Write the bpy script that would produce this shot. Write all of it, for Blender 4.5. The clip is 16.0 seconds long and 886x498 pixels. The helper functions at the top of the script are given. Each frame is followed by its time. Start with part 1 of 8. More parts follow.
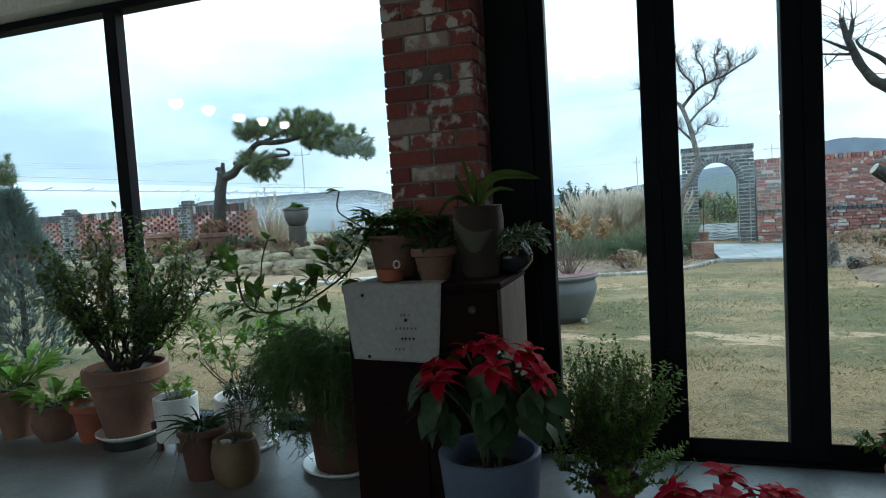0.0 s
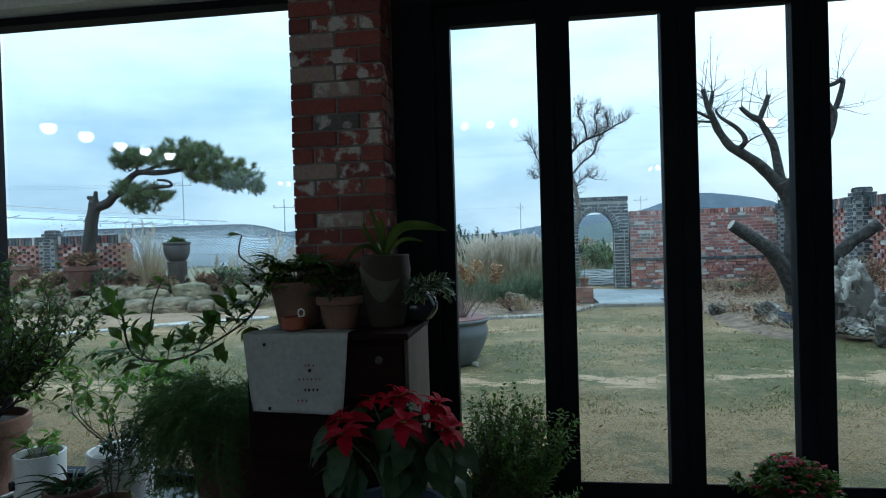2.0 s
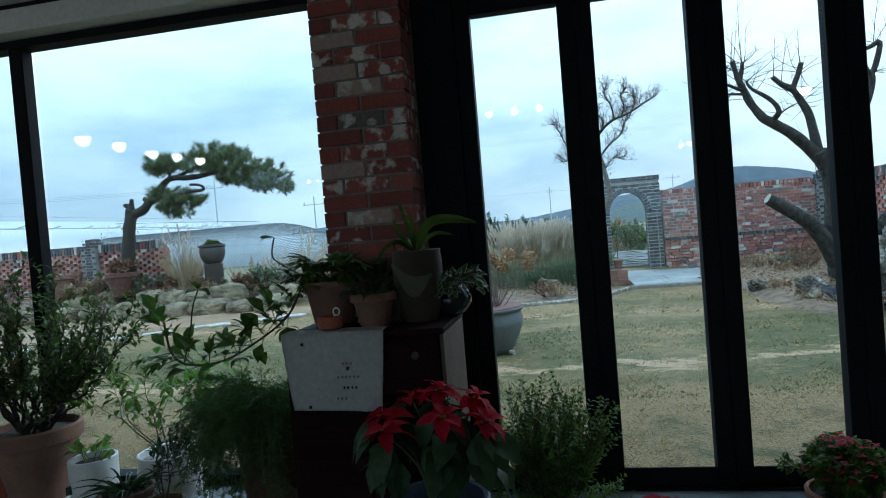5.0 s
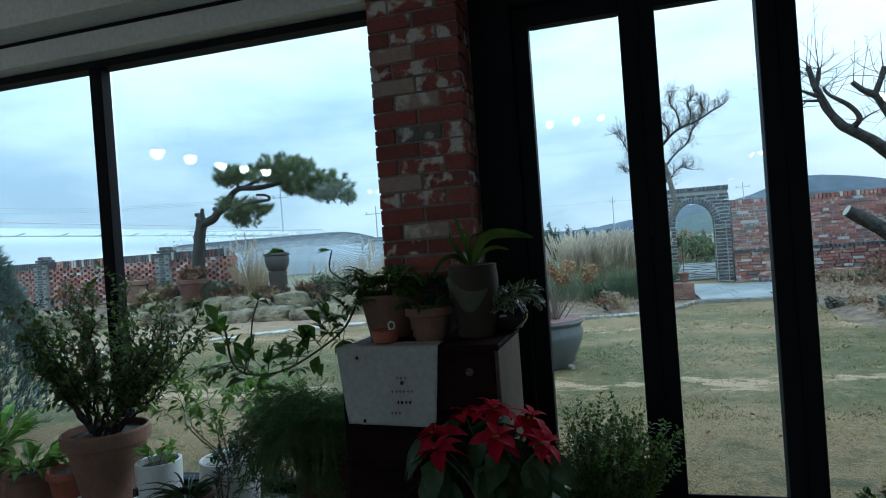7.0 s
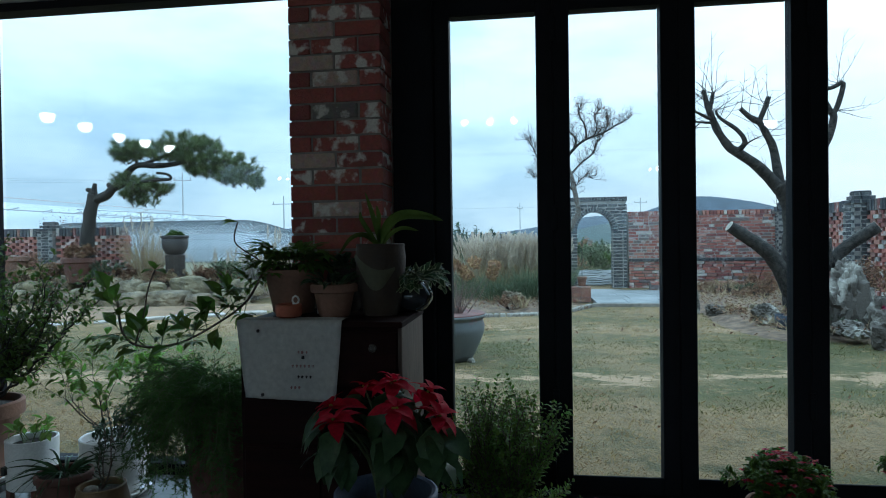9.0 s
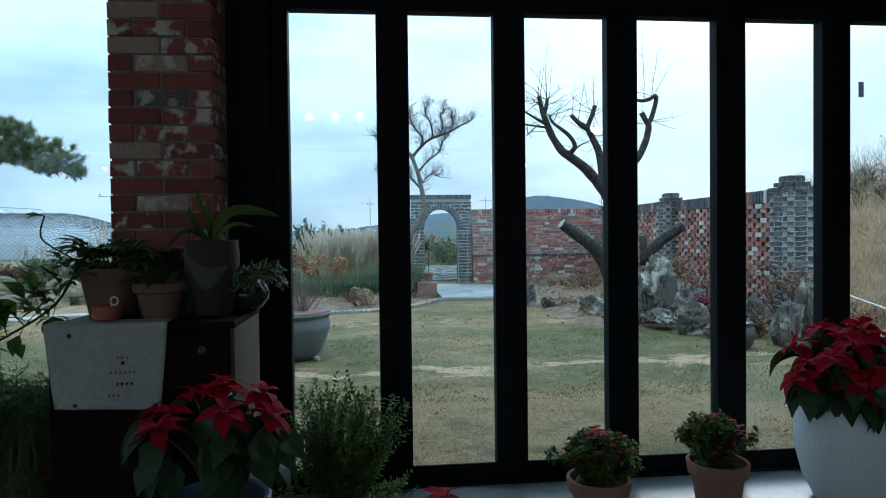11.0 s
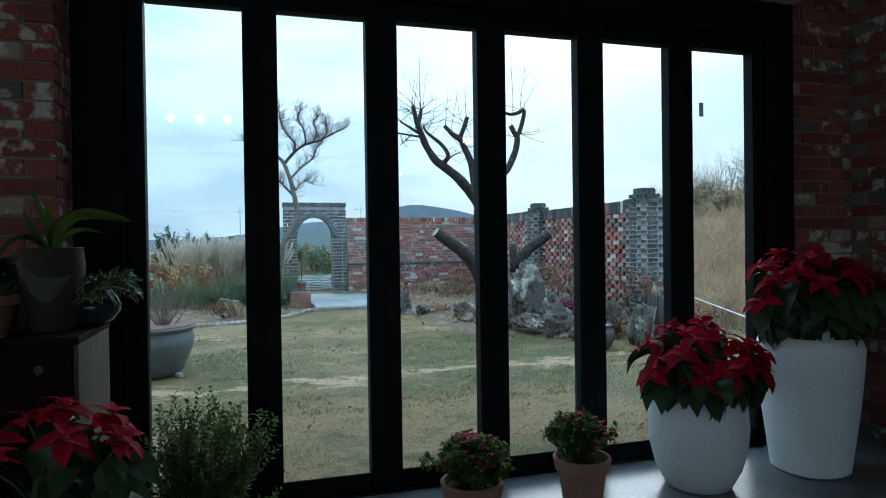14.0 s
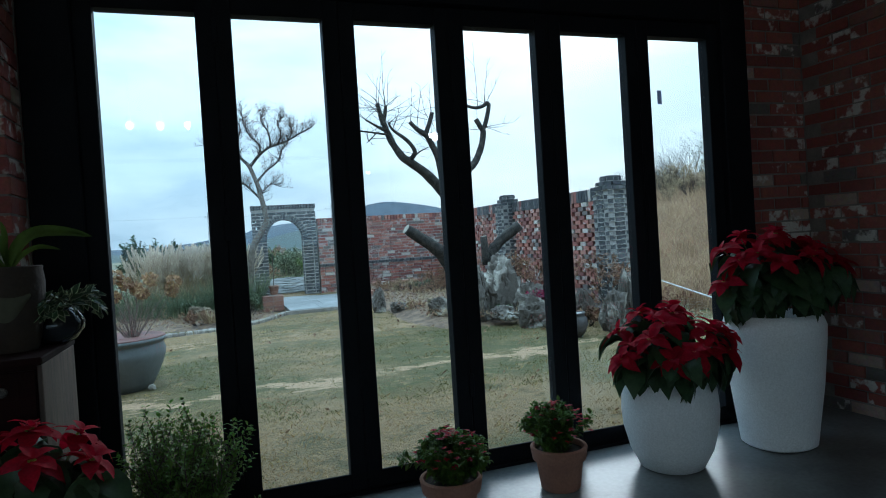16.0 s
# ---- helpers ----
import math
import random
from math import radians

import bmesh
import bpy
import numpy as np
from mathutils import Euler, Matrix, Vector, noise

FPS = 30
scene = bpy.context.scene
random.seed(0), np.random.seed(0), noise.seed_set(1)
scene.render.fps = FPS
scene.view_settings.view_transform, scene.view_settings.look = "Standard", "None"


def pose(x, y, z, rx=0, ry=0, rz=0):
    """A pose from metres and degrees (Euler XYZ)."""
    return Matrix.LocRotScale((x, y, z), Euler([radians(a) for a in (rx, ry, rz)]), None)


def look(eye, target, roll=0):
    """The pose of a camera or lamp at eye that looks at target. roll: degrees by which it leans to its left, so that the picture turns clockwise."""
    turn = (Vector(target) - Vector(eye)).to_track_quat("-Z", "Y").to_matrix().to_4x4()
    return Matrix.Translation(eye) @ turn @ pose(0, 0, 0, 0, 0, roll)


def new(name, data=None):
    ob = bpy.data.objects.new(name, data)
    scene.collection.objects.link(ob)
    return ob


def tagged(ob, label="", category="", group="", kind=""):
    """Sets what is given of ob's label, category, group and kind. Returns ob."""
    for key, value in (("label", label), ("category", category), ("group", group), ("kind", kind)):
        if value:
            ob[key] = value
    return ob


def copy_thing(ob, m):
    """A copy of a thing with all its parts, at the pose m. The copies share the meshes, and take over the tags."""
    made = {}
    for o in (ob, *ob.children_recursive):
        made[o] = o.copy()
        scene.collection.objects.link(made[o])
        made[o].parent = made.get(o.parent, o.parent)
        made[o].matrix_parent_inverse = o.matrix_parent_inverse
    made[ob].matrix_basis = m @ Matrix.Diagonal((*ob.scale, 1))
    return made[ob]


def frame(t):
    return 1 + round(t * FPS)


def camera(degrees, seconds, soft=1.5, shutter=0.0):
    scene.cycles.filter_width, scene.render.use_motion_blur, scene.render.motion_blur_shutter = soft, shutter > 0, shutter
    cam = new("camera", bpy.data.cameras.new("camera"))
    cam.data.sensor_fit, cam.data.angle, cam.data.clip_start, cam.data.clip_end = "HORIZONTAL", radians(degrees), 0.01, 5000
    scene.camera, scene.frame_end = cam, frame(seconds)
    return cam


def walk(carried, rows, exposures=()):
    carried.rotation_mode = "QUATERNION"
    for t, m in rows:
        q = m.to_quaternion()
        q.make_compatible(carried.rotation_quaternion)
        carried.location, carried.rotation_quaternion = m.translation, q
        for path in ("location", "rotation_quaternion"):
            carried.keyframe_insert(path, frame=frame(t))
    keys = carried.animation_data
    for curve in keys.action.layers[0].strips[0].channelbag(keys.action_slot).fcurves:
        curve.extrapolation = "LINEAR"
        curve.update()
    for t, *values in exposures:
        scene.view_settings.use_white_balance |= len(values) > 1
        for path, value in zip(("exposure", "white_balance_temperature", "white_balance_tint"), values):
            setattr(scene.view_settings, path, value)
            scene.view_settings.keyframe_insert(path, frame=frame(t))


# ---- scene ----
cam = camera(69.5, 16.0, 1.0)
PATH = [
    (0, (0.643, -2.512, 1.092), (0.024, -0.614, 0.966), -3.5),
    (0.5, (0.585, -2.531, 1.141), (0.115, -0.588, 1.07), -3.1),
    (1, (0.536, -2.54, 1.134), (0.181, -0.572, 1.089), -3.6),
    (1.5, (0.555, -2.536, 1.141), (0.246, -0.561, 1.11), -2.4),
    (2, (0.579, -2.543, 1.135), (0.306, -0.562, 1.114), -1.7),
    (2.5, (0.587, -2.543, 1.121), (0.356, -0.556, 1.096), -2.1),
    (3, (0.585, -2.54, 1.113), (0.387, -0.55, 1.08), -2.8),
    (5.5, (0.579, -2.537, 1.155), (0.152, -0.584, 1.104), -4.3),
    (6, (0.585, -2.527, 1.156), (0.11, -0.585, 1.108), -3.6),
    (6.5, (0.585, -2.514, 1.161), (0.067, -0.583, 1.131), -4.2),
    (7, (0.59, -2.512, 1.166), (0.04, -0.589, 1.16), -4.2),
    (7.5, (0.596, -2.513, 1.162), (0.021, -0.598, 1.169), -2.9),
    (8, (0.595, -2.518, 1.142), (0.006, -0.606, 1.153), -1.0),
    (8.5, (0.608, -2.53, 1.109), (0.164, -0.58, 1.114), -1.6),
    (9, (0.591, -2.542, 1.1), (0.321, -0.56, 1.077), -0.8),
    (9.5, (0.58, -2.548, 1.098), (0.382, -0.558, 1.057), -0.7),
    (10, (0.601, -2.548, 1.102), (0.532, -0.55, 1.051), -0.7),
    (12.5, (0.653, -2.561, 1.098), (1.1, -0.612, 1.087), -0.3),
    (13, (0.662, -2.553, 1.097), (1.157, -0.615, 1.092), 0.1),
    (13.5, (0.658, -2.542, 1.094), (1.205, -0.618, 1.088), 0.0),
    (14, (0.649, -2.531, 1.092), (1.224, -0.615, 1.074), -0.8),
    (14.5, (0.642, -2.527, 1.1), (1.224, -0.613, 1.073), -1.9),
    (15, (0.644, -2.534, 1.104), (1.214, -0.617, 1.074), -3.3),
    (15.5, (0.659, -2.541, 1.102), (1.262, -0.634, 1.069), -3.9),
    (16, (0.666, -2.543, 1.103), (1.321, -0.653, 1.066), -3.6),
]
EXPOSURE = [(0.0, 0.86, 5900, 8), (0.6, 0.65, 5600, 7), (1.4, 0.50, 5400, 6), (16.0, 0.50, 5400, 6)]
walk(cam, [(t, look(eye, target, roll)) for t, eye, target, roll in PATH], EXPOSURE)

# ---- world: an overcast winter sky, brighter low in the east ----
SUN_AZIMUTH, SUN_ELEVATION = 32.0, 24.0
world = bpy.data.worlds.new("overcast_sky")
scene.world = world
world.use_nodes = True
wn, wl = world.node_tree.nodes, world.node_tree.links
wn.clear()
w_out = wn.new("ShaderNodeOutputWorld")
w_bg = wn.new("ShaderNodeBackground")
w_sky = wn.new("ShaderNodeTexSky")
w_sky.sky_type = "NISHITA"
w_sky.sun_disc = False
w_sky.sun_elevation, w_sky.sun_rotation = radians(SUN_ELEVATION), radians(SUN_AZIMUTH)
w_sky.air_density, w_sky.dust_density = 1.3, 2.0
w_co = wn.new("ShaderNodeTexCoord")
w_map = wn.new("ShaderNodeMapping")
w_map.inputs["Scale"].default_value = (1.0, 1.0, 3.2)
w_noise = wn.new("ShaderNodeTexNoise")
w_noise.inputs["Scale"].default_value = 2.4
w_noise.inputs["Detail"].default_value = 6.0
w_noise.inputs["Roughness"].default_value = 0.55
w_ramp = wn.new("ShaderNodeValToRGB")
w_ramp.color_ramp.elements[0].position, w_ramp.color_ramp.elements[1].position = 0.38, 0.62
w_ramp.color_ramp.elements[0].color = (4.2, 5.75, 6.9, 1)
w_ramp.color_ramp.elements[1].color = (7.2, 8.6, 9.2, 1)
w_mix = wn.new("ShaderNodeMixRGB")
w_mix.inputs[0].default_value = 0.90
wl.new(w_co.outputs["Generated"], w_map.inputs["Vector"])
wl.new(w_map.outputs["Vector"], w_noise.inputs["Vector"])
wl.new(w_noise.outputs["Fac"], w_ramp.inputs["Fac"])
wl.new(w_sky.outputs["Color"], w_mix.inputs[1])
wl.new(w_ramp.outputs["Color"], w_mix.inputs[2])
# an overcast sky is brightest overhead
w_sep = wn.new("ShaderNodeSeparateXYZ")
w_dome = wn.new("ShaderNodeMapRange")
w_dome.inputs["From Min"].default_value, w_dome.inputs["From Max"].default_value = 0.0, 1.0
w_dome.inputs["To Min"].default_value, w_dome.inputs["To Max"].default_value = 0.83, 3.8
w_mul = wn.new("ShaderNodeMixRGB")
w_mul.blend_type = "MULTIPLY"
w_mul.inputs[0].default_value = 1.0
wl.new(w_co.outputs["Generated"], w_sep.inputs[0])
w_pow = wn.new("ShaderNodeMath")
w_pow.operation, w_pow.inputs[1].default_value, w_pow.use_clamp = "POWER", 1.6, True
wl.new(w_sep.outputs["Z"], w_pow.inputs[0])
wl.new(w_pow.outputs[0], w_dome.inputs["Value"])
wl.new(w_mix.outputs["Color"], w_mul.inputs[1])
wl.new(w_dome.outputs["Result"], w_mul.inputs[2])
wl.new(w_mul.outputs["Color"], w_bg.inputs["Color"])
w_bg.inputs["Strength"].default_value = 0.1
wl.new(w_bg.outputs["Background"], w_out.inputs["Surface"])

sun_data = bpy.data.lights.new("sun", "SUN")
sun_data.energy, sun_data.angle, sun_data.color = 0.5, radians(20), (1.0, 0.96, 0.9)
sun = new("sun", sun_data)
_a, _e = radians(SUN_AZIMUTH), radians(SUN_ELEVATION)
sun.matrix_world = look((0, 0, 30), (-30 * math.sin(_a) * math.cos(_e), -30 * math.cos(_a) * math.cos(_e), 30 - 30 * math.sin(_e)))


# ---- small builders ----
def material(name, base, rough=0.7, second=None, scale=8.0, grain=60.0, bump=0.15, metal=0.0, spread=(0.35, 0.65), spec=0.5, stretch=(1, 1, 1), per_object=0.0, per_island=0.0):
    """A surface with large stains towards second and fine grain, both in metres."""
    m = bpy.data.materials.new(name)
    m.use_nodes = True
    n, l = m.node_tree.nodes, m.node_tree.links
    bsdf = n["Principled BSDF"]
    bsdf.inputs["Roughness"].default_value = rough
    bsdf.inputs["Metallic"].default_value = metal
    bsdf.inputs["Specular IOR Level"].default_value = spec
    co = n.new("ShaderNodeTexCoord")
    mp = n.new("ShaderNodeMapping")
    mp.inputs["Scale"].default_value = stretch
    l.new(co.outputs["Object"], mp.inputs["Vector"])
    big = n.new("ShaderNodeTexNoise")
    big.inputs["Scale"].default_value, big.inputs["Detail"].default_value = scale, 5
    fine = n.new("ShaderNodeTexNoise")
    fine.inputs["Scale"].default_value, fine.inputs["Detail"].default_value = grain, 4
    l.new(mp.outputs["Vector"], big.inputs["Vector"])
    l.new(mp.outputs["Vector"], fine.inputs["Vector"])
    ramp = n.new("ShaderNodeValToRGB")
    ramp.color_ramp.elements[0].position, ramp.color_ramp.elements[1].position = spread
    second = second or tuple(c * 0.75 for c in base)
    ramp.color_ramp.elements[0].color, ramp.color_ramp.elements[1].color = (*second, 1), (*base, 1)
    l.new(big.outputs["Fac"], ramp.inputs["Fac"])
    hsv = n.new("ShaderNodeHueSaturation")
    l.new(ramp.outputs["Color"], hsv.inputs["Color"])
    val = n.new("ShaderNodeMath")
    val.operation = "MULTIPLY_ADD"
    val.inputs[1].default_value, val.inputs[2].default_value = 0.5, 0.75
    l.new(fine.outputs["Fac"], val.inputs[0])
    last = val
    for amount, kind, out in ((per_object, "ShaderNodeObjectInfo", "Random"), (per_island, "ShaderNodeNewGeometry", "Random Per Island")):
        if amount:
            src = n.new(kind)
            mul = n.new("ShaderNodeMath")
            mul.operation = "MULTIPLY_ADD"
            mul.inputs[1].default_value, mul.inputs[2].default_value = amount, 1 - amount / 2
            l.new(src.outputs[out], mul.inputs[0])
            both = n.new("ShaderNodeMath")
            both.operation = "MULTIPLY"
            l.new(last.outputs[0], both.inputs[0])
            l.new(mul.outputs[0], both.inputs[1])
            last = both
            hue = n.new("ShaderNodeMath")
            hue.operation = "MULTIPLY_ADD"
            hue.inputs[1].default_value, hue.inputs[2].default_value = amount * 0.06, 0.5 - amount * 0.03
            l.new(src.outputs[out], hue.inputs[0])
            l.new(hue.outputs[0], hsv.inputs["Hue"])
    l.new(last.outputs[0], hsv.inputs["Value"])
    l.new(hsv.outputs["Color"], bsdf.inputs["Base Color"])
    if bump:
        bp = n.new("ShaderNodeBump")
        bp.inputs["Strength"].default_value, bp.inputs["Distance"].default_value = bump, 0.01
        l.new(fine.outputs["Fac"], bp.inputs["Height"])
        l.new(bp.outputs["Normal"], bsdf.inputs["Normal"])
    return m


def ramp_by_object(m, stops):
    """Choose the stain ramp's light colour by each object's random number: stops of (position, colour)."""
    n, l = m.node_tree.nodes, m.node_tree.links
    info = n.new("ShaderNodeObjectInfo")
    pick = n.new("ShaderNodeValToRGB")
    pick.color_ramp.interpolation = "CONSTANT"
    e = pick.color_ramp.elements
    e[0].position, e[0].color = stops[0][0], (*stops[0][1], 1)
    e[1].position, e[1].color = stops[1][0], (*stops[1][1], 1)
    for p, c in stops[2:]:
        x = e.new(p)
        x.color = (*c, 1)
    l.new(info.outputs["Random"], pick.inputs["Fac"])
    return pick


def mesh_from(bm, name="mesh", smooth=False):
    me = bpy.data.meshes.new(name)
    bm.to_mesh(me)
    bm.free()
    if smooth:
        for p in me.polygons:
            p.use_smooth = True
    return me


def part(name, bm, mat, parent=None, label="", smooth=False):
    me = bm if isinstance(bm, bpy.types.Mesh) else mesh_from(bm, name, smooth)
    if not me.materials:
        me.materials.append(mat)
    ob = new(name, me)
    if parent:
        ob.parent = parent
    if name in ("branchwork", "foliage", "blossom", "frond_mass", "leaf_stalk_mass", "stalk_mass", "shoot_mass", "twig_mass", "blade_mass", "bloom_mass"):
        ob["kind"] = "stuff"
    return tagged(ob, label)


def thing(name, label, category, at=(0, 0, 0), turn=0.0, group="", kind=""):
    ob = new(name)
    ob.empty_display_size = 0.05
    ob.matrix_basis = pose(*at, 0, 0, turn)
    return tagged(ob, label, category, group, kind)


def box(bm, lo, hi, bevel=0.0):
    """An axis-aligned block from corner lo to corner hi."""
    lo, hi = Vector(lo), Vector(hi)
    b = bmesh.new() if bevel else bm
    m = Matrix.LocRotScale((lo + hi) / 2, None, hi - lo)
    r = bmesh.ops.create_cube(b, size=1, matrix=m)
    if bevel:
        bmesh.ops.bevel(b, geom=b.edges[:], offset=bevel, segments=1, affect="EDGES")
        merge(bm, b)
    return bm


def merge(bm, other):
    me = bpy.data.meshes.new("tmp")
    other.to_mesh(me)
    other.free()
    bm.from_mesh(me)
    bpy.data.meshes.remove(me)


def block(lo, hi, bevel=0.0):
    return box(bmesh.new(), lo, hi, bevel)


def lathe(profile, seg=40, wobble=0.0, square=0.0):
    """A turned body: profile of (radius, height) from the bottom up."""
    bm = bmesh.new()
    rings = []
    for r, z in profile:
        ring = []
        for i in range(seg):
            a = 2 * math.pi * i / seg
            k = 1 + wobble * noise.noise((math.cos(a) * 1.5, math.sin(a) * 1.5, z * 6))
            if square:
                c, s = abs(math.cos(a)), abs(math.sin(a))
                k *= 1 / ((c ** 4 + s ** 4) ** 0.25) * square + 1 - square
            ring.append(bm.verts.new((r * k * math.cos(a), r * k * math.sin(a), z)))
        rings.append(ring)
    for a, b in zip(rings, rings[1:]):
        for i in range(seg):
            j = (i + 1) % seg
            bm.faces.new((a[i], a[j], b[j], b[i]))
    if profile[0][0] > 1e-4:
        bm.faces.new(rings[0][::-1])
    if profile[-1][0] > 1e-4:
        bm.faces.new(rings[-1])
    return bm


def tube(bm, pts, radii, seg=8):
    """A tapered tube along pts, closed at both ends."""
    pts = [Vector(p) for p in pts]
    rings = []
    side = None
    for i, p in enumerate(pts):
        d = (pts[min(i + 1, len(pts) - 1)] - pts[max(i - 1, 0)])
        if d.length < 1e-9:
            d = Vector((0, 0, 1))
        d.normalize()
        if side is None:
            side = d.orthogonal().normalized()
        side = side - d * side.dot(d)
        if side.length < 1e-6:
            side = d.orthogonal()
        side.normalize()
        other = d.cross(side)
        r = radii[i] if isinstance(radii, (list, tuple)) else radii
        rings.append([bm.verts.new(p + (side * math.cos(2 * math.pi * k / seg) + other * math.sin(2 * math.pi * k / seg)) * r) for k in range(seg)])
    for a, b in zip(rings, rings[1:]):
        for k in range(seg):
            j = (k + 1) % seg
            bm.faces.new((a[k], a[j], b[j], b[k]))
    bm.faces.new(rings[0][::-1])
    bm.faces.new(rings[-1])
    return bm


def smooth_path(pts, steps=4):
    """Catmull-Rom points through pts."""
    pts = [Vector(p) for p in pts]
    out = []
    for i in range(len(pts) - 1):
        p0, p1, p2, p3 = pts[max(i - 1, 0)], pts[i], pts[i + 1], pts[min(i + 2, len(pts) - 1)]
        for s in range(steps):
            t = s / steps
            out.append(0.5 * (2 * p1 + (p2 - p0) * t + (2 * p0 - 5 * p1 + 4 * p2 - p3) * t * t + (3 * p1 - p0 - 3 * p2 + p3) * t ** 3))
    out.append(pts[-1])
    return out


class Soup:
    """Collects many small faces and makes one mesh of them."""

    def __init__(self):
        self.v, self.f = [], []

    def face(self, pts):
        k = len(self.v)
        self.v.extend([tuple(p) for p in pts])
        self.f.append(tuple(range(k, k + len(pts))))

    def leaf(self, at, way, up, length, width, fold=0.18, droop=0.15, wide=0.45):
        """A folded pointed leaf of two rows of faces, with its tip bent down."""
        way, up = Vector(way).normalized(), Vector(up)
        side = way.cross(up)
        if side.length < 1e-5:
            side = way.orthogonal()
        side.normalize()
        up = side.cross(way).normalized()
        at = Vector(at)
        k = len(self.v)
        mid = at + way * length * wide
        tip = at + way * length - up * length * droop
        q = at + way * length * (wide + 1) / 2 - up * length * droop * 0.35
        e = up * width * fold
        pts = [at, mid, q, tip, mid + side * width / 2 + e, q + side * width * 0.33 + e, mid - side * width / 2 + e, q - side * width * 0.33 + e]
        self.v.extend([tuple(p) for p in pts])
        self.f.extend([(k, k + 4, k + 1), (k + 1, k + 4, k + 5, k + 2), (k + 2, k + 5, k + 3), (k, k + 1, k + 6), (k + 1, k + 2, k + 7, k + 6), (k + 2, k + 3, k + 7)])

    def blade(self, at, way, length, width, bend=(0, 0, 0), n=3):
        """A thin grass blade that bends over."""
        at, way, bend = Vector(at), Vector(way).normalized(), Vector(bend)
        side = way.cross(Vector((random.uniform(-1, 1), random.uniform(-1, 1), 0.1))).normalized() * width / 2
        k = len(self.v)
        for i in range(n):
            t = i / n
            p = at + way * length * t + bend * length * t * t
            w = side * (1 - 0.6 * t)
            self.v.extend([tuple(p - w), tuple(p + w)])
        self.v.append(tuple(at + way * length + bend * length))
        for i in range(n - 1):
            a = k + 2 * i
            self.f.append((a, a + 1, a + 3, a + 2))
        self.f.append((k + 2 * n - 2, k + 2 * n - 1, k + 2 * n))

    def twig(self, a, b, r0, r1):
        a, b = Vector(a), Vector(b)
        d = (b - a)
        if d.length < 1e-6:
            return
        s = d.orthogonal().normalized()
        o = d.normalized().cross(s)
        k = len(self.v)
        for p, r in ((a, r0), (b, r1)):
            for i in range(3):
                c = 2 * math.pi * i / 3
                self.v.append(tuple(p + (s * math.cos(c) + o * math.sin(c)) * r))
        for i in range(3):
            j = (i + 1) % 3
            self.f.append((k + i, k + j, k + 3 + j, k + 3 + i))

    def mesh(self, name="mesh", smooth=False):
        me = bpy.data.meshes.new(name)
        me.from_pydata(self.v, [], self.f)
        if smooth:
            me.polygons.foreach_set("use_smooth", [True] * len(me.polygons))
        me.update()
        return me


def rnd(a, b):
    return random.uniform(a, b)


def ground_z(x, y):
    """The garden rises gently away from the house."""
    return -0.10 + 0.02 * min(max(y - 0.5, 0.0), 12.0)


# ---- materials ----
BLACK_FRAME = material("black_powder_coat", (0.010, 0.011, 0.014), 0.6, (0.0075, 0.0085, 0.0105), 6, 300, 0.03, spec=0.07)
CONCRETE = material("polished_concrete", (0.19, 0.195, 0.19), 0.27, (0.105, 0.11, 0.112), 1.6, 45, 0.03, spec=0.17)
PLASTER = material("off_white_painted_plaster", (0.66, 0.66, 0.63), 0.85, (0.58, 0.58, 0.56), 1.2, 40, 0.08)
WHITE_TRIM = material("white_painted_board", (0.75, 0.75, 0.73), 0.6, (0.68, 0.68, 0.66), 2, 60, 0.03)
MORTAR = material("grey_mortar", (0.23, 0.205, 0.185), 0.95, (0.15, 0.135, 0.122), 9, 90, 0.6)
PALE_MORTAR = material("pale_squeezed_mortar", (0.36, 0.345, 0.32), 0.95, (0.22, 0.21, 0.195), 6, 60, 0.6)


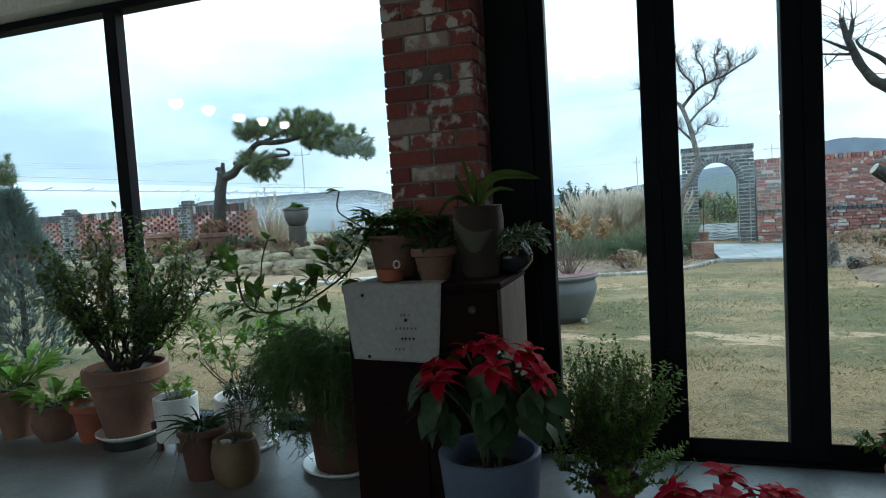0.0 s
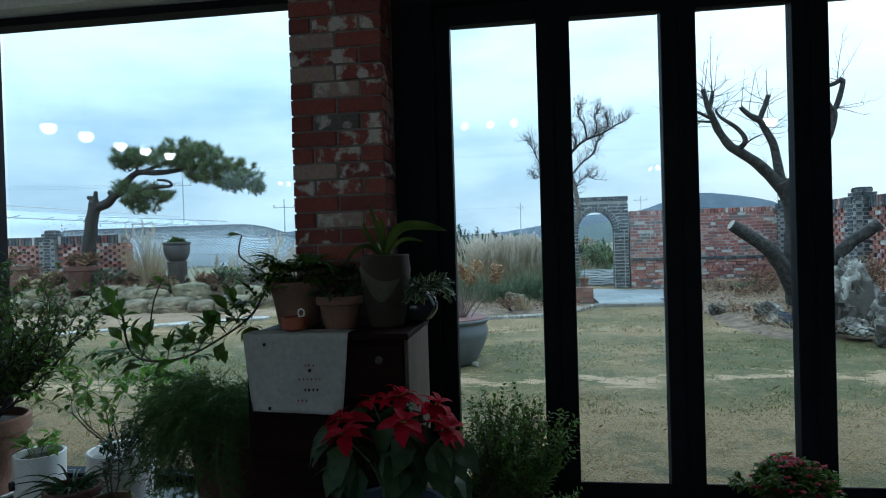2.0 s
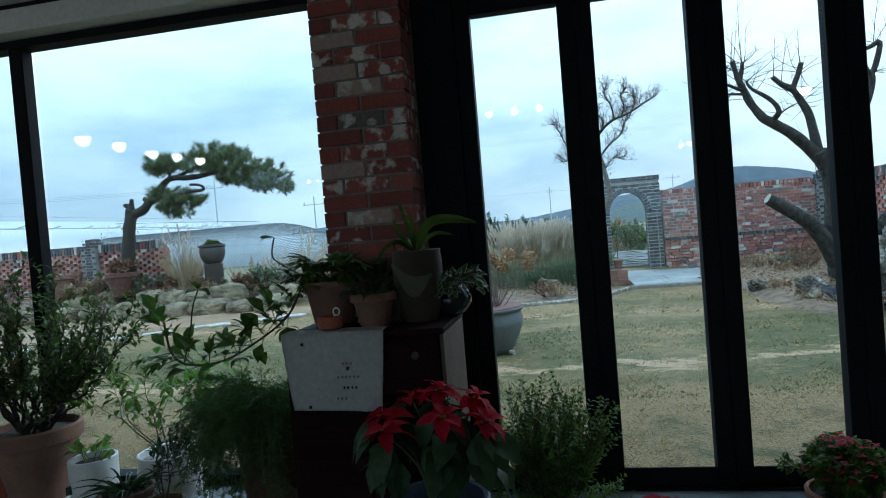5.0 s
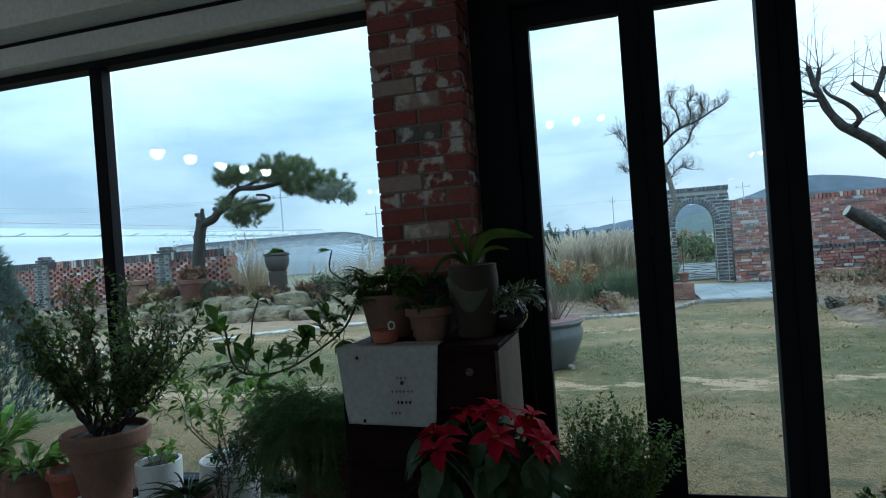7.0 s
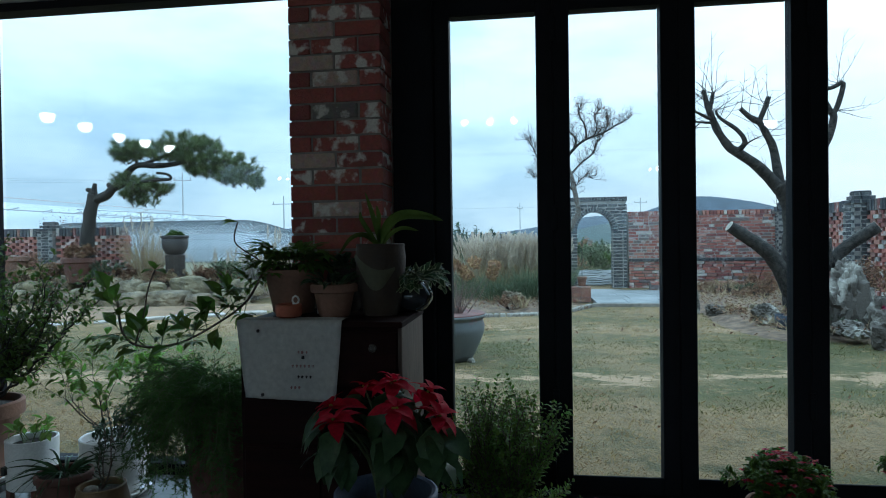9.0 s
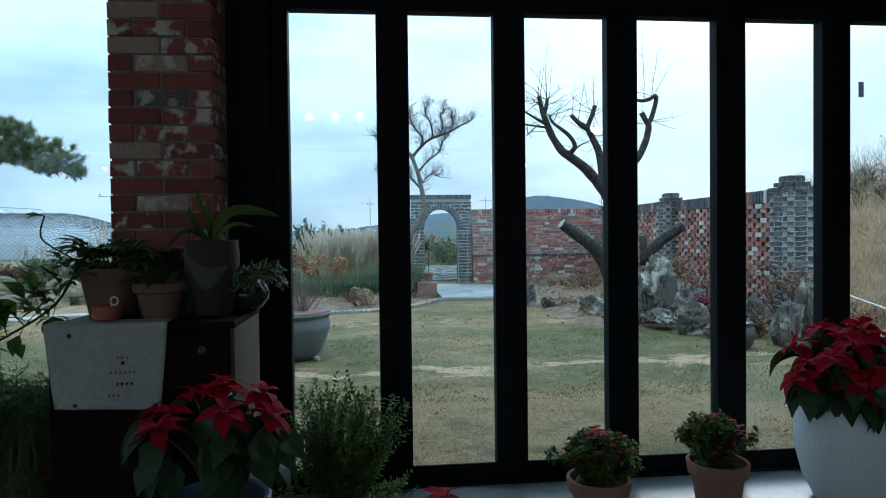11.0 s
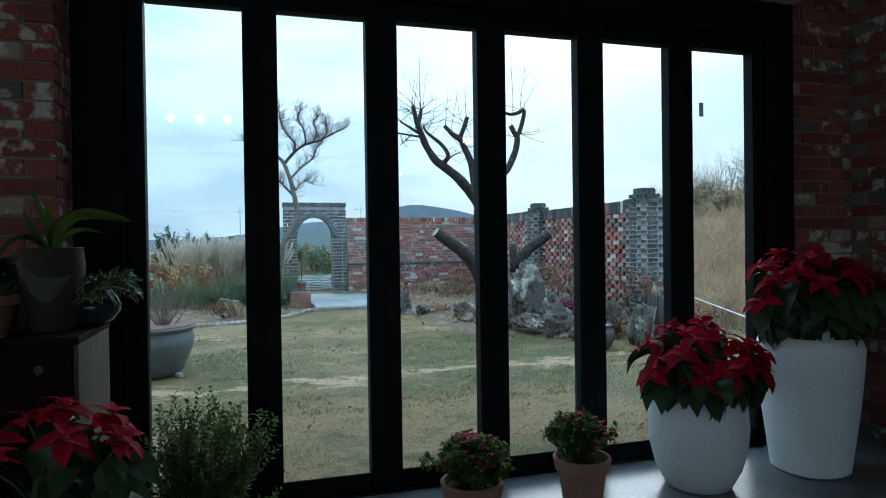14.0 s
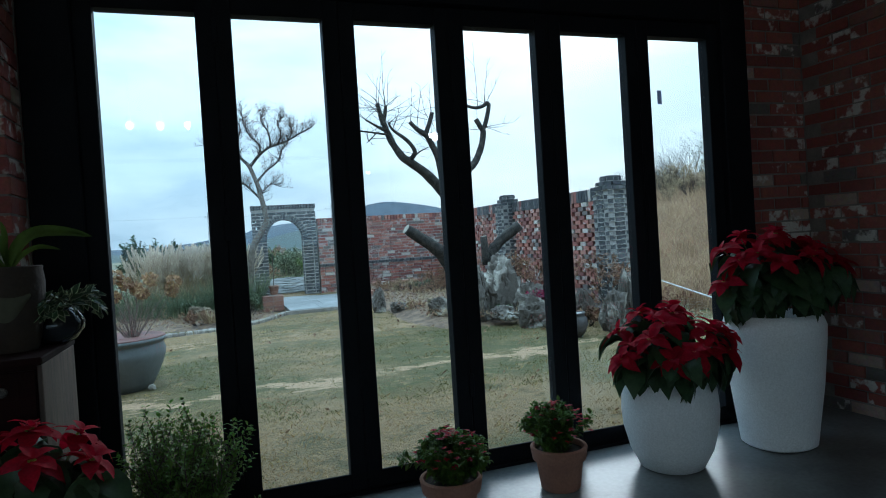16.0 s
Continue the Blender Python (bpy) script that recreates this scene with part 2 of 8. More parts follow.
def brick_material(name, stops, patch=0.5):
    """Reclaimed bricks: one colour a brick, with lime patches left on some of them."""
    m = material(name, (0.3, 0.1, 0.07), 0.88, (0.2, 0.06, 0.05), 14, 120, 0.45)
    n, l = m.node_tree.nodes, m.node_tree.links
    pick = ramp_by_object(m, stops)
    hsv = next(x for x in n if x.type == "HUE_SAT")
    geo = n.new("ShaderNodeNewGeometry")
    spots = n.new("ShaderNodeTexNoise")
    spots.inputs["Scale"].default_value, spots.inputs["Detail"].default_value = 14, 9
    l.new(geo.outputs["Position"], spots.inputs["Vector"])
    cut = n.new("ShaderNodeValToRGB")
    cut.color_ramp.elements[0].position, cut.color_ramp.elements[1].position = 0.51, 0.60
    cut.color_ramp.elements[1].color = (patch, patch, patch, 1)
    l.new(spots.outputs["Fac"], cut.inputs["Fac"])
    mix = n.new("ShaderNodeMixRGB")
    mix.inputs[2].default_value = (0.52, 0.49, 0.45, 1)
    # lime sits on about two bricks in five
    info = n.new("ShaderNodeObjectInfo")
    chance = n.new("ShaderNodeMath")
    chance.operation, chance.inputs[1].default_value = "MULTIPLY", 37.3
    l.new(info.outputs["Random"], chance.inputs[0])
    part_of = n.new("ShaderNodeMath")
    part_of.operation = "FRACT"
    l.new(chance.outputs[0], part_of.inputs[0])
    limed = n.new("ShaderNodeMath")
    limed.operation, limed.inputs[1].default_value = "GREATER_THAN", 0.6
    l.new(part_of.outputs[0], limed.inputs[0])
    smear = n.new("ShaderNodeMath")
    smear.operation = "MULTIPLY"
    l.new(cut.outputs["Color"], smear.inputs[0])
    l.new(limed.outputs[0], smear.inputs[1])
    l.new(smear.outputs[0], mix.inputs[0])
    dark = n.new("ShaderNodeMixRGB")
    dark.blend_type = "MULTIPLY"
    dark.inputs[0].default_value = 0.7
    fine = n.new("ShaderNodeTexNoise")
    fine.inputs["Scale"].default_value, fine.inputs["Detail"].default_value = 35, 5
    l.new(geo.outputs["Position"], fine.inputs["Vector"])
    l.new(pick.outputs["Color"], dark.inputs[1])
    l.new(fine.outputs["Color"], dark.inputs[2])
    bright = n.new("ShaderNodeMixRGB")
    bright.blend_type = "ADD"
    bright.inputs[0].default_value = 0.35
    l.new(dark.outputs["Color"], bright.inputs[1])
    l.new(pick.outputs["Color"], bright.inputs[2])
    l.new(bright.outputs["Color"], mix.inputs[1])
    l.new(mix.outputs["Color"], hsv.inputs["Color"])
    return m


WALL_MORTAR = material("pale_lime_mortar", (0.42, 0.39, 0.36), 0.95, (0.32, 0.295, 0.27), 5, 90, 0.5)
RED_BRICK = brick_material("reclaimed_red_brick", [(0.0, (0.235, 0.062, 0.050)), (0.3, (0.18, 0.050, 0.043)), (0.55, (0.25, 0.078, 0.060)), (0.80, (0.12, 0.108, 0.10)), (0.87, (0.22, 0.10, 0.08)), (0.94, (0.34, 0.25, 0.21))], 0.95)
GREY_BRICK = brick_material("old_grey_brick", [(0.0, (0.060, 0.062, 0.066)), (0.35, (0.080, 0.082, 0.086)), (0.7, (0.048, 0.050, 0.054)), (0.9, (0.11, 0.11, 0.112))], 0.15)
GARDEN_BRICK = brick_material("weathered_garden_brick", [(0.0, (0.28, 0.105, 0.082)), (0.20, (0.20, 0.08, 0.07)), (0.36, (0.38, 0.19, 0.145)), (0.50, (0.17, 0.14, 0.13)), (0.57, (0.33, 0.13, 0.098)), (0.77, (0.47, 0.42, 0.37)), (0.88, (0.24, 0.13, 0.105))], 0.6)
PLANTER_BRICK = brick_material("brown_planter_brick", [(0.0, (0.24, 0.115, 0.08)), (0.35, (0.20, 0.095, 0.07)), (0.7, (0.27, 0.14, 0.10))], 0.3)
GLASS = bpy.data.materials.new("window_glass")
GLASS.use_nodes = True
_n, _l = GLASS.node_tree.nodes, GLASS.node_tree.links
_n.clear()
_o = _n.new("ShaderNodeOutputMaterial")
_t, _g, _m, _f = _n.new("ShaderNodeBsdfTransparent"), _n.new("ShaderNodeBsdfGlossy"), _n.new("ShaderNodeMixShader"), _n.new("ShaderNodeLayerWeight")
_p, _q = _n.new("ShaderNodeMath"), _n.new("ShaderNodeMath")
_t.inputs["Color"].default_value = (0.95, 0.98, 0.975, 1)
_g.inputs["Roughness"].default_value = 0.01
_p.operation, _p.inputs[1].default_value = "POWER", 5.0
_q.operation, _q.inputs[1].default_value, _q.inputs[2].default_value = "MULTIPLY_ADD", 0.9, 0.035
_l.new(_f.outputs["Facing"], _p.inputs[0])
_l.new(_p.outputs[0], _q.inputs[0])
_l.new(_q.outputs[0], _m.inputs[0])
_l.new(_t.outputs[0], _m.inputs[1])
_l.new(_g.outputs[0], _m.inputs[2])
_l.new(_m.outputs[0], _o.inputs["Surface"])


# ---- the room: floor, ceiling, walls, glazing ----
def structure(name, bm, mat, label, smooth=False):
    return tagged(part(name, bm, mat, None, label, smooth), label, name.split("_")[0], "", "structure")


structure("floor", block((-6.2, -9.2, -0.2), (3.9, 0.42, 0.0)), CONCRETE, "polished grey concrete floor with soft reflections")
structure("ceiling", block((-6.2, -9.2, 2.95), (3.9, 0.6, 3.1)), PLASTER, "plain grey painted ceiling")
# the openings in this unseen wall are added to let sky light in
bm = bmesh.new()
for lo, hi in (((-6.4, -9.4, 0), (4.1, -9.2, 0.3)), ((-6.4, -9.4, 2.8), (4.1, -9.2, 3.1)), ((-6.4, -9.4, 0.3), (-5.8, -9.2, 2.8)), ((-1.7, -9.4, 0.3), (-1.1, -9.2, 2.8)), ((3.4, -9.4, 0.3), (4.1, -9.2, 2.8))):
    box(bm, lo, hi)
structure("wall_south", bm, PLASTER, "unseen plaster wall with two wide openings added for light")
# invented windows behind the view that brighten the room
for k, (a, b) in enumerate(((-5.8, -1.7), (-1.1, 3.4))):
    win = thing("window_%d" % (k + 4), "wide window in the plaster wall behind the room", "window", kind="structure")
    part("frame", box(block((a, -9.34, 0.3), (b, -9.26, 0.36)), (a, -9.34, 2.74), (b, -9.26, 2.8)), BLACK_FRAME, win)
    pane = part("pane", block((a, -9.303, 0.36), (b, -9.297, 2.74)), GLASS, win)
    pane.visible_shadow = False
structure("wall_west", block((-6.4, -9.2, 0), (-6.2, 0.6, 3.1)), PLASTER, "plain grey plaster end wall")
# stepped bulkhead above the glazing
bm = bmesh.new()
box(bm, (-6.2, 0.20, 2.305), (-0.39, 0.5, 2.95))
box(bm, (-6.2, 0.02, 2.435), (-0.39, 0.20, 2.95))
structure("bulkhead_west", bm, PLASTER, "stepped grey bulkhead over the picture windows")
structure("bulkhead_east", block((0.0, 0.12, 2.34), (3.44, 0.5, 2.95)), WHITE_TRIM, "white boxed lintel over the folding doors")
# solid black strip in place of the shade inside the groove
structure("trim", block((-6.2, 0.19, 2.418), (-0.395, 0.1995, 2.434)), BLACK_FRAME, "thin black strip drawn as the shade of the bulkhead's groove")

structure("sealant_bead", block((-0.006, 0.185, 0.0), (0.0025, 0.1995, 2.338), 0.002), MORTAR, "pale grey sealant bead between the column and the door frame")

# folding doors: six leaves in a black frame
Y0, Y1 = 0.235, 0.305
PITCH, X_FIRST, GLASS_W, Z_SILL, Z_HEAD = 0.515, 0.25, 0.375, 0.09, 2.08
frame_bm = bmesh.new()
box(frame_bm, (0.003, 0.20, 0.0), (0.1795, 0.34, 2.338), 0.004)
box(frame_bm, (3.2705, 0.20, 0.0), (3.437, 0.34, 2.338), 0.004)
box(frame_bm, (0.1795, 0.20, 2.165), (3.2705, 0.34, 2.338), 0.004)
box(frame_bm, (0.1795, 0.21, -0.005), (3.2705, 0.34, 0.012), 0.002)
door_frame = structure("door_frame", frame_bm, BLACK_FRAME, "black aluminium frame of the folding glass doors")
for k in range(6):
    x0 = X_FIRST + PITCH * k
    a, b = x0 - 0.0698, x0 + GLASS_W + 0.0698
    leaf = thing("door_%d" % (k + 1), "black aluminium folding door leaf with one tall pane", "door", kind="structure")
    for nm, lo, hi in (("stile", (a, Y0, 0.014), (x0, Y1, 2.16)), ("stile", (x0 + GLASS_W, Y0, 0.014), (b, Y1, 2.16)), ("top_rail", (x0, Y0, Z_HEAD), (x0 + GLASS_W, Y1, 2.16))):
        part(nm, block(lo, hi, 0.004), BLACK_FRAME, leaf)
    # the bottom rail is a face plate on a lower body, so that the pane sits in a rebate
    rail = block((x0, Y0, 0.014), (x0 + GLASS_W, Y0 + 0.012, Z_SILL), 0.003)
    part("bottom_rail", box(rail, (x0, Y0 + 0.012, 0.014), (x0 + GLASS_W, Y1, Z_SILL - 0.04)), BLACK_FRAME, leaf)
    pane = part("pane", block((x0 - 0.004, 0.255, Z_SILL - 0.036), (x0 + GLASS_W + 0.004, 0.261, Z_HEAD + 0.004)), GLASS, leaf)
    pane.visible_shadow = False
    if k % 2 == 0:
        for z in (0.35, 1.14, 1.95):
            part("hinge", block((b - 0.012, Y0 - 0.012, z), (b + 0.014, Y0, z + 0.11), 0.003), BLACK_FRAME, leaf)

# picture windows to the west
WY0, WY1 = 0.30, 0.40
for nm, lo, hi in (("window_sill", (-6.2, WY0, 0.0), (-0.39, WY1, 0.055)), ("window_head", (-6.2, WY0, 2.264), (-0.39, WY1, 2.304))):
    structure(nm, block(lo, hi, 0.003), BLACK_FRAME, "black aluminium rail of the picture windows")
MULLIONS = [-0.44, -2.075, -4.15, -6.2]
for k in range(3):
    x1, x0 = MULLIONS[k], MULLIONS[k + 1]
    win = thing("window_%d" % (k + 1), "large fixed picture window in a black frame", "window", kind="structure")
    part("mullion", block((x0 - 0.062, WY0 + 0.01, 0.055), (x0 + 0.017, WY1 - 0.02, 2.264), 0.004), BLACK_FRAME, win)
    pane = part("pane", block((x0 + 0.06, 0.346, 0.055), (x1 - 0.06 if k else -0.39, 0.352, 2.264)), GLASS, win)
    pane.visible_shadow = False


# ---- the garden: ground, distance ----
def lawn_material():
    m = bpy.data.materials.new("worn_winter_lawn")
    m.use_nodes = True
    n, l = m.node_tree.nodes, m.node_tree.links
    bsdf = n["Principled BSDF"]
    bsdf.inputs["Roughness"].default_value = 0.95
    geo = n.new("ShaderNodeNewGeometry")

    def tex(scale, detail=5, stretch=(1, 1, 1), rough=0.55):
        mp = n.new("ShaderNodeMapping")
        mp.inputs["Scale"].default_value = stretch
        l.new(geo.outputs["Position"], mp.inputs["Vector"])
        t = n.new("ShaderNodeTexNoise")
        t.inputs["Scale"].default_value, t.inputs["Detail"].default_value, t.inputs["Roughness"].default_value = scale, detail, rough
        l.new(mp.outputs["Vector"], t.inputs["Vector"])
        return t.outputs["Fac"]

    def ramp(fac, a, b, ca=(0, 0, 0), cb=(1, 1, 1)):
        r = n.new("ShaderNodeValToRGB")
        r.color_ramp.elements[0].position, r.color_ramp.elements[1].position = a, b
        r.color_ramp.elements[0].color, r.color_ramp.elements[1].color = (*ca, 1), (*cb, 1)
        l.new(fac, r.inputs["Fac"])
        return r.outputs["Color"]

    def mix(fac, a, b, blend="MIX"):
        x = n.new("ShaderNodeMixRGB")
        x.blend_type = blend
        for i, v in enumerate((fac, a, b)):
            if isinstance(v, (int, float)):
                x.inputs[i].default_value = v
            elif isinstance(v, tuple):
                x.inputs[i].default_value = (*v, 1)
            else:
                l.new(v, x.inputs[i])
        return x.outputs["Color"]

    def math_node(op, a, b):
        x = n.new("ShaderNodeMath")
        x.operation = op
        for i, v in enumerate((a, b)):
            if isinstance(v, (int, float)):
                x.inputs[i].default_value = v
            else:
                l.new(v, x.inputs[i])
        return x.outputs[0]

    where = n.new("ShaderNodeSeparateXYZ")
    l.new(geo.outputs["Position"], where.inputs[0])
    # a curve of greenness along the garden's depth, broken up by patches
    belt = n.new("ShaderNodeValToRGB")
    while len(belt.color_ramp.elements) < 6:
        belt.color_ramp.elements.new(0.5)
    for e, (p, v) in zip(belt.color_ramp.elements, ((0.0, 0.30), (0.17, 0.34), (0.24, 0.60), (0.45, 0.62), (0.56, 0.40), (0.9, 0.5))):
        e.position, e.color = p, (v, v, v, 1)
    l.new(math_node("DIVIDE", where.outputs["Y"], 10.0), belt.inputs["Fac"])
    green = math_node("ADD", belt.outputs["Color"], math_node("MULTIPLY", math_node("SUBTRACT", tex(0.9, 6, (0.55, 1.0, 1), 0.62), 0.5), 2.2))
    grass = mix(ramp(green, 0.34, 0.66), (0.265, 0.166, 0.072), (0.082, 0.076, 0.016))
    grass = mix(ramp(tex(8, 6, (0.8, 1.0, 1), 0.75), 0.54, 0.66), grass, (0.31, 0.20, 0.092))
    grass = mix(ramp(tex(3.2, 6, (0.9, 1.0, 1), 0.7), 0.55, 0.66), grass, (0.085, 0.07, 0.02))
    grass = mix(ramp(tex(22, 6, (1, 1, 1), 0.75), 0.42, 0.56), mix(0.35, grass, (0.05, 0.042, 0.014)), grass)
    grass = mix(ramp(tex(75, 4, (1, 1, 1), 0.8), 0.42, 0.60), mix(0.5, grass, (0.05, 0.042, 0.014)), grass)
    # worn sandy tracks that cross the lawn
    sep = n.new("ShaderNodeSeparateXYZ")
    l.new(geo.outputs["Position"], sep.inputs[0])
    wob = math_node("MULTIPLY", math_node("SUBTRACT", tex(0.9, 3), 0.5), 1.5)
    sand = None
    for y0, slope, half, most in ((2.82, -0.06, 0.15, 1.0), (5.6, 0.03, 0.42, 0.2)):
        yy = math_node("ADD", math_node("SUBTRACT", sep.outputs["Y"], y0), math_node("MULTIPLY", sep.outputs["X"], slope))
        dist = math_node("ABSOLUTE", math_node("ADD", yy, wob), 0)
        band = math_node("SUBTRACT", most, math_node("DIVIDE", dist, half))
        sand = band if sand is None else math_node("MAXIMUM", sand, band)
    ragged = math_node("ADD", sand, math_node("MULTIPLY", math_node("SUBTRACT", tex(6, 8, (0.5, 1.0, 1), 0.8), 0.5), 10.0))
    soil = mix(ramp(tex(40, 4), 0.3, 0.7), (0.29, 0.185, 0.10), (0.36, 0.24, 0.138))
    near = mix(ramp(ragged, 0.2, 0.7), grass, soil)
    # bare earth beds and far fields beyond the garden
    far = mix(ramp(tex(0.06, 5, (0.4, 1, 1)), 0.4, 0.6), (0.16, 0.135, 0.075), (0.095, 0.10, 0.06))
    edge = n.new("ShaderNodeMapRange")
    edge.inputs["From Min"].default_value, edge.inputs["From Max"].default_value = 12.5, 14.0
    l.new(sep.outputs["Y"], edge.inputs["Value"])
    l.new(mix(edge.outputs["Result"], near, far), bsdf.inputs["Base Color"])
    bp = n.new("ShaderNodeBump")
    bp.inputs["Strength"].default_value, bp.inputs["Distance"].default_value = 0.8, 0.03
    l.new(tex(60, 5), bp.inputs["Height"])
    l.new(bp.outputs["Normal"], bsdf.inputs["Normal"])
    return m


LAWN = lawn_material()
EARTH = material("bare_brown_earth", (0.20, 0.13, 0.08), 0.95, (0.08, 0.052, 0.034), 9, 40, 1.0)
SLATE = material("bluestone_paving", (0.25, 0.25, 0.24), 0.8, (0.17, 0.172, 0.165), 2.2, 40, 0.2, per_object=0.25)
ROCK = material("pale_garden_rock", (0.42, 0.38, 0.32), 0.92, (0.085, 0.070, 0.056), 3.0, 45, 1.0, spread=(0.49, 0.62))
MOSSY = material("mossy_boulder", (0.25, 0.195, 0.12), 0.95, (0.085, 0.068, 0.042), 4.5, 22, 1.0, per_object=0.4)
# the far hill's blue-grey base colour carries the haze of distance
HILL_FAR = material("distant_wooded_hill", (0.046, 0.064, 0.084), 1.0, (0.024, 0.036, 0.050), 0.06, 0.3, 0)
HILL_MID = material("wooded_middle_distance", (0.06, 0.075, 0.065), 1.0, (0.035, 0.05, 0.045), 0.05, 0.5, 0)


def ground_sheet():
    def steps(near, far, fine):
        out, v, s = [], 0.0, fine
        while v < near:
            out.append(v)
            v += fine
        while v < far:
            out.append(v)
            s *= 1.35
            v += s
        return out + [far]
    xs = sorted({round(-v, 3) for v in steps(14, 2500, 0.35)} | {round(v, 3) for v in steps(9, 2500, 0.35)})
    ys = [0.40 + v for v in steps(13, 3500, 0.3)]
    ys = [-2500.0, -40.0, -9.5] + ys
    bm = bmesh.new()
    rows = []
    for y in ys:
        row = []
        for x in xs:
            z = ground_z(x, y)
            if 0.6 < y < 30:
                z += 0.018 * noise.noise((x * 0.8, y * 0.8, 0)) + 0.007 * noise.noise((x * 3, y * 3, 4))
            if y < 0.5:
                z = -0.25
            if y > 14:
                z -= min((y - 14) * 0.01, 0.8)
            row.append(bm.verts.new((x, y, z)))
        rows.append(row)
    for a, b in zip(rows, rows[1:]):
        for i in range(len(xs) - 1):
            bm.faces.new((a[i], a[i + 1], b[i + 1], b[i]))
    return bm


structure("ground", ground_sheet(), LAWN, "worn winter lawn with dry grass and sandy tracks")
structure("plinth", block((-6.4, 0.40, -0.3), (4.1, 0.46, -0.04), 0.01), CONCRETE, "concrete step outside the glazing")


def ridge(name, dist, az0, az1, shape, mat, label, base=-6.0, step=0.15):
    """A far ridge line: shape gives its height angle in degrees at each azimuth."""
    bm = bmesh.new()
    prev = None
    a = az0
    while a <= az1 + 1e-6:
        h = shape(a)
        r = radians(a)
        h += 0.06 * noise.noise((a * 2.1, dist, 0)) + 0.05 * noise.noise((a * 9, dist, 3))
        x, y = 0.6 + dist * math.sin(r), -2.5 + dist * math.cos(r)
        x2, y2 = 0.6 + dist * 1.25 * math.sin(r), -2.5 + dist * 1.25 * math.cos(r)
        x3, y3 = 0.6 + dist * 0.8 * math.sin(r), -2.5 + dist * 0.8 * math.cos(r)
        z = 1.1 + dist * math.tan(radians(max(h, -0.3)))
        cur = [bm.verts.new((x3, y3, base)), bm.verts.new((x3 * 0.4 + x * 0.6, y3 * 0.4 + y * 0.6, base + (z - base) * 0.55)), bm.verts.new((x, y, z)), bm.verts.new((x2, y2, base))]
        if prev:
            for i in range(3):
                bm.faces.new((prev[i], cur[i], cur[i + 1], prev[i + 1]))
        prev = cur
        a += step
    tagged(part(name, bm, mat, None, label, True), label, "hill", "", "structure")


def bump(a, c, w, h):
    return h * math.exp(-((a - c) / w) ** 2)


ridge("backdrop_hill", 900, -62, 62, lambda a: 0.55 + bump(a, 13.2, 4.2, 2.5) + bump(a, 18.5, 4.0, 1.6) + bump(a, 6.0, 4.0, 1.1) + bump(a, 2.0, 5.0, 0.5) + bump(a, -19, 6, 0.9) + bump(a, 32, 9, 1.2), HILL_FAR, "wooded hill on the horizon, coloured blue-grey for haze")
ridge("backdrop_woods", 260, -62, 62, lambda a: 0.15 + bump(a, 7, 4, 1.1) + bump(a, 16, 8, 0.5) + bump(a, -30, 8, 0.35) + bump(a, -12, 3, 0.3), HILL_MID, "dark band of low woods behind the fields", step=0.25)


# ---- plant builders ----
def leaf_material(name, base, second, rough=0.45, through_light=0.3, scale=9):
    m = material(name, base, rough, second, scale, 90, 0.1, per_island=0.6)
    n, l = m.node_tree.nodes, m.node_tree.links
    bsdf, out = n["Principled BSDF"], n["Material Output"]
    bsdf.inputs["Specular IOR Level"].default_value = 0.25
    tr = n.new("ShaderNodeBsdfTranslucent")
    hsv = next(x for x in n if x.type == "HUE_SAT")
    l.new(hsv.outputs["Color"], tr.inputs["Color"])
    mx = n.new("ShaderNodeMixShader")
    mx.inputs[0].default_value = through_light
    l.new(bsdf.outputs[0], mx.inputs[1])
    l.new(tr.outputs[0], mx.inputs[2])
    l.new(mx.outputs[0], out.inputs["Surface"])
    return m


LEAF = leaf_material("green_leaf", (0.092, 0.155, 0.022), (0.055, 0.10, 0.016), 0.55, 0.38)
LEAF_LIGHT = leaf_material("fresh_green_leaf", (0.19, 0.32, 0.055), (0.12, 0.21, 0.04), 0.5, 0.55)
LEAF_BOX = leaf_material("bright_box_leaf", (0.13, 0.225, 0.038), (0.08, 0.14, 0.024), 0.5, 0.5)
LEAF_BUSH = leaf_material("olive_bush_leaf", (0.095, 0.15, 0.028), (0.05, 0.085, 0.018), 0.5, 0.4)
LEAF_DARK = leaf_material("dark_green_leaf", (0.04, 0.075, 0.03), (0.025, 0.05, 0.022), 0.4, 0.2)
LEAF_PALE = leaf_material("cream_leaf_margin", (0.40, 0.43, 0.27), (0.32, 0.36, 0.2), 0.45, 0.3)
LEAF_FERN = leaf_material("feathery_fern_green", (0.085, 0.165, 0.04), (0.055, 0.11, 0.025), 0.6, 0.4)
LEAF_RUST = leaf_material("rust_tinged_leaf", (0.16, 0.11, 0.04), (0.09, 0.08, 0.03), 0.5, 0.3)
DARK_TWIG = material("near_black_twig", (0.03, 0.024, 0.02), 0.8, (0.016, 0.013, 0.012), 18, 120, 0.4)
BRACT = leaf_material("scarlet_bract", (0.44, 0.004, 0.032), (0.29, 0.003, 0.023), 0.7, 0.4, 12)
BRACT.node_tree.nodes["Principled BSDF"].inputs["Specular IOR Level"].default_value = 0.15
FLOWER = leaf_material("small_red_flower", (0.40, 0.008, 0.030), (0.25, 0.006, 0.02), 0.6, 0.3)
WOODY = material("brown_bark", (0.10, 0.075, 0.055), 0.9, (0.05, 0.038, 0.03), 18, 120, 0.5)
GREEN_STEM = material("green_stem", (0.09, 0.12, 0.045), 0.6, (0.06, 0.08, 0.03), 20, 100, 0.1)
TERRACOTTA = material("terracotta", (0.37, 0.18, 0.12), 0.88, (0.27, 0.135, 0.095), 6, 90, 0.2)
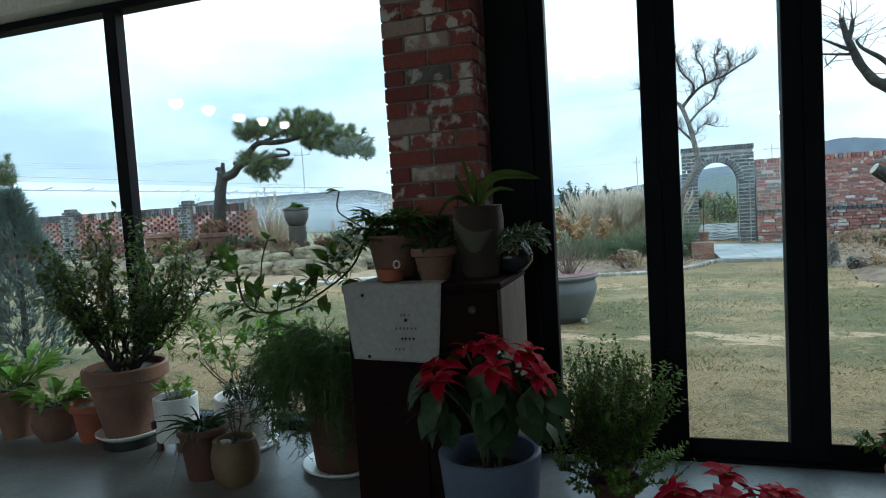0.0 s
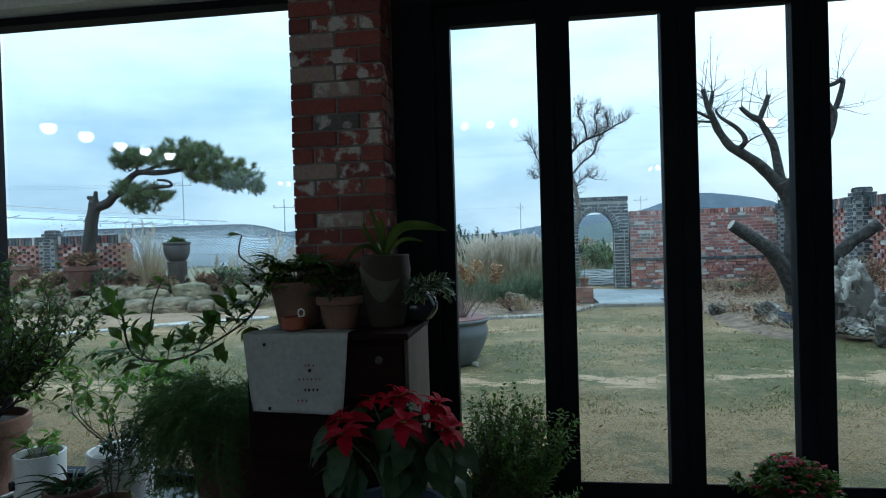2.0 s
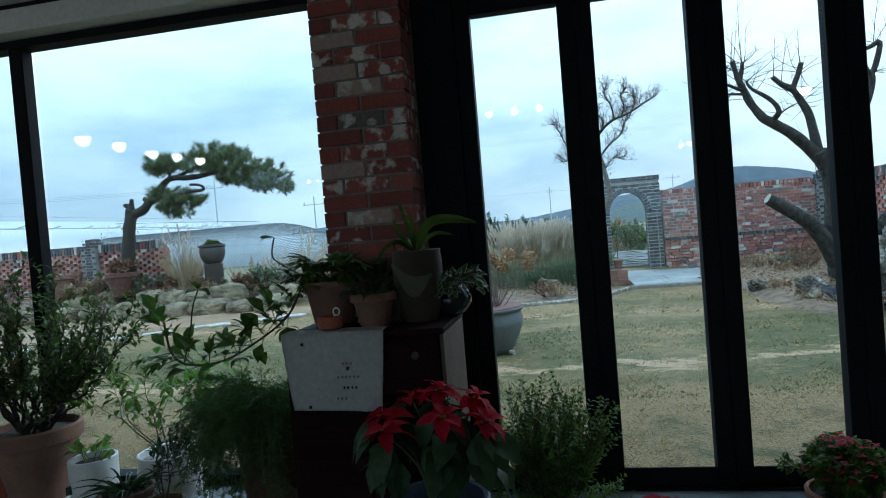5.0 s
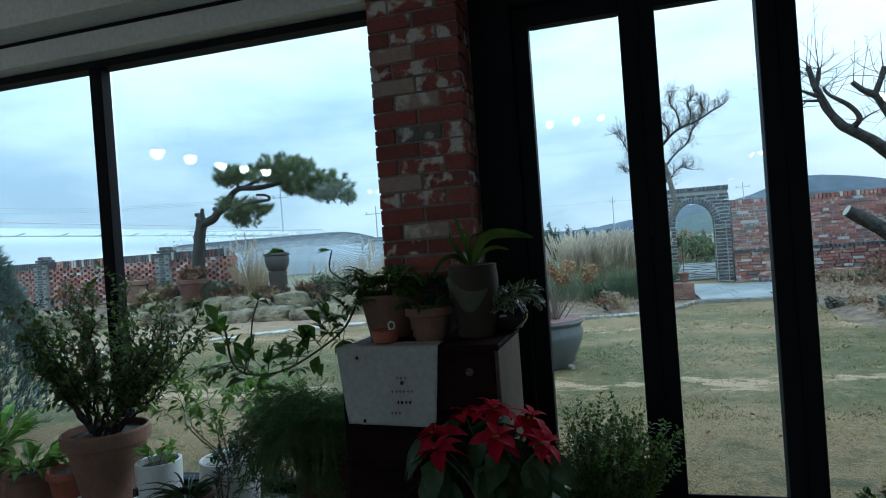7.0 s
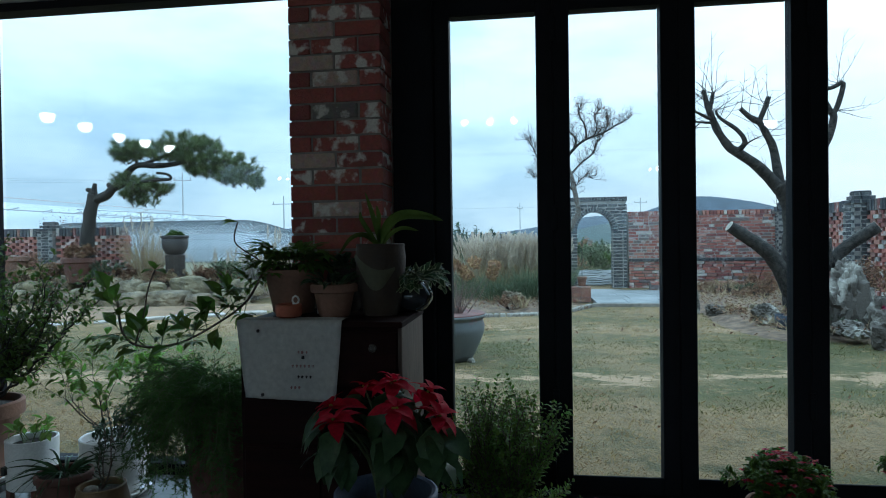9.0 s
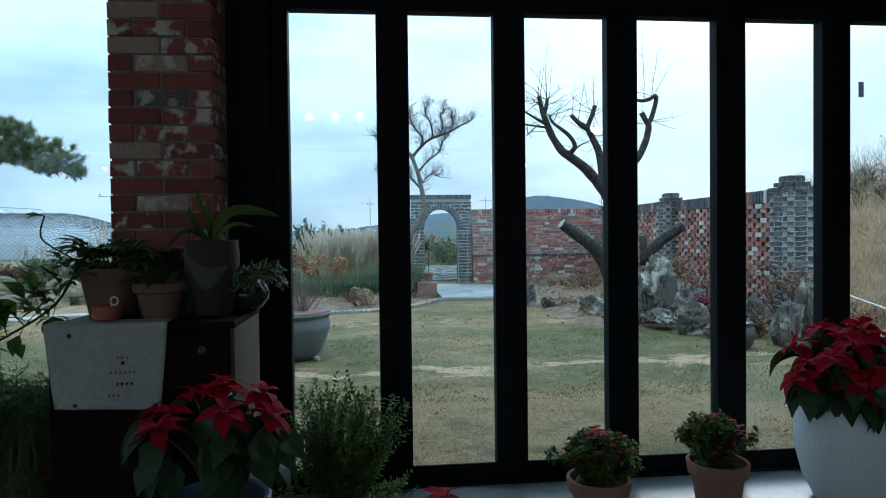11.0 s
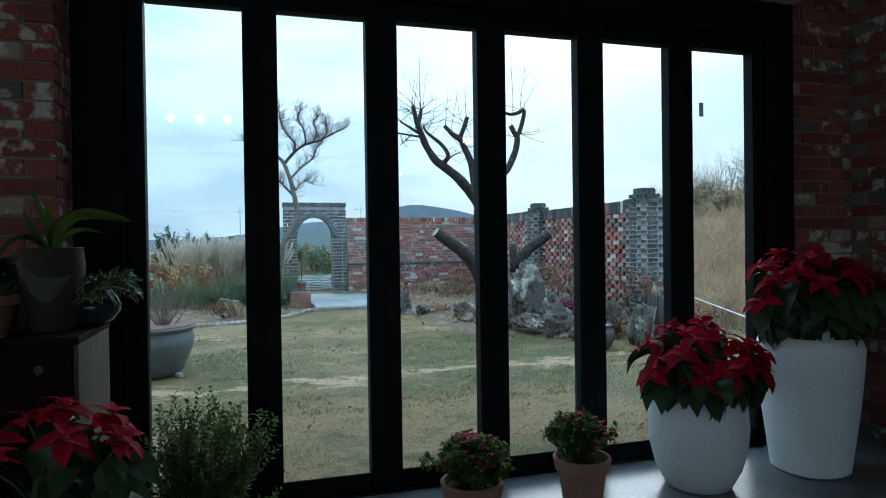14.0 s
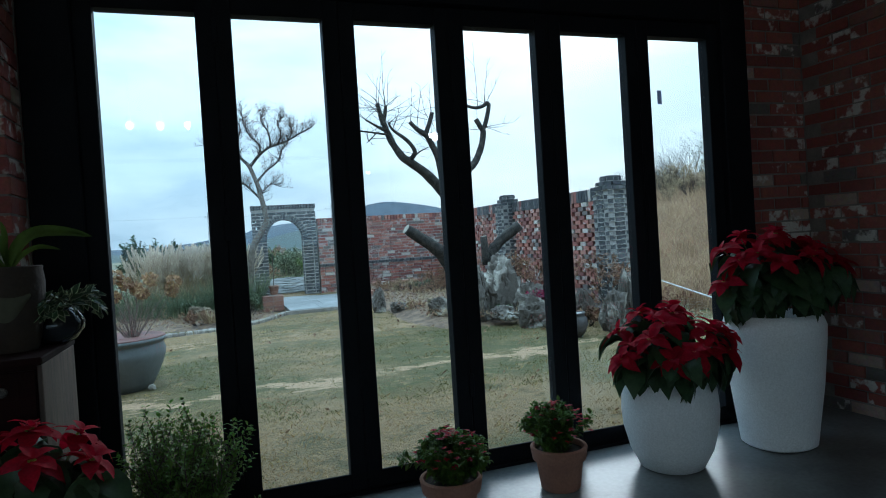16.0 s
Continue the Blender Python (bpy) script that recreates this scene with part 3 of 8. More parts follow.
TERRACOTTA_OLD = material("limed_terracotta", (0.23, 0.12, 0.08), 0.9, (0.16, 0.09, 0.065), 7, 80, 0.3)
ORANGE_POT = material("orange_clay", (0.34, 0.095, 0.05), 0.7, (0.26, 0.07, 0.04), 7, 90, 0.1)
TAN_POT = material("tan_glazed_clay", (0.22, 0.145, 0.07), 0.5, (0.15, 0.10, 0.05), 8, 70, 0.1)
BROWN_POT = material("dark_red_brown_clay", (0.125, 0.052, 0.036), 0.75, (0.085, 0.036, 0.027), 8, 80, 0.15)
WHITE_POT = material("white_matt_composite", (0.78, 0.79, 0.79), 0.5, (0.72, 0.73, 0.73), 3, 120, 0.02)
WHITE_CERAMIC = material("white_ceramic", (0.72, 0.72, 0.70), 0.3, (0.66, 0.66, 0.64), 4, 120, 0.03)
BLUE_GREY_POT = material("blue_grey_stoneware", (0.10, 0.125, 0.185), 0.6, (0.075, 0.095, 0.14), 6, 80, 0.12)
DARK_STONEWARE = material("dark_unglazed_stoneware", (0.046, 0.031, 0.021), 0.85, (0.026, 0.019, 0.014), 9, 80, 0.25)
GLOSS_BLACK = material("black_gloss_glaze", (0.02, 0.022, 0.026), 0.12, (0.014, 0.015, 0.018), 8, 90, 0.0)
SOIL = material("potting_soil", (0.055, 0.042, 0.032), 0.98, (0.03, 0.024, 0.02), 30, 120, 0.9)
PEBBLE = material("pale_pebble_mulch", (0.42, 0.40, 0.36), 0.85, (0.28, 0.26, 0.24), 30, 90, 0.9)
DARK_PLASTIC = material("black_plastic", (0.02, 0.02, 0.02), 0.5, (0.015, 0.015, 0.015), 8, 90, 0.05)


def pot_parts(t, profile, mat, soil_z, soil_r, soil_mat=None, wall=0.012, seg=40, square=0.0, label="", wobble=0.0):
    """A hollow pot: outer profile from the foot to the rim, then back down inside to the soil."""
    r_top, z_top = profile[-1]
    full = list(profile) + [(r_top - wall * 0.4, z_top + wall * 0.25), (r_top - wall, z_top), (soil_r + 0.004, soil_z - 0.01)]
    pot = part("pot", lathe(full, seg, wobble, square), mat, t, label, True)
    pot.data.set_sharp_from_angle(angle=radians(40))
    soil = lathe([(0.0001, soil_z - 0.012), (soil_r + 0.003, soil_z - 0.012), (soil_r + 0.003, soil_z - 0.004), (soil_r * 0.7, soil_z), (0.0001, soil_z + 0.004)], 28, 0.05, square)
    part("soil", soil, soil_mat or SOIL, t, "", True)
    return pot


def grow(stems, leaves, p, d, length, r, depth, leaf_len=0.03, leaf_w=0.015, twist=0.35, up=0.1, kids=3, leafy=2, density=5, spread=0.8, segs=4, rs=random, fold=0.15, shrink=0.62):
    """A branch with side shoots; leaves sit on the last orders of shoots."""
    p, d = Vector(p), Vector(d).normalized()
    step = length / segs
    for i in range(segs):
        d = (d + Vector((rs.uniform(-twist, twist), rs.uniform(-twist, twist), rs.uniform(-twist, twist) + up))).normalized()
        q = p + d * step
        r1 = r * 0.82
        stems.twig(p, q, r, r1)
        if depth < leafy and leaves is not None:
            for _ in range(density):
                a = rs.uniform(0, 2 * math.pi)
                side = d.orthogonal().normalized()
                w = (side * math.cos(a) + d.cross(side) * math.sin(a) + d * rs.uniform(0.2, 0.9) + Vector((0, 0, rs.uniform(-0.2, 0.4)))).normalized()
                s = rs.uniform(0.65, 1.25)
                leaves.leaf(p.lerp(q, rs.random()), w, Vector((rs.uniform(-0.4, 0.4), rs.uniform(-0.4, 0.4), 1)), leaf_len * s, leaf_w * s, fold, rs.uniform(0.0, 0.35))
        if depth > 0 and i > 0:
            for _ in range(kids if i == segs - 1 else max(1, kids - 1)):
                a = rs.uniform(0, 2 * math.pi)
                side = d.orthogonal().normalized()
                w = d + (side * math.cos(a) + d.cross(side) * math.sin(a)) * spread * rs.uniform(0.6, 1.2)
                grow(stems, leaves, q, w, length * shrink * rs.uniform(0.7, 1.15), r1 * 0.62, depth - 1, leaf_len, leaf_w, twist, up, kids, leafy, density, spread, segs, rs, fold, shrink)
        p, r = q, r1


def petal_mesh(name, length, width, mat, droop, fold, seed):
    """One pointed poinsettia bract or leaf, lying along +X from its stalk."""
    rs = random.Random(seed)
    rows, half = 7, 2
    v, f = [], []
    for i in range(rows):
        t = i / (rows - 1)
        w = width / 2 * (math.sin(math.pi * min(1, t * 0.94 + 0.06) ** 0.85) ** 0.9) * (1 + (0.14 if i in (2, 4) else 0))
        w = max(w, 0.0008)
        x = length * t * (1 - 0.08 * t)
        z = length * (0.10 * math.sin(t * 2.4) - droop * t * t) + rs.uniform(-0.002, 0.002)
        for k in range(-half, half + 1):
            u = k / half
            v.append((x - 0.012 * abs(u) * (1 - t), u * w, z + abs(u) * w * fold + rs.uniform(-0.001, 0.001) - 0.0025 * (k == 0)))
    n = 2 * half + 1
    for i in range(rows - 1):
        for k in range(n - 1):
            a = i * n + k
            f.append((a, a + n, a + n + 1, a + 1))
    me = bpy.data.meshes.new(name)
    me.from_pydata(v, [], f)
    me.polygons.foreach_set("use_smooth", [True] * len(me.polygons))
    me.materials.append(mat)
    return me


BRACTS = [petal_mesh("bract", 1.0, rnd(0.42, 0.54), BRACT, rnd(0.06, 0.38), rnd(0.05, 0.35), i) for i in range(6)]
BROAD_LEAVES = [petal_mesh("leaf", 1.0, rnd(0.52, 0.66), LEAF_DARK, rnd(0.25, 0.65), rnd(0.02, 0.25), 20 + i) for i in range(5)]
BUD = leaf_material("yellow_green_bud", (0.32, 0.30, 0.05), (0.2, 0.24, 0.05))


def poinsettia(t, base, heads, bract=0.105, leaf=0.12, seed=1, low=0.62):
    """Heads given as (x, y, z, tilt outwards); stems run from the pot's middle to each."""
    rs = random.Random(seed)
    for hx, hy, hz in heads:
        top = Vector((hx, hy, hz))
        foot = Vector((base[0] + rs.uniform(-0.03, 0.03), base[1] + rs.uniform(-0.03, 0.03), base[2]))
        mid = foot.lerp(top, 0.5) + Vector((-(hx - base[0]) * 0.18, -(hy - base[1]) * 0.18, 0.03))
        path = smooth_path([foot, mid, top], 4)
        part("stem", tube(bmesh.new(), path, [0.0042] * (len(path) - 3) + [0.004, 0.0036, 0.003], 6), GREEN_STEM, t, "", True)
        out = Vector((hx - base[0], hy - base[1], 0.0))
        lean = min(out.length * 2.4, 1.0)
        axis = (Vector((0, 0, 1)) + out * (1.1 if out.length > 1e-3 else 0) * 2.2).normalized()
        turn = Vector((0, 0, 1)).rotation_difference(axis).to_matrix().to_4x4()
        count = rs.randint(9, 12)
        for i in range(count):
            a = 2.399 * i + rs.uniform(-0.3, 0.3)
            inner = i / count
            s = bract * (1.42 - 0.85 * inner) * rs.uniform(0.88, 1.12)
            pitch = 20 - 54 * inner + rs.uniform(-16, 16)
            ob = new("bract", rs.choice(BRACTS))
            ob.parent = t
            ob.matrix_basis = Matrix.Translation(top + axis * 0.004 * i * 0.5) @ turn @ Matrix.Rotation(a, 4, "Z") @ Matrix.Rotation(radians(pitch), 4, "Y") @ Matrix.Rotation(rs.uniform(-0.4, 0.4), 4, "X") @ Matrix.Diagonal((s, s, s, 1))
        for i in range(rs.randint(12, 15)):
            a = rs.uniform(0, 6.28)
            if out.length > 0.03 and rs.random() < 0.6:
                a = math.atan2(out.y, out.x) + rs.uniform(-1.2, 1.2)
            p = top.lerp(foot, rs.uniform(0.05, low))
            s = leaf * rs.uniform(0.8, 1.25)
            ob = new("leaf", rs.choice(BROAD_LEAVES))
            ob.parent = t
            ob.matrix_basis = Matrix.Translation(p) @ Matrix.Rotation(a, 4, "Z") @ Matrix.Translation((0.02, 0, 0)) @ Matrix.Rotation(radians(rs.uniform(8, 68)), 4, "Y") @ Matrix.Rotation(rs.uniform(-0.5, 0.5), 4, "X") @ Matrix.Diagonal((s, s, s, 1))
        b = bmesh.new()
        for _ in range(5):
            bmesh.ops.create_icosphere(b, subdivisions=1, radius=0.0045, matrix=Matrix.Translation(top + axis * 0.012 + Vector((rs.uniform(-0.009, 0.009), rs.uniform(-0.009, 0.009), 0))))
        tagged(part("flower_eye", b, BUD, t), "", "", "", "stuff")


# ---- potted plants on the floor, west of the column ----
def round_profile(r0, r1, h, rim=0.02, rim_h=0.05, belly=0.0):
    p = [(r0 * 0.96, 0.0), (r0, 0.008)]
    for i in range(1, 6):
        f = i / 6
        p.append((r0 + (r1 - r0) * f + belly * math.sin(math.pi * f), 0.008 + (h - rim_h) * f))
    p += [(r1, h - rim_h), (r1 + rim, h - rim_h + 0.006), (r1 + rim, h - 0.006), (r1 + rim * 0.7, h)]
    return p


def saucer(t, r, z, mat, h=0.03):
    part("saucer", lathe([(r * 0.8, z), (r, z + h * 0.8), (r, z + h), (r - 0.01, z + h), (r * 0.78, z + 0.008), (0.0001, z + 0.008)], 40), mat, t, "", True)


def twisted_bush():
    t = thing("potted_shrub", "twiggy contorted shrub in a large terracotta pot on a white saucer", "potted plant", (-1.91, 0.02, 0))
    part("plant_caddy", lathe([(0.13, 0.0), (0.135, 0.005), (0.135, 0.045), (0.0001, 0.045)], 32), DARK_PLASTIC, t)
    saucer(t, 0.165, 0.046, WHITE_CERAMIC)
    pot = pot_parts(t, [(r, z + 0.056) for r, z in round_profile(0.118, 0.180, 0.35, 0.021, 0.07)], TERRACOTTA_OLD, 0.375, 0.175)
    rs = random.Random(11)
    S, L, R = Soup(), Soup(), Soup()
    for i in range(30):
        a = rs.uniform(0, 6.28)
        x = -1.15 + 2.55 * i / 29 + rs.uniform(-0.15, 0.15)
        d = Vector((x, math.sin(a) * rs.uniform(0.1, 0.4) - 0.05, rs.uniform(0.8, 1.1))).normalized()
        p = Vector((math.cos(a) * 0.06, math.sin(a) * 0.05, 0.38))
        ln = rs.uniform(0.50, 0.76)
        n = 13
        r = 0.0085
        leaves = R if i % 8 == 0 else L
        bend = 1
        for k in range(n):
            bend = -bend
            side = Vector((d.z, rs.uniform(-0.4, 0.4), -d.x)) * (0.28 * bend * rs.uniform(0.4, 1.3))
            d2 = (d + side).normalized()
            q = p + d2 * ln / n
            S.twig(p, q, r, r * 0.92)
            r *= 0.92
            if k > 2:
                for _ in range(2):
                    w = (d + Vector((rs.uniform(-0.9, 0.9), rs.uniform(-0.9, 0.9), rs.uniform(-0.3, 0.6)))).normalized()
                    grow(S, leaves, q, w, rs.uniform(0.06, 0.17), r * 0.55, 0, 0.034, 0.018, 0.5, 0.03, 0, 1, 2, 0.5, 4, rs)
            d = (d + Vector((rs.uniform(-0.10, 0.10), rs.uniform(-0.1, 0.1), 0.03))).normalized()
            p = q
    part("branchwork", S.mesh("branchwork"), DARK_TWIG, t)
    part("foliage", L.mesh("foliage"), LEAF_BUSH, t)
    part("foliage", R.mesh("foliage"), LEAF_RUST, t, "rust-tinged young leaves")


def citrus_bush():
    t = thing("potted_shrub", "bright leafy shrub in a rounded white ceramic pot with pebbles", "potted plant", (-1.25, 0.06, 0))
    saucer(t, 0.15, 0.0, WHITE_CERAMIC)
    prof = [(0.085, 0.012), (0.12, 0.04), (0.142, 0.10), (0.145, 0.16), (0.135, 0.22), (0.138, 0.25), (0.138, 0.262)]
    pot_parts(t, prof, WHITE_CERAMIC, 0.235, 0.12, PEBBLE)
    rs = random.Random(5)
    S, L = Soup(), Soup()
    for i in range(9):
        a = rs.uniform(0, 6.28)
        d = Vector((math.cos(a) * 0.62, math.sin(a) * 0.35, 1))
        grow(S, L, (math.cos(a) * 0.03, math.sin(a) * 0.03, 0.235), d, rs.uniform(0.21, 0.29), 0.005, 2, 0.052, 0.028, 0.3, 0.05, 2, 2, 1, 0.7, 3, rs)
    part("branchwork", S.mesh("branchwork"), WOODY, t)
    part("foliage", L.mesh("foliage"), LEAF_LIGHT, t)


def small_white_pot():
    t = thing("potted_plant", "small green plant in a white cylinder pot on a wooden stand", "potted plant", (-1.60, 0.0, 0))
    for sx in (-1, 1):
        for sy in (-1, 1):
            part("leg", block((sx * 0.06 - 0.012, sy * 0.06 - 0.012, 0.0), (sx * 0.06 + 0.012, sy * 0.06 + 0.012, 0.05), 0.002), BROWN_POT, t)
    pot_parts(t, [(0.096, 0.051), (0.10, 0.055), (0.102, 0.155), (0.104, 0.26)], WHITE_CERAMIC, 0.237, 0.088)
    part("label_tag", block((-0.062, -0.106, 0.125), (-0.045, -0.08, 0.16)), DARK_PLASTIC, t, "small black tag")
    rs = random.Random(8)
    S, L = Soup(), Soup()
    for i in range(7):
        a = rs.uniform(0, 6.28)
        grow(S, L, (math.cos(a) * 0.03, math.sin(a) * 0.03, 0.235), (math.cos(a) * 0.6, math.sin(a) * 0.5, 1), rs.uniform(0.05, 0.08), 0.004, 1, 0.05, 0.032, 0.3, 0.0, 1, 1, 1, 0.8, 3, rs)
    part("branchwork", S.mesh("branchwork"), GREEN_STEM, t)
    part("foliage", L.mesh("foliage"), LEAF_LIGHT, t)


def spider_plant():
    t = thing("potted_plant", "dark grassy spider plant in a red-brown clay pot", "potted plant", (-1.23, -0.27, 0))
    pot_parts(t, round_profile(0.075, 0.098, 0.22, 0.008, 0.03), BROWN_POT, 0.205, 0.09)
    rs = random.Random(21)
    L = Soup()
    for i in range(60):
        a = rs.uniform(0, 6.28)
        e = rs.uniform(0.5, 1.5)
        L.blade((math.cos(a) * 0.02, math.sin(a) * 0.02, 0.205), (math.cos(a), math.sin(a), e), rs.uniform(0.13, 0.26), 0.011, (math.cos(a) * 0.25, math.sin(a) * 0.25, -rs.uniform(0.5, 1.3)), 5)
    part("foliage", L.mesh("foliage"), LEAF_DARK, t)


def olive_pot():
    t = thing("potted_shrub", "slender small-leaved shrub in a tan round pot with a stone", "potted plant", (-1.05, -0.30, 0))
    prof = [(0.068, 0.0), (0.09, 0.03), (0.10, 0.08), (0.098, 0.13), (0.086, 0.175), (0.088, 0.185)]
    pot_parts(t, prof, TAN_POT, 0.165, 0.072)
    b = bmesh.new()
    bmesh.ops.create_icosphere(b, subdivisions=2, radius=0.03, matrix=pose(-0.03, -0.02, 0.172) @ Matrix.Diagonal((1, 0.8, 0.5, 1)))
    part("stone", b, PEBBLE, t, "pale stone lying on the soil", True)
    rs = random.Random(31)
    S, L = Soup(), Soup()
    for i, d in enumerate(((0.35, 0.1, 1), (-0.2, 0.1, 1), (0.6, -0.1, 0.9))):
        grow(S, L, (0, 0, 0.165), d, 0.15 + 0.035 * i, 0.0045, 1 + i % 2, 0.030, 0.012, 0.28, 0.05, 2, 2, 2, 0.75, 4, rs)
    part("branchwork", S.mesh("branchwork"), WOODY, t)
    part("foliage", L.mesh("foliage"), LEAF_DARK, t)


def fern():
    t = thing("potted_fern", "feathery asparagus fern in a tall terracotta pot on a saucer", "potted plant", (-0.66, -0.06, 0))
    saucer(t, 0.19, 0.0, WHITE_CERAMIC)
    pot_parts(t, [(r, z + 0.01) for r, z in round_profile(0.13, 0.175, 0.46, 0.016, 0.06)], BROWN_POT, 0.45, 0.165)
    rs = random.Random(41)
    S, L = Soup(), Soup()
    for i in range(190):
        a = rs.uniform(0, 6.28) if i % 5 < 1 else math.pi * 1.34 + rs.uniform(-1.15, 1.15)
        p = Vector((math.cos(a) * 0.07, math.sin(a) * 0.07, 0.45))
        d = Vector((math.cos(a) * rs.uniform(0.3, 0.9), math.sin(a) * rs.uniform(0.3, 0.8), rs.uniform(0.2, 1.3))).normalized()
        sag = rs.uniform(0.16, 0.36)
        n = rs.randint(7, 15)
        for k in range(n):
            q = p + d * 0.032
            if q.z < 0.02:
                break
            S.twig(p, q, 0.0017, 0.0015)
            for _ in range(3):
                w = (d * 0.6 + Vector((rs.uniform(-1, 1), rs.uniform(-1, 1), rs.uniform(-0.6, 0.6)))).normalized()
                e = q + w * rs.uniform(0.02, 0.055)
                S.twig(q, e, 0.0009, 0.0006)
                for _ in range(11):
                    c = q.lerp(e, rs.uniform(0.2, 1.1))
                    L.blade(c, w * 0.5 + Vector((rs.uniform(-1, 1), rs.uniform(-1, 1), rs.uniform(-0.8, 0.8))), rs.uniform(0.010, 0.024), 0.0026, (0, 0, -0.1), 1)
            d = (d + Vector((rs.uniform(-0.12, 0.12), rs.uniform(-0.12, 0.12), -sag))).normalized()
            p = q
    part("branchwork", S.mesh("branchwork"), GREEN_STEM, t)
    part("frond_mass", L.mesh("frond_mass"), LEAF_FERN, t)


def leafy_pot(at, prof, mat, soil, label, leaf, count, ln, w, seed, spread=0.7, rise=0.8, leaf_mat=None):
    t = thing("potted_plant", label, "potted plant", at)
    pot_parts(t, prof, mat, soil[0], soil[1])
    rs = random.Random(seed)
    L, S = Soup(), Soup()
    for i in range(count):
        a = rs.uniform(0, 6.28)
        p = Vector((math.cos(a) * soil[1] * 0.3, math.sin(a) * soil[1] * 0.3, soil[0]))
        d = Vector((math.cos(a) * spread, math.sin(a) * spread, rise * rs.uniform(0.4, 1.3)))
        q = p + d.normalized() * rs.uniform(0.3, 1.0) * ln
        S.twig(p, q, 0.003, 0.002)
        L.leaf(q, d + Vector((0, 0, -0.2)), (rs.uniform(-0.3, 0.3), rs.uniform(-0.3, 0.3), 1), ln * rs.uniform(0.7, 1.2), w * rs.uniform(0.7, 1.2), 0.2, rs.uniform(0.1, 0.5), leaf)
    part("branchwork", S.mesh("branchwork"), GREEN_STEM, t)
    part("foliage", L.mesh("foliage"), leaf_mat or LEAF, t)


twisted_bush()
citrus_bush()
small_white_pot()
spider_plant()
olive_pot()
fern()
leafy_pot((-2.15, 0.03, 0), round_profile(0.078, 0.105, 0.20, 0.012, 0.04), ORANGE_POT, (0.185, 0.095), "sparse dry stalks in an orange clay pot", 0.4, 5, 0.06, 0.02, 3, 0.5, 1.2)
leafy_pot((-2.40, 0.02, 0), [(0.075, 0), (0.10, 0.03), (0.122, 0.09), (0.115, 0.14), (0.118, 0.165), (0.128, 0.175), (0.128, 0.19)], TERRACOTTA_OLD, (0.17, 0.105), "broad-leaved green plant in a squat terracotta bowl", 0.5, 60, 0.115, 0.055, 6, 0.75, 0.8, LEAF_LIGHT)
leafy_pot((-2.68, 0.02, 0), round_profile(0.078, 0.112, 0.26, 0.01, 0.03), TERRACOTTA_OLD, (0.245, 0.1), "serrated green rosette plant in a tall clay pot", 0.4, 70, 0.16, 0.055, 9, 0.8, 1.0, LEAF_LIGHT)
leafy_pot((-2.92, -0.02, 0), round_profile(0.09, 0.12, 0.22, 0.01, 0.03), BROWN_POT, (0.205, 0.11), "tall plant with yellow-green leaves in a dark pot", 0.5, 44, 0.17, 0.08, 13, 0.45, 1.6, LEAF_LIGHT)
tray = thing("plant_tray", "white plastic tray standing on the concrete floor", "tray", (-2.86, -0.22, 0))
part("dish", lathe([(0.10, 0.0), (0.13, 0.03), (0.135, 0.034), (0.12, 0.026), (0.095, 0.008), (0.0001, 0.008)], 36), WHITE_CERAMIC, tray, "", True)

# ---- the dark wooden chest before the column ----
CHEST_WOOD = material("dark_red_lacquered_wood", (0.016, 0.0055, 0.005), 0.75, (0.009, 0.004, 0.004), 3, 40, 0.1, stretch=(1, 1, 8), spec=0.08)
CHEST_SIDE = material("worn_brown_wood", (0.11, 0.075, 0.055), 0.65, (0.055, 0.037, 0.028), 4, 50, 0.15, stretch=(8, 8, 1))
PEWTER = material("old_white_brass", (0.02, 0.018, 0.016), 0.6, (0.15, 0.145, 0.13), 160, 350, 0.3, metal=0.5)
PAPER = material("creased_white_cloth", (0.72, 0.71, 0.68), 0.9, (0.63, 0.62, 0.6), 5, 60, 0.15)
INK_RED = material("faded_red_ink", (0.45, 0.24, 0.24), 0.9)
INK_BLACK = material("black_ink", (0.03, 0.03, 0.035), 0.9)
CX0, CX1, CY0, CY1, CZ = -0.405, 0.163, -0.45, -0.03, 0.835
chest = thing("chest_of_drawers", "dark lacquered wooden chest with round metal lock plates", "chest", ((CX0 + CX1) / 2, (CY0 + CY1) / 2, 0))
hx, hy = (CX1 - CX0) / 2, (CY1 - CY0) / 2
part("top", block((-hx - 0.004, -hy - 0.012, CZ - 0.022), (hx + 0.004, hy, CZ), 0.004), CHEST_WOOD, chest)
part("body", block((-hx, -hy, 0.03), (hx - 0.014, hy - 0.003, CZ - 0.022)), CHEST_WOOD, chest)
part("side_panel", block((hx - 0.0138, -hy, 0.03), (hx, hy - 0.003, CZ - 0.0225), 0.002), CHEST_SIDE, chest, "brown wooden side, lighter than the front")
part("plinth", block((-hx + 0.01, -hy + 0.015, 0), (hx - 0.01, hy - 0.01, 0.03)), CHEST_WOOD, chest)
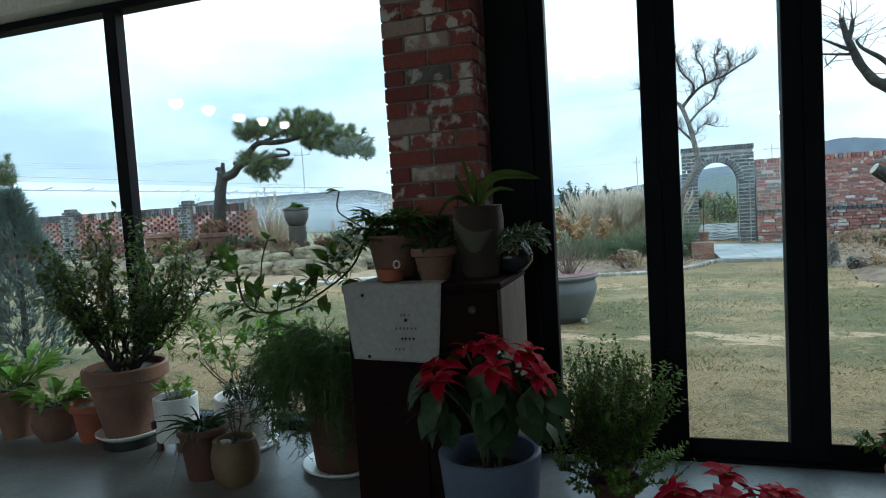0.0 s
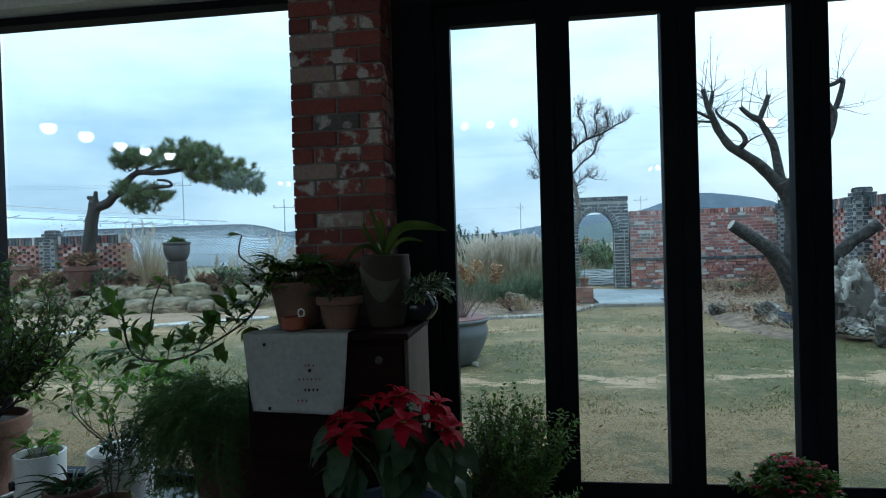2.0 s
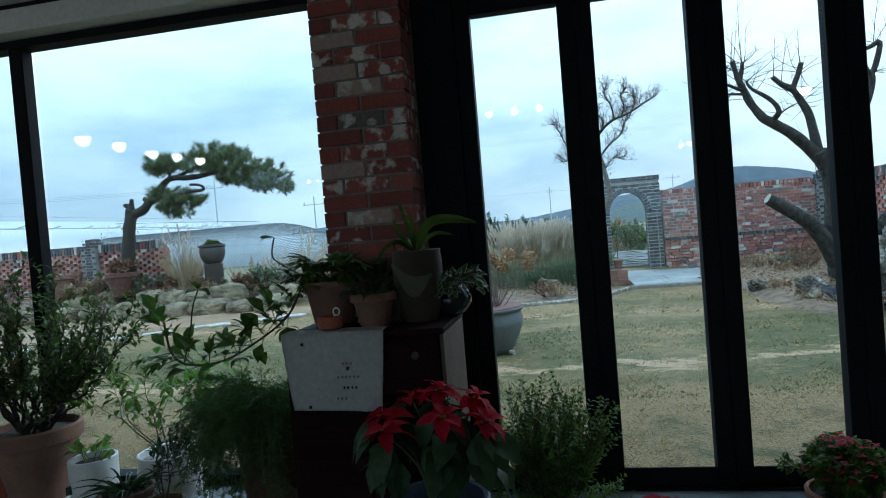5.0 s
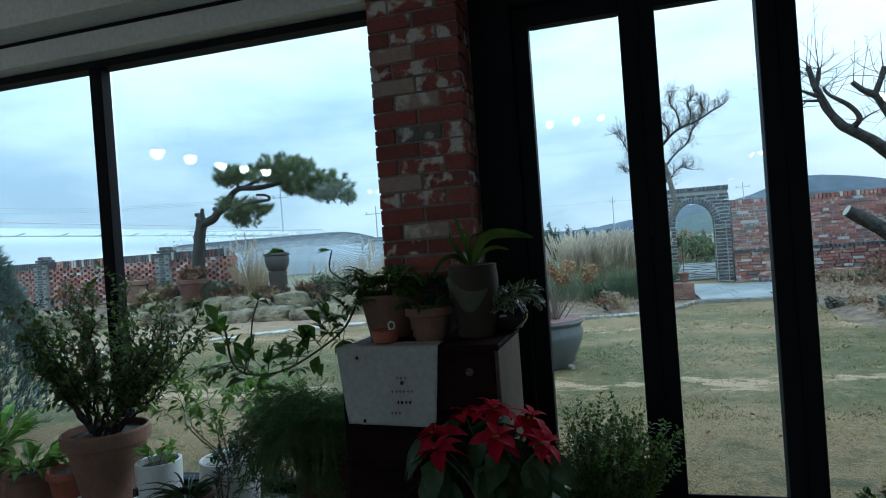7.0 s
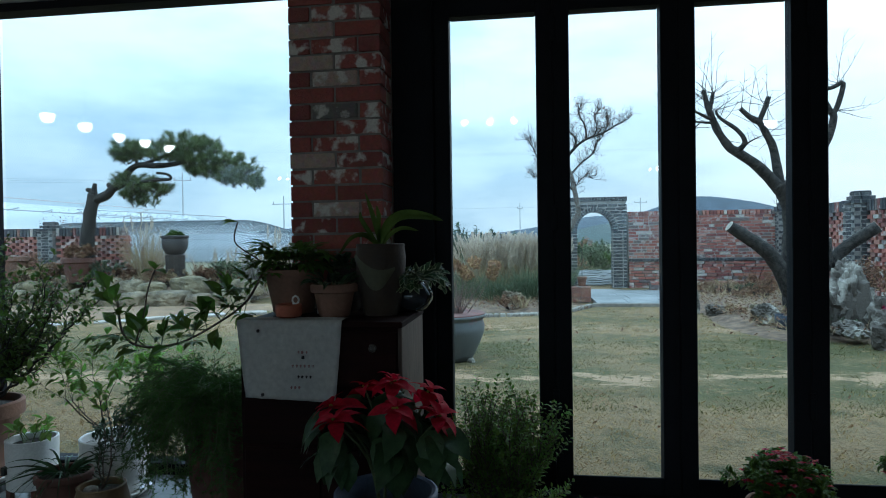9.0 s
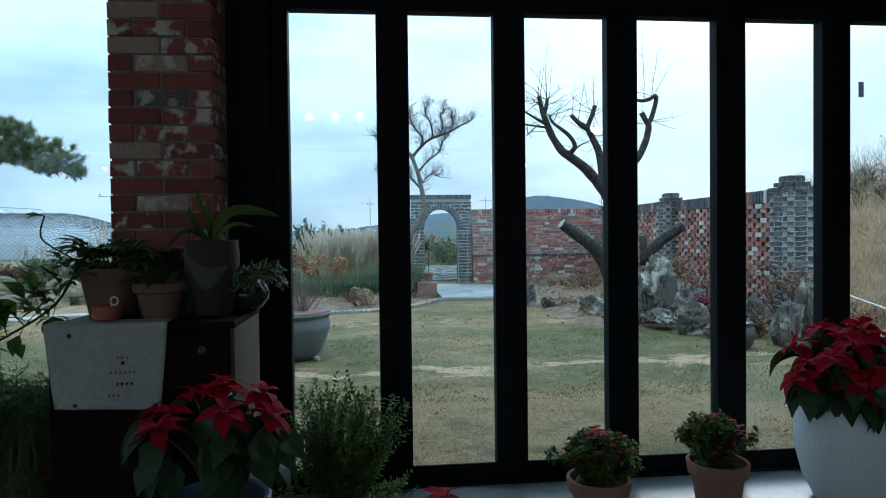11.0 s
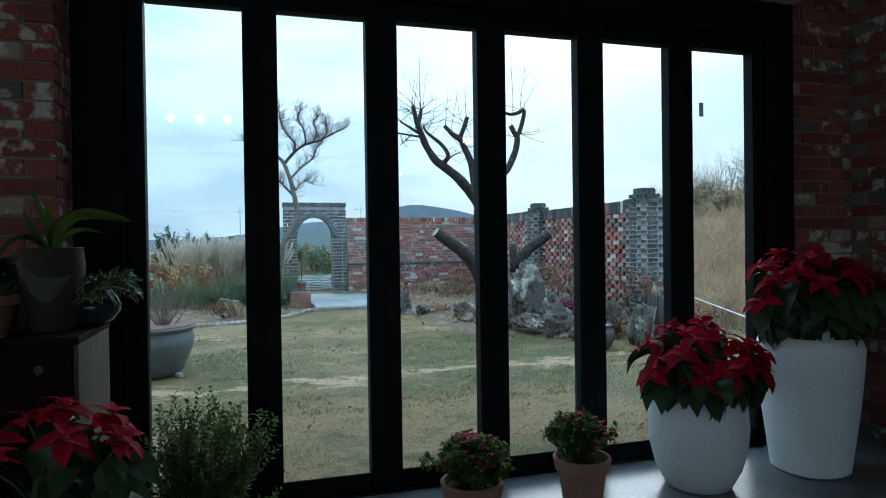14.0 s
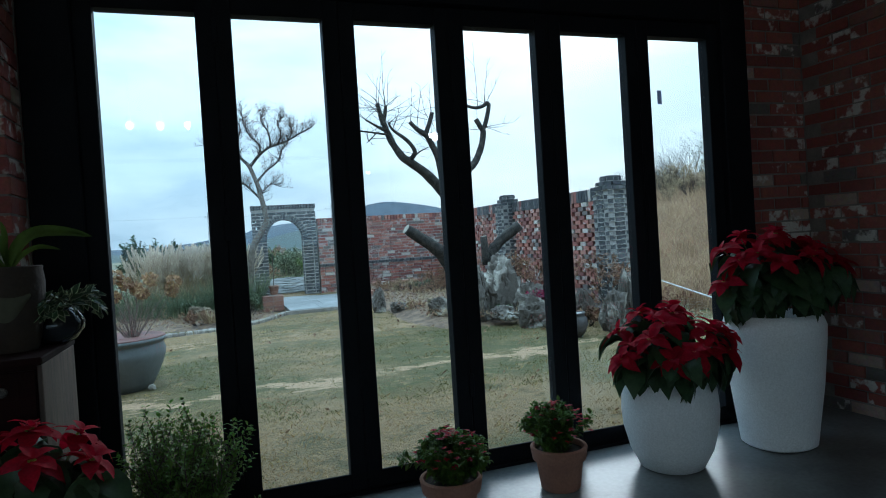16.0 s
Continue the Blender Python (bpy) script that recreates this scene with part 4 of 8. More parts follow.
for k, (z0, z1) in enumerate(((0.045, 0.40), (0.415, 0.60), (0.615, 0.80))):
    for sx in (-1, 1):
        x0, x1 = (-hx + 0.012, -0.004) if sx < 0 else (0.004, hx - 0.016)
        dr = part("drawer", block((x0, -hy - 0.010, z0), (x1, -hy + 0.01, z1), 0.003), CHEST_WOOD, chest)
        if k < 2:
            continue
        px = (x0 + x1) / 2 + 0.05 * sx
        part("backplate", block((px - 0.042, -hy - 0.0125, z0 + 0.105), (px + 0.042, -hy - 0.0095, z0 + 0.16), 0.001), CHEST_WOOD, dr)
        plate = lathe([(0.014, 0), (0.014, 0.003), (0.009, 0.005), (0.0001, 0.006)], 24)
        bmesh.ops.transform(plate, matrix=pose(px, -hy - 0.0122, z0 + 0.132, 90), verts=plate.verts)
        part("lock_plate", plate, PEWTER, dr, "round pierced metal plate", True)
        for i in range(8):
            a = i * math.pi / 4
            s = lathe([(0.0035, 0), (0.003, 0.003), (0.0001, 0.004)], 8)
            bmesh.ops.transform(s, matrix=pose(px + math.cos(a) * 0.011, -hy - 0.0150, z0 + 0.132 + math.sin(a) * 0.011, 90), verts=s.verts)
            part("rivet", s, PEWTER, dr)

# the cloth notice: lies on the top and hangs over the front edge
def cloth_notice():
    t = thing("cloth_notice", "creased white cloth with faint handwriting hanging over the chest front", "notice", (-0.224, CY0 - 0.016, CZ))
    nx, n_top, n_front = 22, 8, 20
    W, TOP, DROP = 0.372, 0.10, 0.265
    bm = bmesh.new()
    rows = []
    for j in range(n_top + n_front + 1):
        row = []
        for i in range(nx + 1):
            u = i / nx - 0.5
            crease = 0.004 * noise.noise((u * 5, j * 0.18, 1)) + 0.0015 * noise.noise((u * 17, j * 0.5, 2))
            if j <= n_top:
                p = (u * W, TOP * (1 - j / n_top) + 0.0, 0.004 + abs(crease) * 0.8)
            else:
                f = (j - n_top) / n_front
                k = 1 - 0.12 * f - 0.03 * f * f
                p = (u * W * k + 0.006 * f, -0.003 - abs(crease) * 2.2 * f - 0.010 * f, 0.002 - DROP * f - 0.012 * u * f)
            row.append(bm.verts.new(p))
        rows.append(row)
    for a, b in zip(rows, rows[1:]):
        for i in range(nx):
            bm.faces.new((a[i], b[i], b[i + 1], a[i + 1]))
    bmesh.ops.solidify(bm, geom=bm.faces[:], thickness=0.0012)
    part("cloth", bm, PAPER, t, "", True)
    rs = random.Random(2)
    # unreadable handwriting: short strokes in four lines
    for row, (x0, n, mat) in enumerate(((0.035, 3, INK_RED), (0.015, 6, INK_RED), (0.035, 4, INK_BLACK), (0.01, 3, INK_RED))):
        z = -0.10 - row * 0.036 - (0.01 if row else 0)
        for i in range(n):
            x = x0 + i * 0.014
            f = -z / DROP
            y = -0.0165 - 0.010 * f
            b = bmesh.new()
            box(b, (x, y, z), (x + 0.008, y + 0.004, z + 0.0013))
            box(b, (x + rs.uniform(0, 0.005), y, z - 0.005), (x + rs.uniform(0.0052, 0.0062), y + 0.004, z + 0.004))
            part("writing_bar", b, mat, t)
    for x, z in ((-0.105, -0.03), (-0.088, -0.245), (0.054, -0.118)):
        y = -0.010 - 0.012 * (-z / DROP)
        part("pin", block((x - 0.004, y - 0.006, z - 0.005), (x + 0.004, y + 0.002, z + 0.005), 0.001), INK_BLACK, t)


cloth_notice()


def palmate(L, at, way, size, rs):
    """A deeply cut leaf: seven narrow lobes round one point."""
    way = Vector(way).normalized()
    side = way.cross(Vector((0, 0, 1)))
    side = side.normalized() if side.length > 1e-4 else Vector((1, 0, 0))
    for k in range(-3, 4):
        a = k * 0.48
        w = way * math.cos(a) + side * math.sin(a)
        L.leaf(at, w + Vector((0, 0, rs.uniform(-0.1, 0.1))), (0, 0, 1), size * (1 - 0.09 * abs(k)), size * 0.30, 0.12, rs.uniform(0.1, 0.35), 0.5)


def philodendron():
    t = thing("potted_philodendron", "trailing cut-leaf philodendron in a terracotta pot", "potted plant", (-0.30, -0.22, CZ + 0.005))
    pot_parts(t, [(0.070, 0.0), (0.075, 0.006), (0.100, 0.135), (0.104, 0.14), (0.106, 0.162)], TERRACOTTA_OLD, 0.145, 0.09)
    rs = random.Random(77)
    S, L, N = bmesh.new(), Soup(), Soup()
    vine = smooth_path([(0, 0, 0.145), (-0.08, -0.05, 0.17), (-0.15, -0.08, 0.05), (-0.28, -0.08, -0.04), (-0.43, -0.08, -0.11), (-0.58, -0.08, -0.12), (-0.65, -0.08, -0.07), (-0.67, -0.08, 0.05)], 5)
    tube(S, vine, 0.0045, 6)
    tube(S, smooth_path([(-0.60, -0.08, -0.115), (-0.55, -0.1, 0.0), (-0.53, -0.1, 0.10), (-0.5, -0.1, 0.17)], 4), 0.003, 5)
    tube(S, smooth_path([(-0.05, 0, 0.15), (-0.17, -0.06, 0.24), (-0.2, -0.07, 0.28), (-0.19, -0.06, 0.345)], 4), 0.003, 5)
    for k in range(6, len(vine), 2):
        p = vine[k]
        for _ in range(4 if k < 26 else 3):
            d = Vector((rs.uniform(-0.9, 0.5), rs.uniform(-0.6, 0.3), rs.uniform(-0.3, 0.9)))
            q = p + d.normalized() * rs.uniform(0.03, 0.09)
            N.twig(p, q, 0.002, 0.0014)
            if k < 12 or rs.random() < 0.4:
                palmate(L, q, d, rs.uniform(0.07, 0.10), rs)
            else:
                L.leaf(q, d, (rs.uniform(-0.4, 0.4), -0.5, 1), rs.uniform(0.065, 0.10), rs.uniform(0.042, 0.058), 0.15, 0.25)
    for a, b in (((-0.5, -0.1, 0.17), 4), ((-0.19, -0.06, 0.345), 2), ((-0.67, -0.08, 0.05), 3)):
        for _ in range(b):
            L.leaf(a, (rs.uniform(-1, 1), rs.uniform(-0.6, 0.4), rs.uniform(-0.1, 0.6)), (0, -0.3, 1), 0.06, 0.03)
    for i in range(44):
        a = rs.uniform(0, 6.28)
        d = Vector((math.cos(a), math.sin(a) * 0.8, rs.uniform(0.2, 1.3)))
        q = Vector((0, 0, 0.145)) + d.normalized() * rs.uniform(0.06, 0.13)
        N.twig((math.cos(a) * 0.02, math.sin(a) * 0.02, 0.145), q, 0.0025, 0.0016)
        palmate(L, q, d + Vector((0, 0, -0.6)), rs.uniform(0.07, 0.105), rs)
    part("vine", S, WOODY, t, "", True)
    part("leaf_stalk_mass", N.mesh("leaf_stalk_mass"), GREEN_STEM, t)
    part("foliage", L.mesh("foliage"), LEAF, t)


def strap_leaf(bm, path, width):
    """A long channelled leaf along a path, with real thickness."""
    pts = smooth_path(path, 5)
    n = len(pts)
    rows = []
    for i, p in enumerate(pts):
        t = i / (n - 1)
        d = (pts[min(i + 1, n - 1)] - pts[max(i - 1, 0)]).normalized()
        side = d.cross(Vector((0, -0.9, 0.7))).normalized()
        up = side.cross(d)
        w = width / 2 * min(1, 0.35 + t * 1.8) * (1 - t ** 4) + 0.0006
        rows.append([bm.verts.new(p - side * w + up * w * 0.3), bm.verts.new(p), bm.verts.new(p + side * w + up * w * 0.3)])
    for a, b in zip(rows, rows[1:]):
        for k in range(2):
            bm.faces.new((a[k], a[k + 1], b[k + 1], b[k]))


def strap_plant():
    t = thing("potted_strap_leaf_plant", "strap-leaved plant in a dark stoneware pot with a raised leaf relief", "potted plant", (0.045, -0.24, CZ))
    pot = pot_parts(t, [(0.060, 0.0), (0.066, 0.006), (0.070, 0.03), (0.072, 0.034), (0.090, 0.15), (0.093, 0.21), (0.088, 0.25), (0.090, 0.258)], DARK_STONEWARE, 0.235, 0.08)
    # raised leaf band round the body
    bm = bmesh.new()
    for i in range(15):
        a = -2.6 + i * 0.13
        z = 0.215 - 0.075 * math.sin(i / 14 * math.pi * 0.8)
        h = 0.048 * math.sin(math.pi * (i + 0.6) / 15.4)
        r = 0.0950 - max(0, 0.2 - z) * 0.1
        row = [bm.verts.new((math.cos(a) * (r + o), math.sin(a) * (r + o), z + dz)) for dz, o in ((-h, -0.006), (-h * 0.4, 0.004), (h * 0.4, 0.005), (h, -0.003))]
        if i:
            for k in range(3):
                bm.faces.new((prev[k], row[k], row[k + 1], prev[k + 1]))
        prev = row
    part("leaf_relief", bm, material("green_grey_relief", (0.085, 0.085, 0.052), 0.8), t, "grey-green moulded leaf band", True)
    bm = bmesh.new()
    z = 0.24
    strap_leaf(bm, [(0, 0, z), (0.025, 0, z + 0.075), (0.08, -0.01, z + 0.118), (0.16, -0.02, z + 0.118), (0.238, -0.03, z + 0.10)], 0.052)
    strap_leaf(bm, [(0, 0, z), (-0.015, 0, z + 0.08), (-0.035, 0, z + 0.15), (-0.055, 0, z + 0.21)], 0.017)
    strap_leaf(bm, [(0, 0, z), (-0.005, -0.01, z + 0.07), (0.0, -0.02, z + 0.12), (-0.005, -0.03, z + 0.16)], 0.02)
    strap_leaf(bm, [(0, 0, z), (-0.05, -0.02, z + 0.05), (-0.10, -0.04, z + 0.04), (-0.14, -0.06, z - 0.02)], 0.022)
    strap_leaf(bm, [(0, 0, z), (0.04, -0.02, z + 0.05), (0.09, -0.03, z + 0.075), (0.15, -0.04, z + 0.065)], 0.022)
    strap_leaf(bm, [(0, 0, z), (-0.04, 0.0, z + 0.06), (-0.07, 0.0, z + 0.11), (-0.075, 0.0, z + 0.14)], 0.018)
    bmesh.ops.solidify(bm, geom=bm.faces[:], thickness=0.0015)
    part("foliage", bm, LEAF_BUSH, t, "", True)


def hoya():
    t = thing("potted_hoya", "trailing variegated plant in a glossy black round pot", "potted plant", (0.135, -0.14, CZ))
    pot_parts(t, [(0.04, 0.0), (0.065, 0.012), (0.086, 0.045), (0.088, 0.07), (0.07, 0.105), (0.06, 0.115), (0.062, 0.12)], GLOSS_BLACK, 0.11, 0.05)
    rs = random.Random(15)
    L, M, S = Soup(), Soup(), Soup()
    for i in range(22):
        a = rs.uniform(-2.4, 1.6)
        p = Vector((math.cos(a) * 0.03, math.sin(a) * 0.03, 0.115))
        d = Vector((math.cos(a), math.sin(a), rs.uniform(0.3, 1.6))).normalized()
        for k in range(5):
            q = p + d * rs.uniform(0.016, 0.027)
            S.twig(p, q, 0.0018, 0.0015)
            for _ in range(2):
                w = d + Vector((rs.uniform(-1, 1), rs.uniform(-1, 1), rs.uniform(-0.3, 0.5)))
                s = rs.uniform(0.036, 0.058)
                up = Vector((rs.uniform(-0.4, 0.4), -0.6, 0.8))
                L.leaf(q, w, up, s, s * 0.5, 0.1, 0.2)
                M.leaf(q + up.normalized() * 0.0015 + w.normalized() * s * 0.08, w, up, s * 0.88, s * 0.41, 0.1, 0.2)
            d = (d + Vector((0.05, -0.02, -0.38))).normalized()
            p = q
    part("branchwork", S.mesh("branchwork"), GREEN_STEM, t)
    part("foliage", L.mesh("foliage"), LEAF_PALE, t, "cream leaf margins")
    part("foliage", M.mesh("foliage"), LEAF_DARK, t)


philodendron()
strap_plant()
hoya()
bowl = thing("votive_bowl", "small orange clay bowl with a white ornament on the chest", "bowl", (-0.255, -0.385, CZ + 0.006))
pot_parts(bowl, [(0.034, 0), (0.044, 0.006), (0.047, 0.03), (0.046, 0.045)], ORANGE_POT, 0.035, 0.036)
orn = bmesh.new()
tube(orn, [(0.03 + 0.012 * math.cos(a / 8 * 6.283), -0.012, 0.062 + 0.014 * math.sin(a / 8 * 6.283)) for a in range(9)], 0.0035, 6)
tube(orn, [(0.022, -0.012, 0.05), (0.024, -0.013, 0.036)], 0.004, 6)
part("ornament", orn, WHITE_CERAMIC, bowl, "white ring-shaped ornament", True)
leafy_pot((-0.115, -0.30, CZ), [(0.052, 0.0), (0.056, 0.006), (0.072, 0.085), (0.084, 0.09), (0.085, 0.112), (0.082, 0.116)], TERRACOTTA_OLD, (0.10, 0.066), "small terracotta pot with a drooping plant", 0.5, 34, 0.06, 0.028, 19, 0.9, 0.9, LEAF_DARK)
leafy_pot((-0.13, -0.12, CZ), [(0.055, 0.0), (0.06, 0.01), (0.075, 0.06), (0.07, 0.12), (0.062, 0.15), (0.068, 0.165)], DARK_STONEWARE, (0.15, 0.052), "leafy plant in a narrow dark stoneware pot", 0.5, 50, 0.07, 0.03, 23, 0.9, 0.9, LEAF_DARK)
tag = thing("plant_label", "blue and white plastic plant label standing in a pot", "label", (-0.195, -0.22, CZ))
part("stake", block((-0.012, -0.001, 0.0), (0.012, 0.001, 0.12), 0.0005), WHITE_CERAMIC, tag)
part("blue_band", block((-0.0122, -0.0018, 0.06), (0.0122, 0.0018, 0.10), 0.0004), material("blue_print", (0.05, 0.12, 0.3), 0.5), tag)

# ---- poinsettias and shrubs before the folding doors ----
p = thing("potted_poinsettia", "red poinsettia in a blue-grey stoneware pot", "potted plant", (0.165, -0.72, 0), group="poinsettias")
pot_parts(p, [(0.11, 0), (0.118, 0.01), (0.135, 0.18), (0.148, 0.33), (0.152, 0.36), (0.152, 0.372)], BLUE_GREY_POT, 0.30, 0.125, wall=0.018)
poinsettia(p, (0, 0, 0.30), [(-0.13, -0.06, 0.585), (0.045, -0.07, 0.625), (0.02, 0.03, 0.675), (0.125, 0.05, 0.645), (-0.09, 0.12, 0.64), (0.165, -0.05, 0.60), (-0.17, 0.04, 0.60)], 0.075, 0.118, 3, 0.36)

q = thing("potted_poinsettia", "low red poinsettia standing on the concrete floor", "potted plant", (0.80, -0.62, 0), group="poinsettias")
pot_parts(q, round_profile(0.06, 0.08, 0.11, 0.008, 0.02), BROWN_POT, 0.095, 0.07)
poinsettia(q, (0, 0, 0.095), [(-0.12, 0.0, 0.225), (0.0, -0.04, 0.24), (0.03, 0.08, 0.26), (0.12, 0.02, 0.23), (0.17, 0.06, 0.215)], 0.075, 0.085, 4)

w = thing("potted_poinsettia", "full red poinsettia in a rounded white planter", "potted plant", (2.545, -0.13, 0), group="poinsettias")
pot_parts(w, [(0.125, 0.0), (0.14, 0.008), (0.182, 0.09), (0.207, 0.19), (0.213, 0.27), (0.206, 0.36), (0.19, 0.43), (0.187, 0.44)], WHITE_POT, 0.40, 0.165, wall=0.022, seg=56)
poinsettia(w, (0, 0, 0.40), [(0.0, -0.05, 0.69), (-0.17, -0.12, 0.60), (-0.05, 0.12, 0.68), (0.17, -0.10, 0.62), (0.15, 0.10, 0.66), (-0.20, 0.06, 0.62), (0.02, -0.22, 0.56), (0.26, 0.0, 0.56), (-0.27, -0.06, 0.52), (0.12, 0.2, 0.62), (-0.13, -0.2, 0.52), (0.16, -0.2, 0.53), (-0.08, -0.10, 0.66), (0.08, 0.05, 0.70), (0.10, -0.14, 0.61), (-0.20, -0.02, 0.57), (0.24, -0.10, 0.58), (-0.05, -0.24, 0.55)], 0.088, 0.125, 5, 0.5)

b = thing("potted_poinsettia", "tall red poinsettia in a large tapered white planter", "potted plant", (3.175, -0.13, 0), group="poinsettias")
pot_parts(b, [(0.152, 0.0), (0.162, 0.008), (0.176, 0.12), (0.199, 0.30), (0.216, 0.50), (0.220, 0.58), (0.208, 0.618), (0.196, 0.628)], WHITE_POT, 0.575, 0.165, wall=0.026, seg=56, square=0.25)
poinsettia(b, (0, 0, 0.575), [(0.0, -0.04, 1.01), (-0.17, -0.10, 0.93), (-0.06, 0.11, 1.0), (0.15, -0.10, 0.95), (0.16, 0.1, 0.97), (-0.22, 0.06, 0.95), (0.03, -0.20, 0.90), (0.27, -0.02, 0.89), (0.28, -0.14, 0.84), (-0.29, -0.02, 0.80), (-0.08, -0.08, 0.98), (0.08, 0.03, 1.01), (0.10, -0.16, 0.92), (-0.12, -0.18, 0.89), (0.22, 0.03, 0.95), (-0.24, -0.06, 0.90), (0.20, -0.19, 0.87)], 0.090, 0.135, 6, 0.5)


def sprig(S, L, p, d, length, rs, leaf=0.014, side=True, rise=0.05):
    """A fine upright shoot set with pairs of tiny leaves, and shorter shoots at its sides."""
    p, d = Vector(p), Vector(d).normalized()
    n = max(4, int(length / 0.016))
    for k in range(n):
        d = (d + Vector((rs.uniform(-0.07, 0.07), rs.uniform(-0.07, 0.07), rise))).normalized()
        q = p + d * length / n
        S.twig(p, q, 0.0019 * (1 - 0.6 * k / n), 0.0019 * (1 - 0.6 * (k + 1) / n))
        if k > n * 0.2:
            o = d.orthogonal().normalized()
            a = rs.uniform(0, 6.28)
            w = o * math.cos(a) + d.cross(o) * math.sin(a)
            for sg in (-1, 1):
                z = leaf * rs.uniform(0.8, 1.5)
                L.leaf(q, w * sg + d * 0.7, d + Vector((rs.uniform(-0.4, 0.4), rs.uniform(-0.4, 0.4), 0.4)), z, z * 0.66, 0.12, 0.1)
        if side and k > n * 0.25 and k % 2 == 0:
            w = d + Vector((rs.uniform(-0.9, 0.9), rs.uniform(-0.9, 0.9), rs.uniform(-0.1, 0.4)))
            sprig(S, L, q, w, length * rs.uniform(0.2, 0.42), rs, leaf, False, 0.05)
        p = q


def boxwood():
    t = thing("potted_shrub", "feathery small-leaved green shrub in a low clay pot", "potted plant", (0.485, -0.22, 0))
    pot_parts(t, round_profile(0.065, 0.085, 0.10, 0.008, 0.02), BROWN_POT, 0.085, 0.075)
    rs = random.Random(51)
    S, L = Soup(), Soup()
    for i in range(120):
        a = rs.uniform(0, 6.28)
        k = rs.uniform(0.05, 0.62)
        p = (math.cos(a) * 0.04, math.sin(a) * 0.04, 0.09)
        if i % 3 == 0:
            sprig(S, L, p, (math.cos(a), math.sin(a), rs.uniform(-0.1, 0.7)), rs.uniform(0.12, 0.22), rs, 0.016)
        else:
            sprig(S, L, p, (math.cos(a) * k * 1.25, math.sin(a) * k, 1), rs.uniform(0.22, 0.40), rs, 0.016)
    sprig(S, L, (0.03, 0, 0.10), (0.75, -0.1, 0.9), 0.36, rs, 0.016)
    part("branchwork", S.mesh("branchwork"), WOODY, t)
    part("foliage", L.mesh("foliage"), LEAF_BOX, t)


def flower_pot(at, seed, label):
    t = thing("potted_flowers", label, "potted plant", at, group="small flower pots")
    pot_parts(t, [(0.079, 0.0), (0.084, 0.006), (0.100, 0.12), (0.102, 0.125), (0.114, 0.129), (0.122, 0.178), (0.119, 0.182)], TERRACOTTA, 0.162, 0.104)
    rs = random.Random(seed)
    S, L, F = Soup(), Soup(), Soup()
    for i in range(34):
        a = rs.uniform(0, 6.28)
        k = rs.uniform(0.1, 0.85)
        d = Vector((math.cos(a) * k, math.sin(a) * k, 1.0))
        p0 = Vector((math.cos(a) * 0.03, math.sin(a) * 0.03, 0.15))
        grow(S, L, p0, d, rs.uniform(0.10, 0.135), 0.004, 1, 0.029, 0.015, 0.2, 0.06, 2, 2, 6, 0.5, 4, rs)
    for i in range(60):
        a, e = rs.uniform(0, 6.28), rs.uniform(0.02, 1.5)
        c = Vector((math.cos(a) * math.cos(e) * 0.142, math.sin(a) * math.cos(e) * 0.142, 0.235 + math.sin(e) * 0.118)) * 1.0
        c += Vector((rs.uniform(-0.012, 0.012), rs.uniform(-0.012, 0.012), rs.uniform(-0.01, 0.012)))
        for k in range(5):
            b2 = k * 1.257 + a
            F.leaf(c, (math.cos(b2), math.sin(b2), rs.uniform(0.1, 0.7)), (0, 0, 1), 0.016, 0.012, 0.1, 0.2)
    part("branchwork", S.mesh("branchwork"), GREEN_STEM, t)
    part("foliage", L.mesh("foliage"), LEAF, t)
    part("blossom", F.mesh("blossom"), FLOWER, t)


boxwood()
flower_pot((1.445, -0.22, 0), 61, "bushy red-flowered plant in a small terracotta pot")
flower_pot((1.978, -0.11, 0), 62, "round red-flowered plant in a small terracotta pot")
sticker = thing("window_sticker", "small grey-blue paper sticker on a door pane", "sticker", (2.889, 0.2525, 1.765))
part("sheet", block((-0.012, 0, -0.036), (0.014, 0.0015, 0.036)), leaf_material("grey_blue_paper", (0.36, 0.40, 0.50), (0.32, 0.36, 0.45), 0.8, 0.5), sticker)

# ---- pendant lamps in the room behind ----
GLOW = bpy.data.materials.new("lit_lamp_glass")
GLOW.use_nodes = True
_b = GLOW.node_tree.nodes["Principled BSDF"]
_b.inputs["Emission Color"].default_value = (1.0, 0.93, 0.82, 1)
_b.inputs["Emission Strength"].default_value = 36.0
LAMP_METAL = material("white_enamel_shade", (0.7, 0.7, 0.68), 0.4, (0.62, 0.62, 0.6), 5, 90, 0.0)
LAMPS = [(-3.98, -2.34), (-3.98, -2.86), (-4.06, -3.54), (-4.03, -3.98), (-3.99, -4.43), (3.22, -4.38), (-0.08, -3.67), (0.19, -3.67), (0.44, -3.65), (3.26, -8.29), (2.75, -8.90), (2.86, -8.75), (-4.13, -8.43), (-4.02, -8.58)]
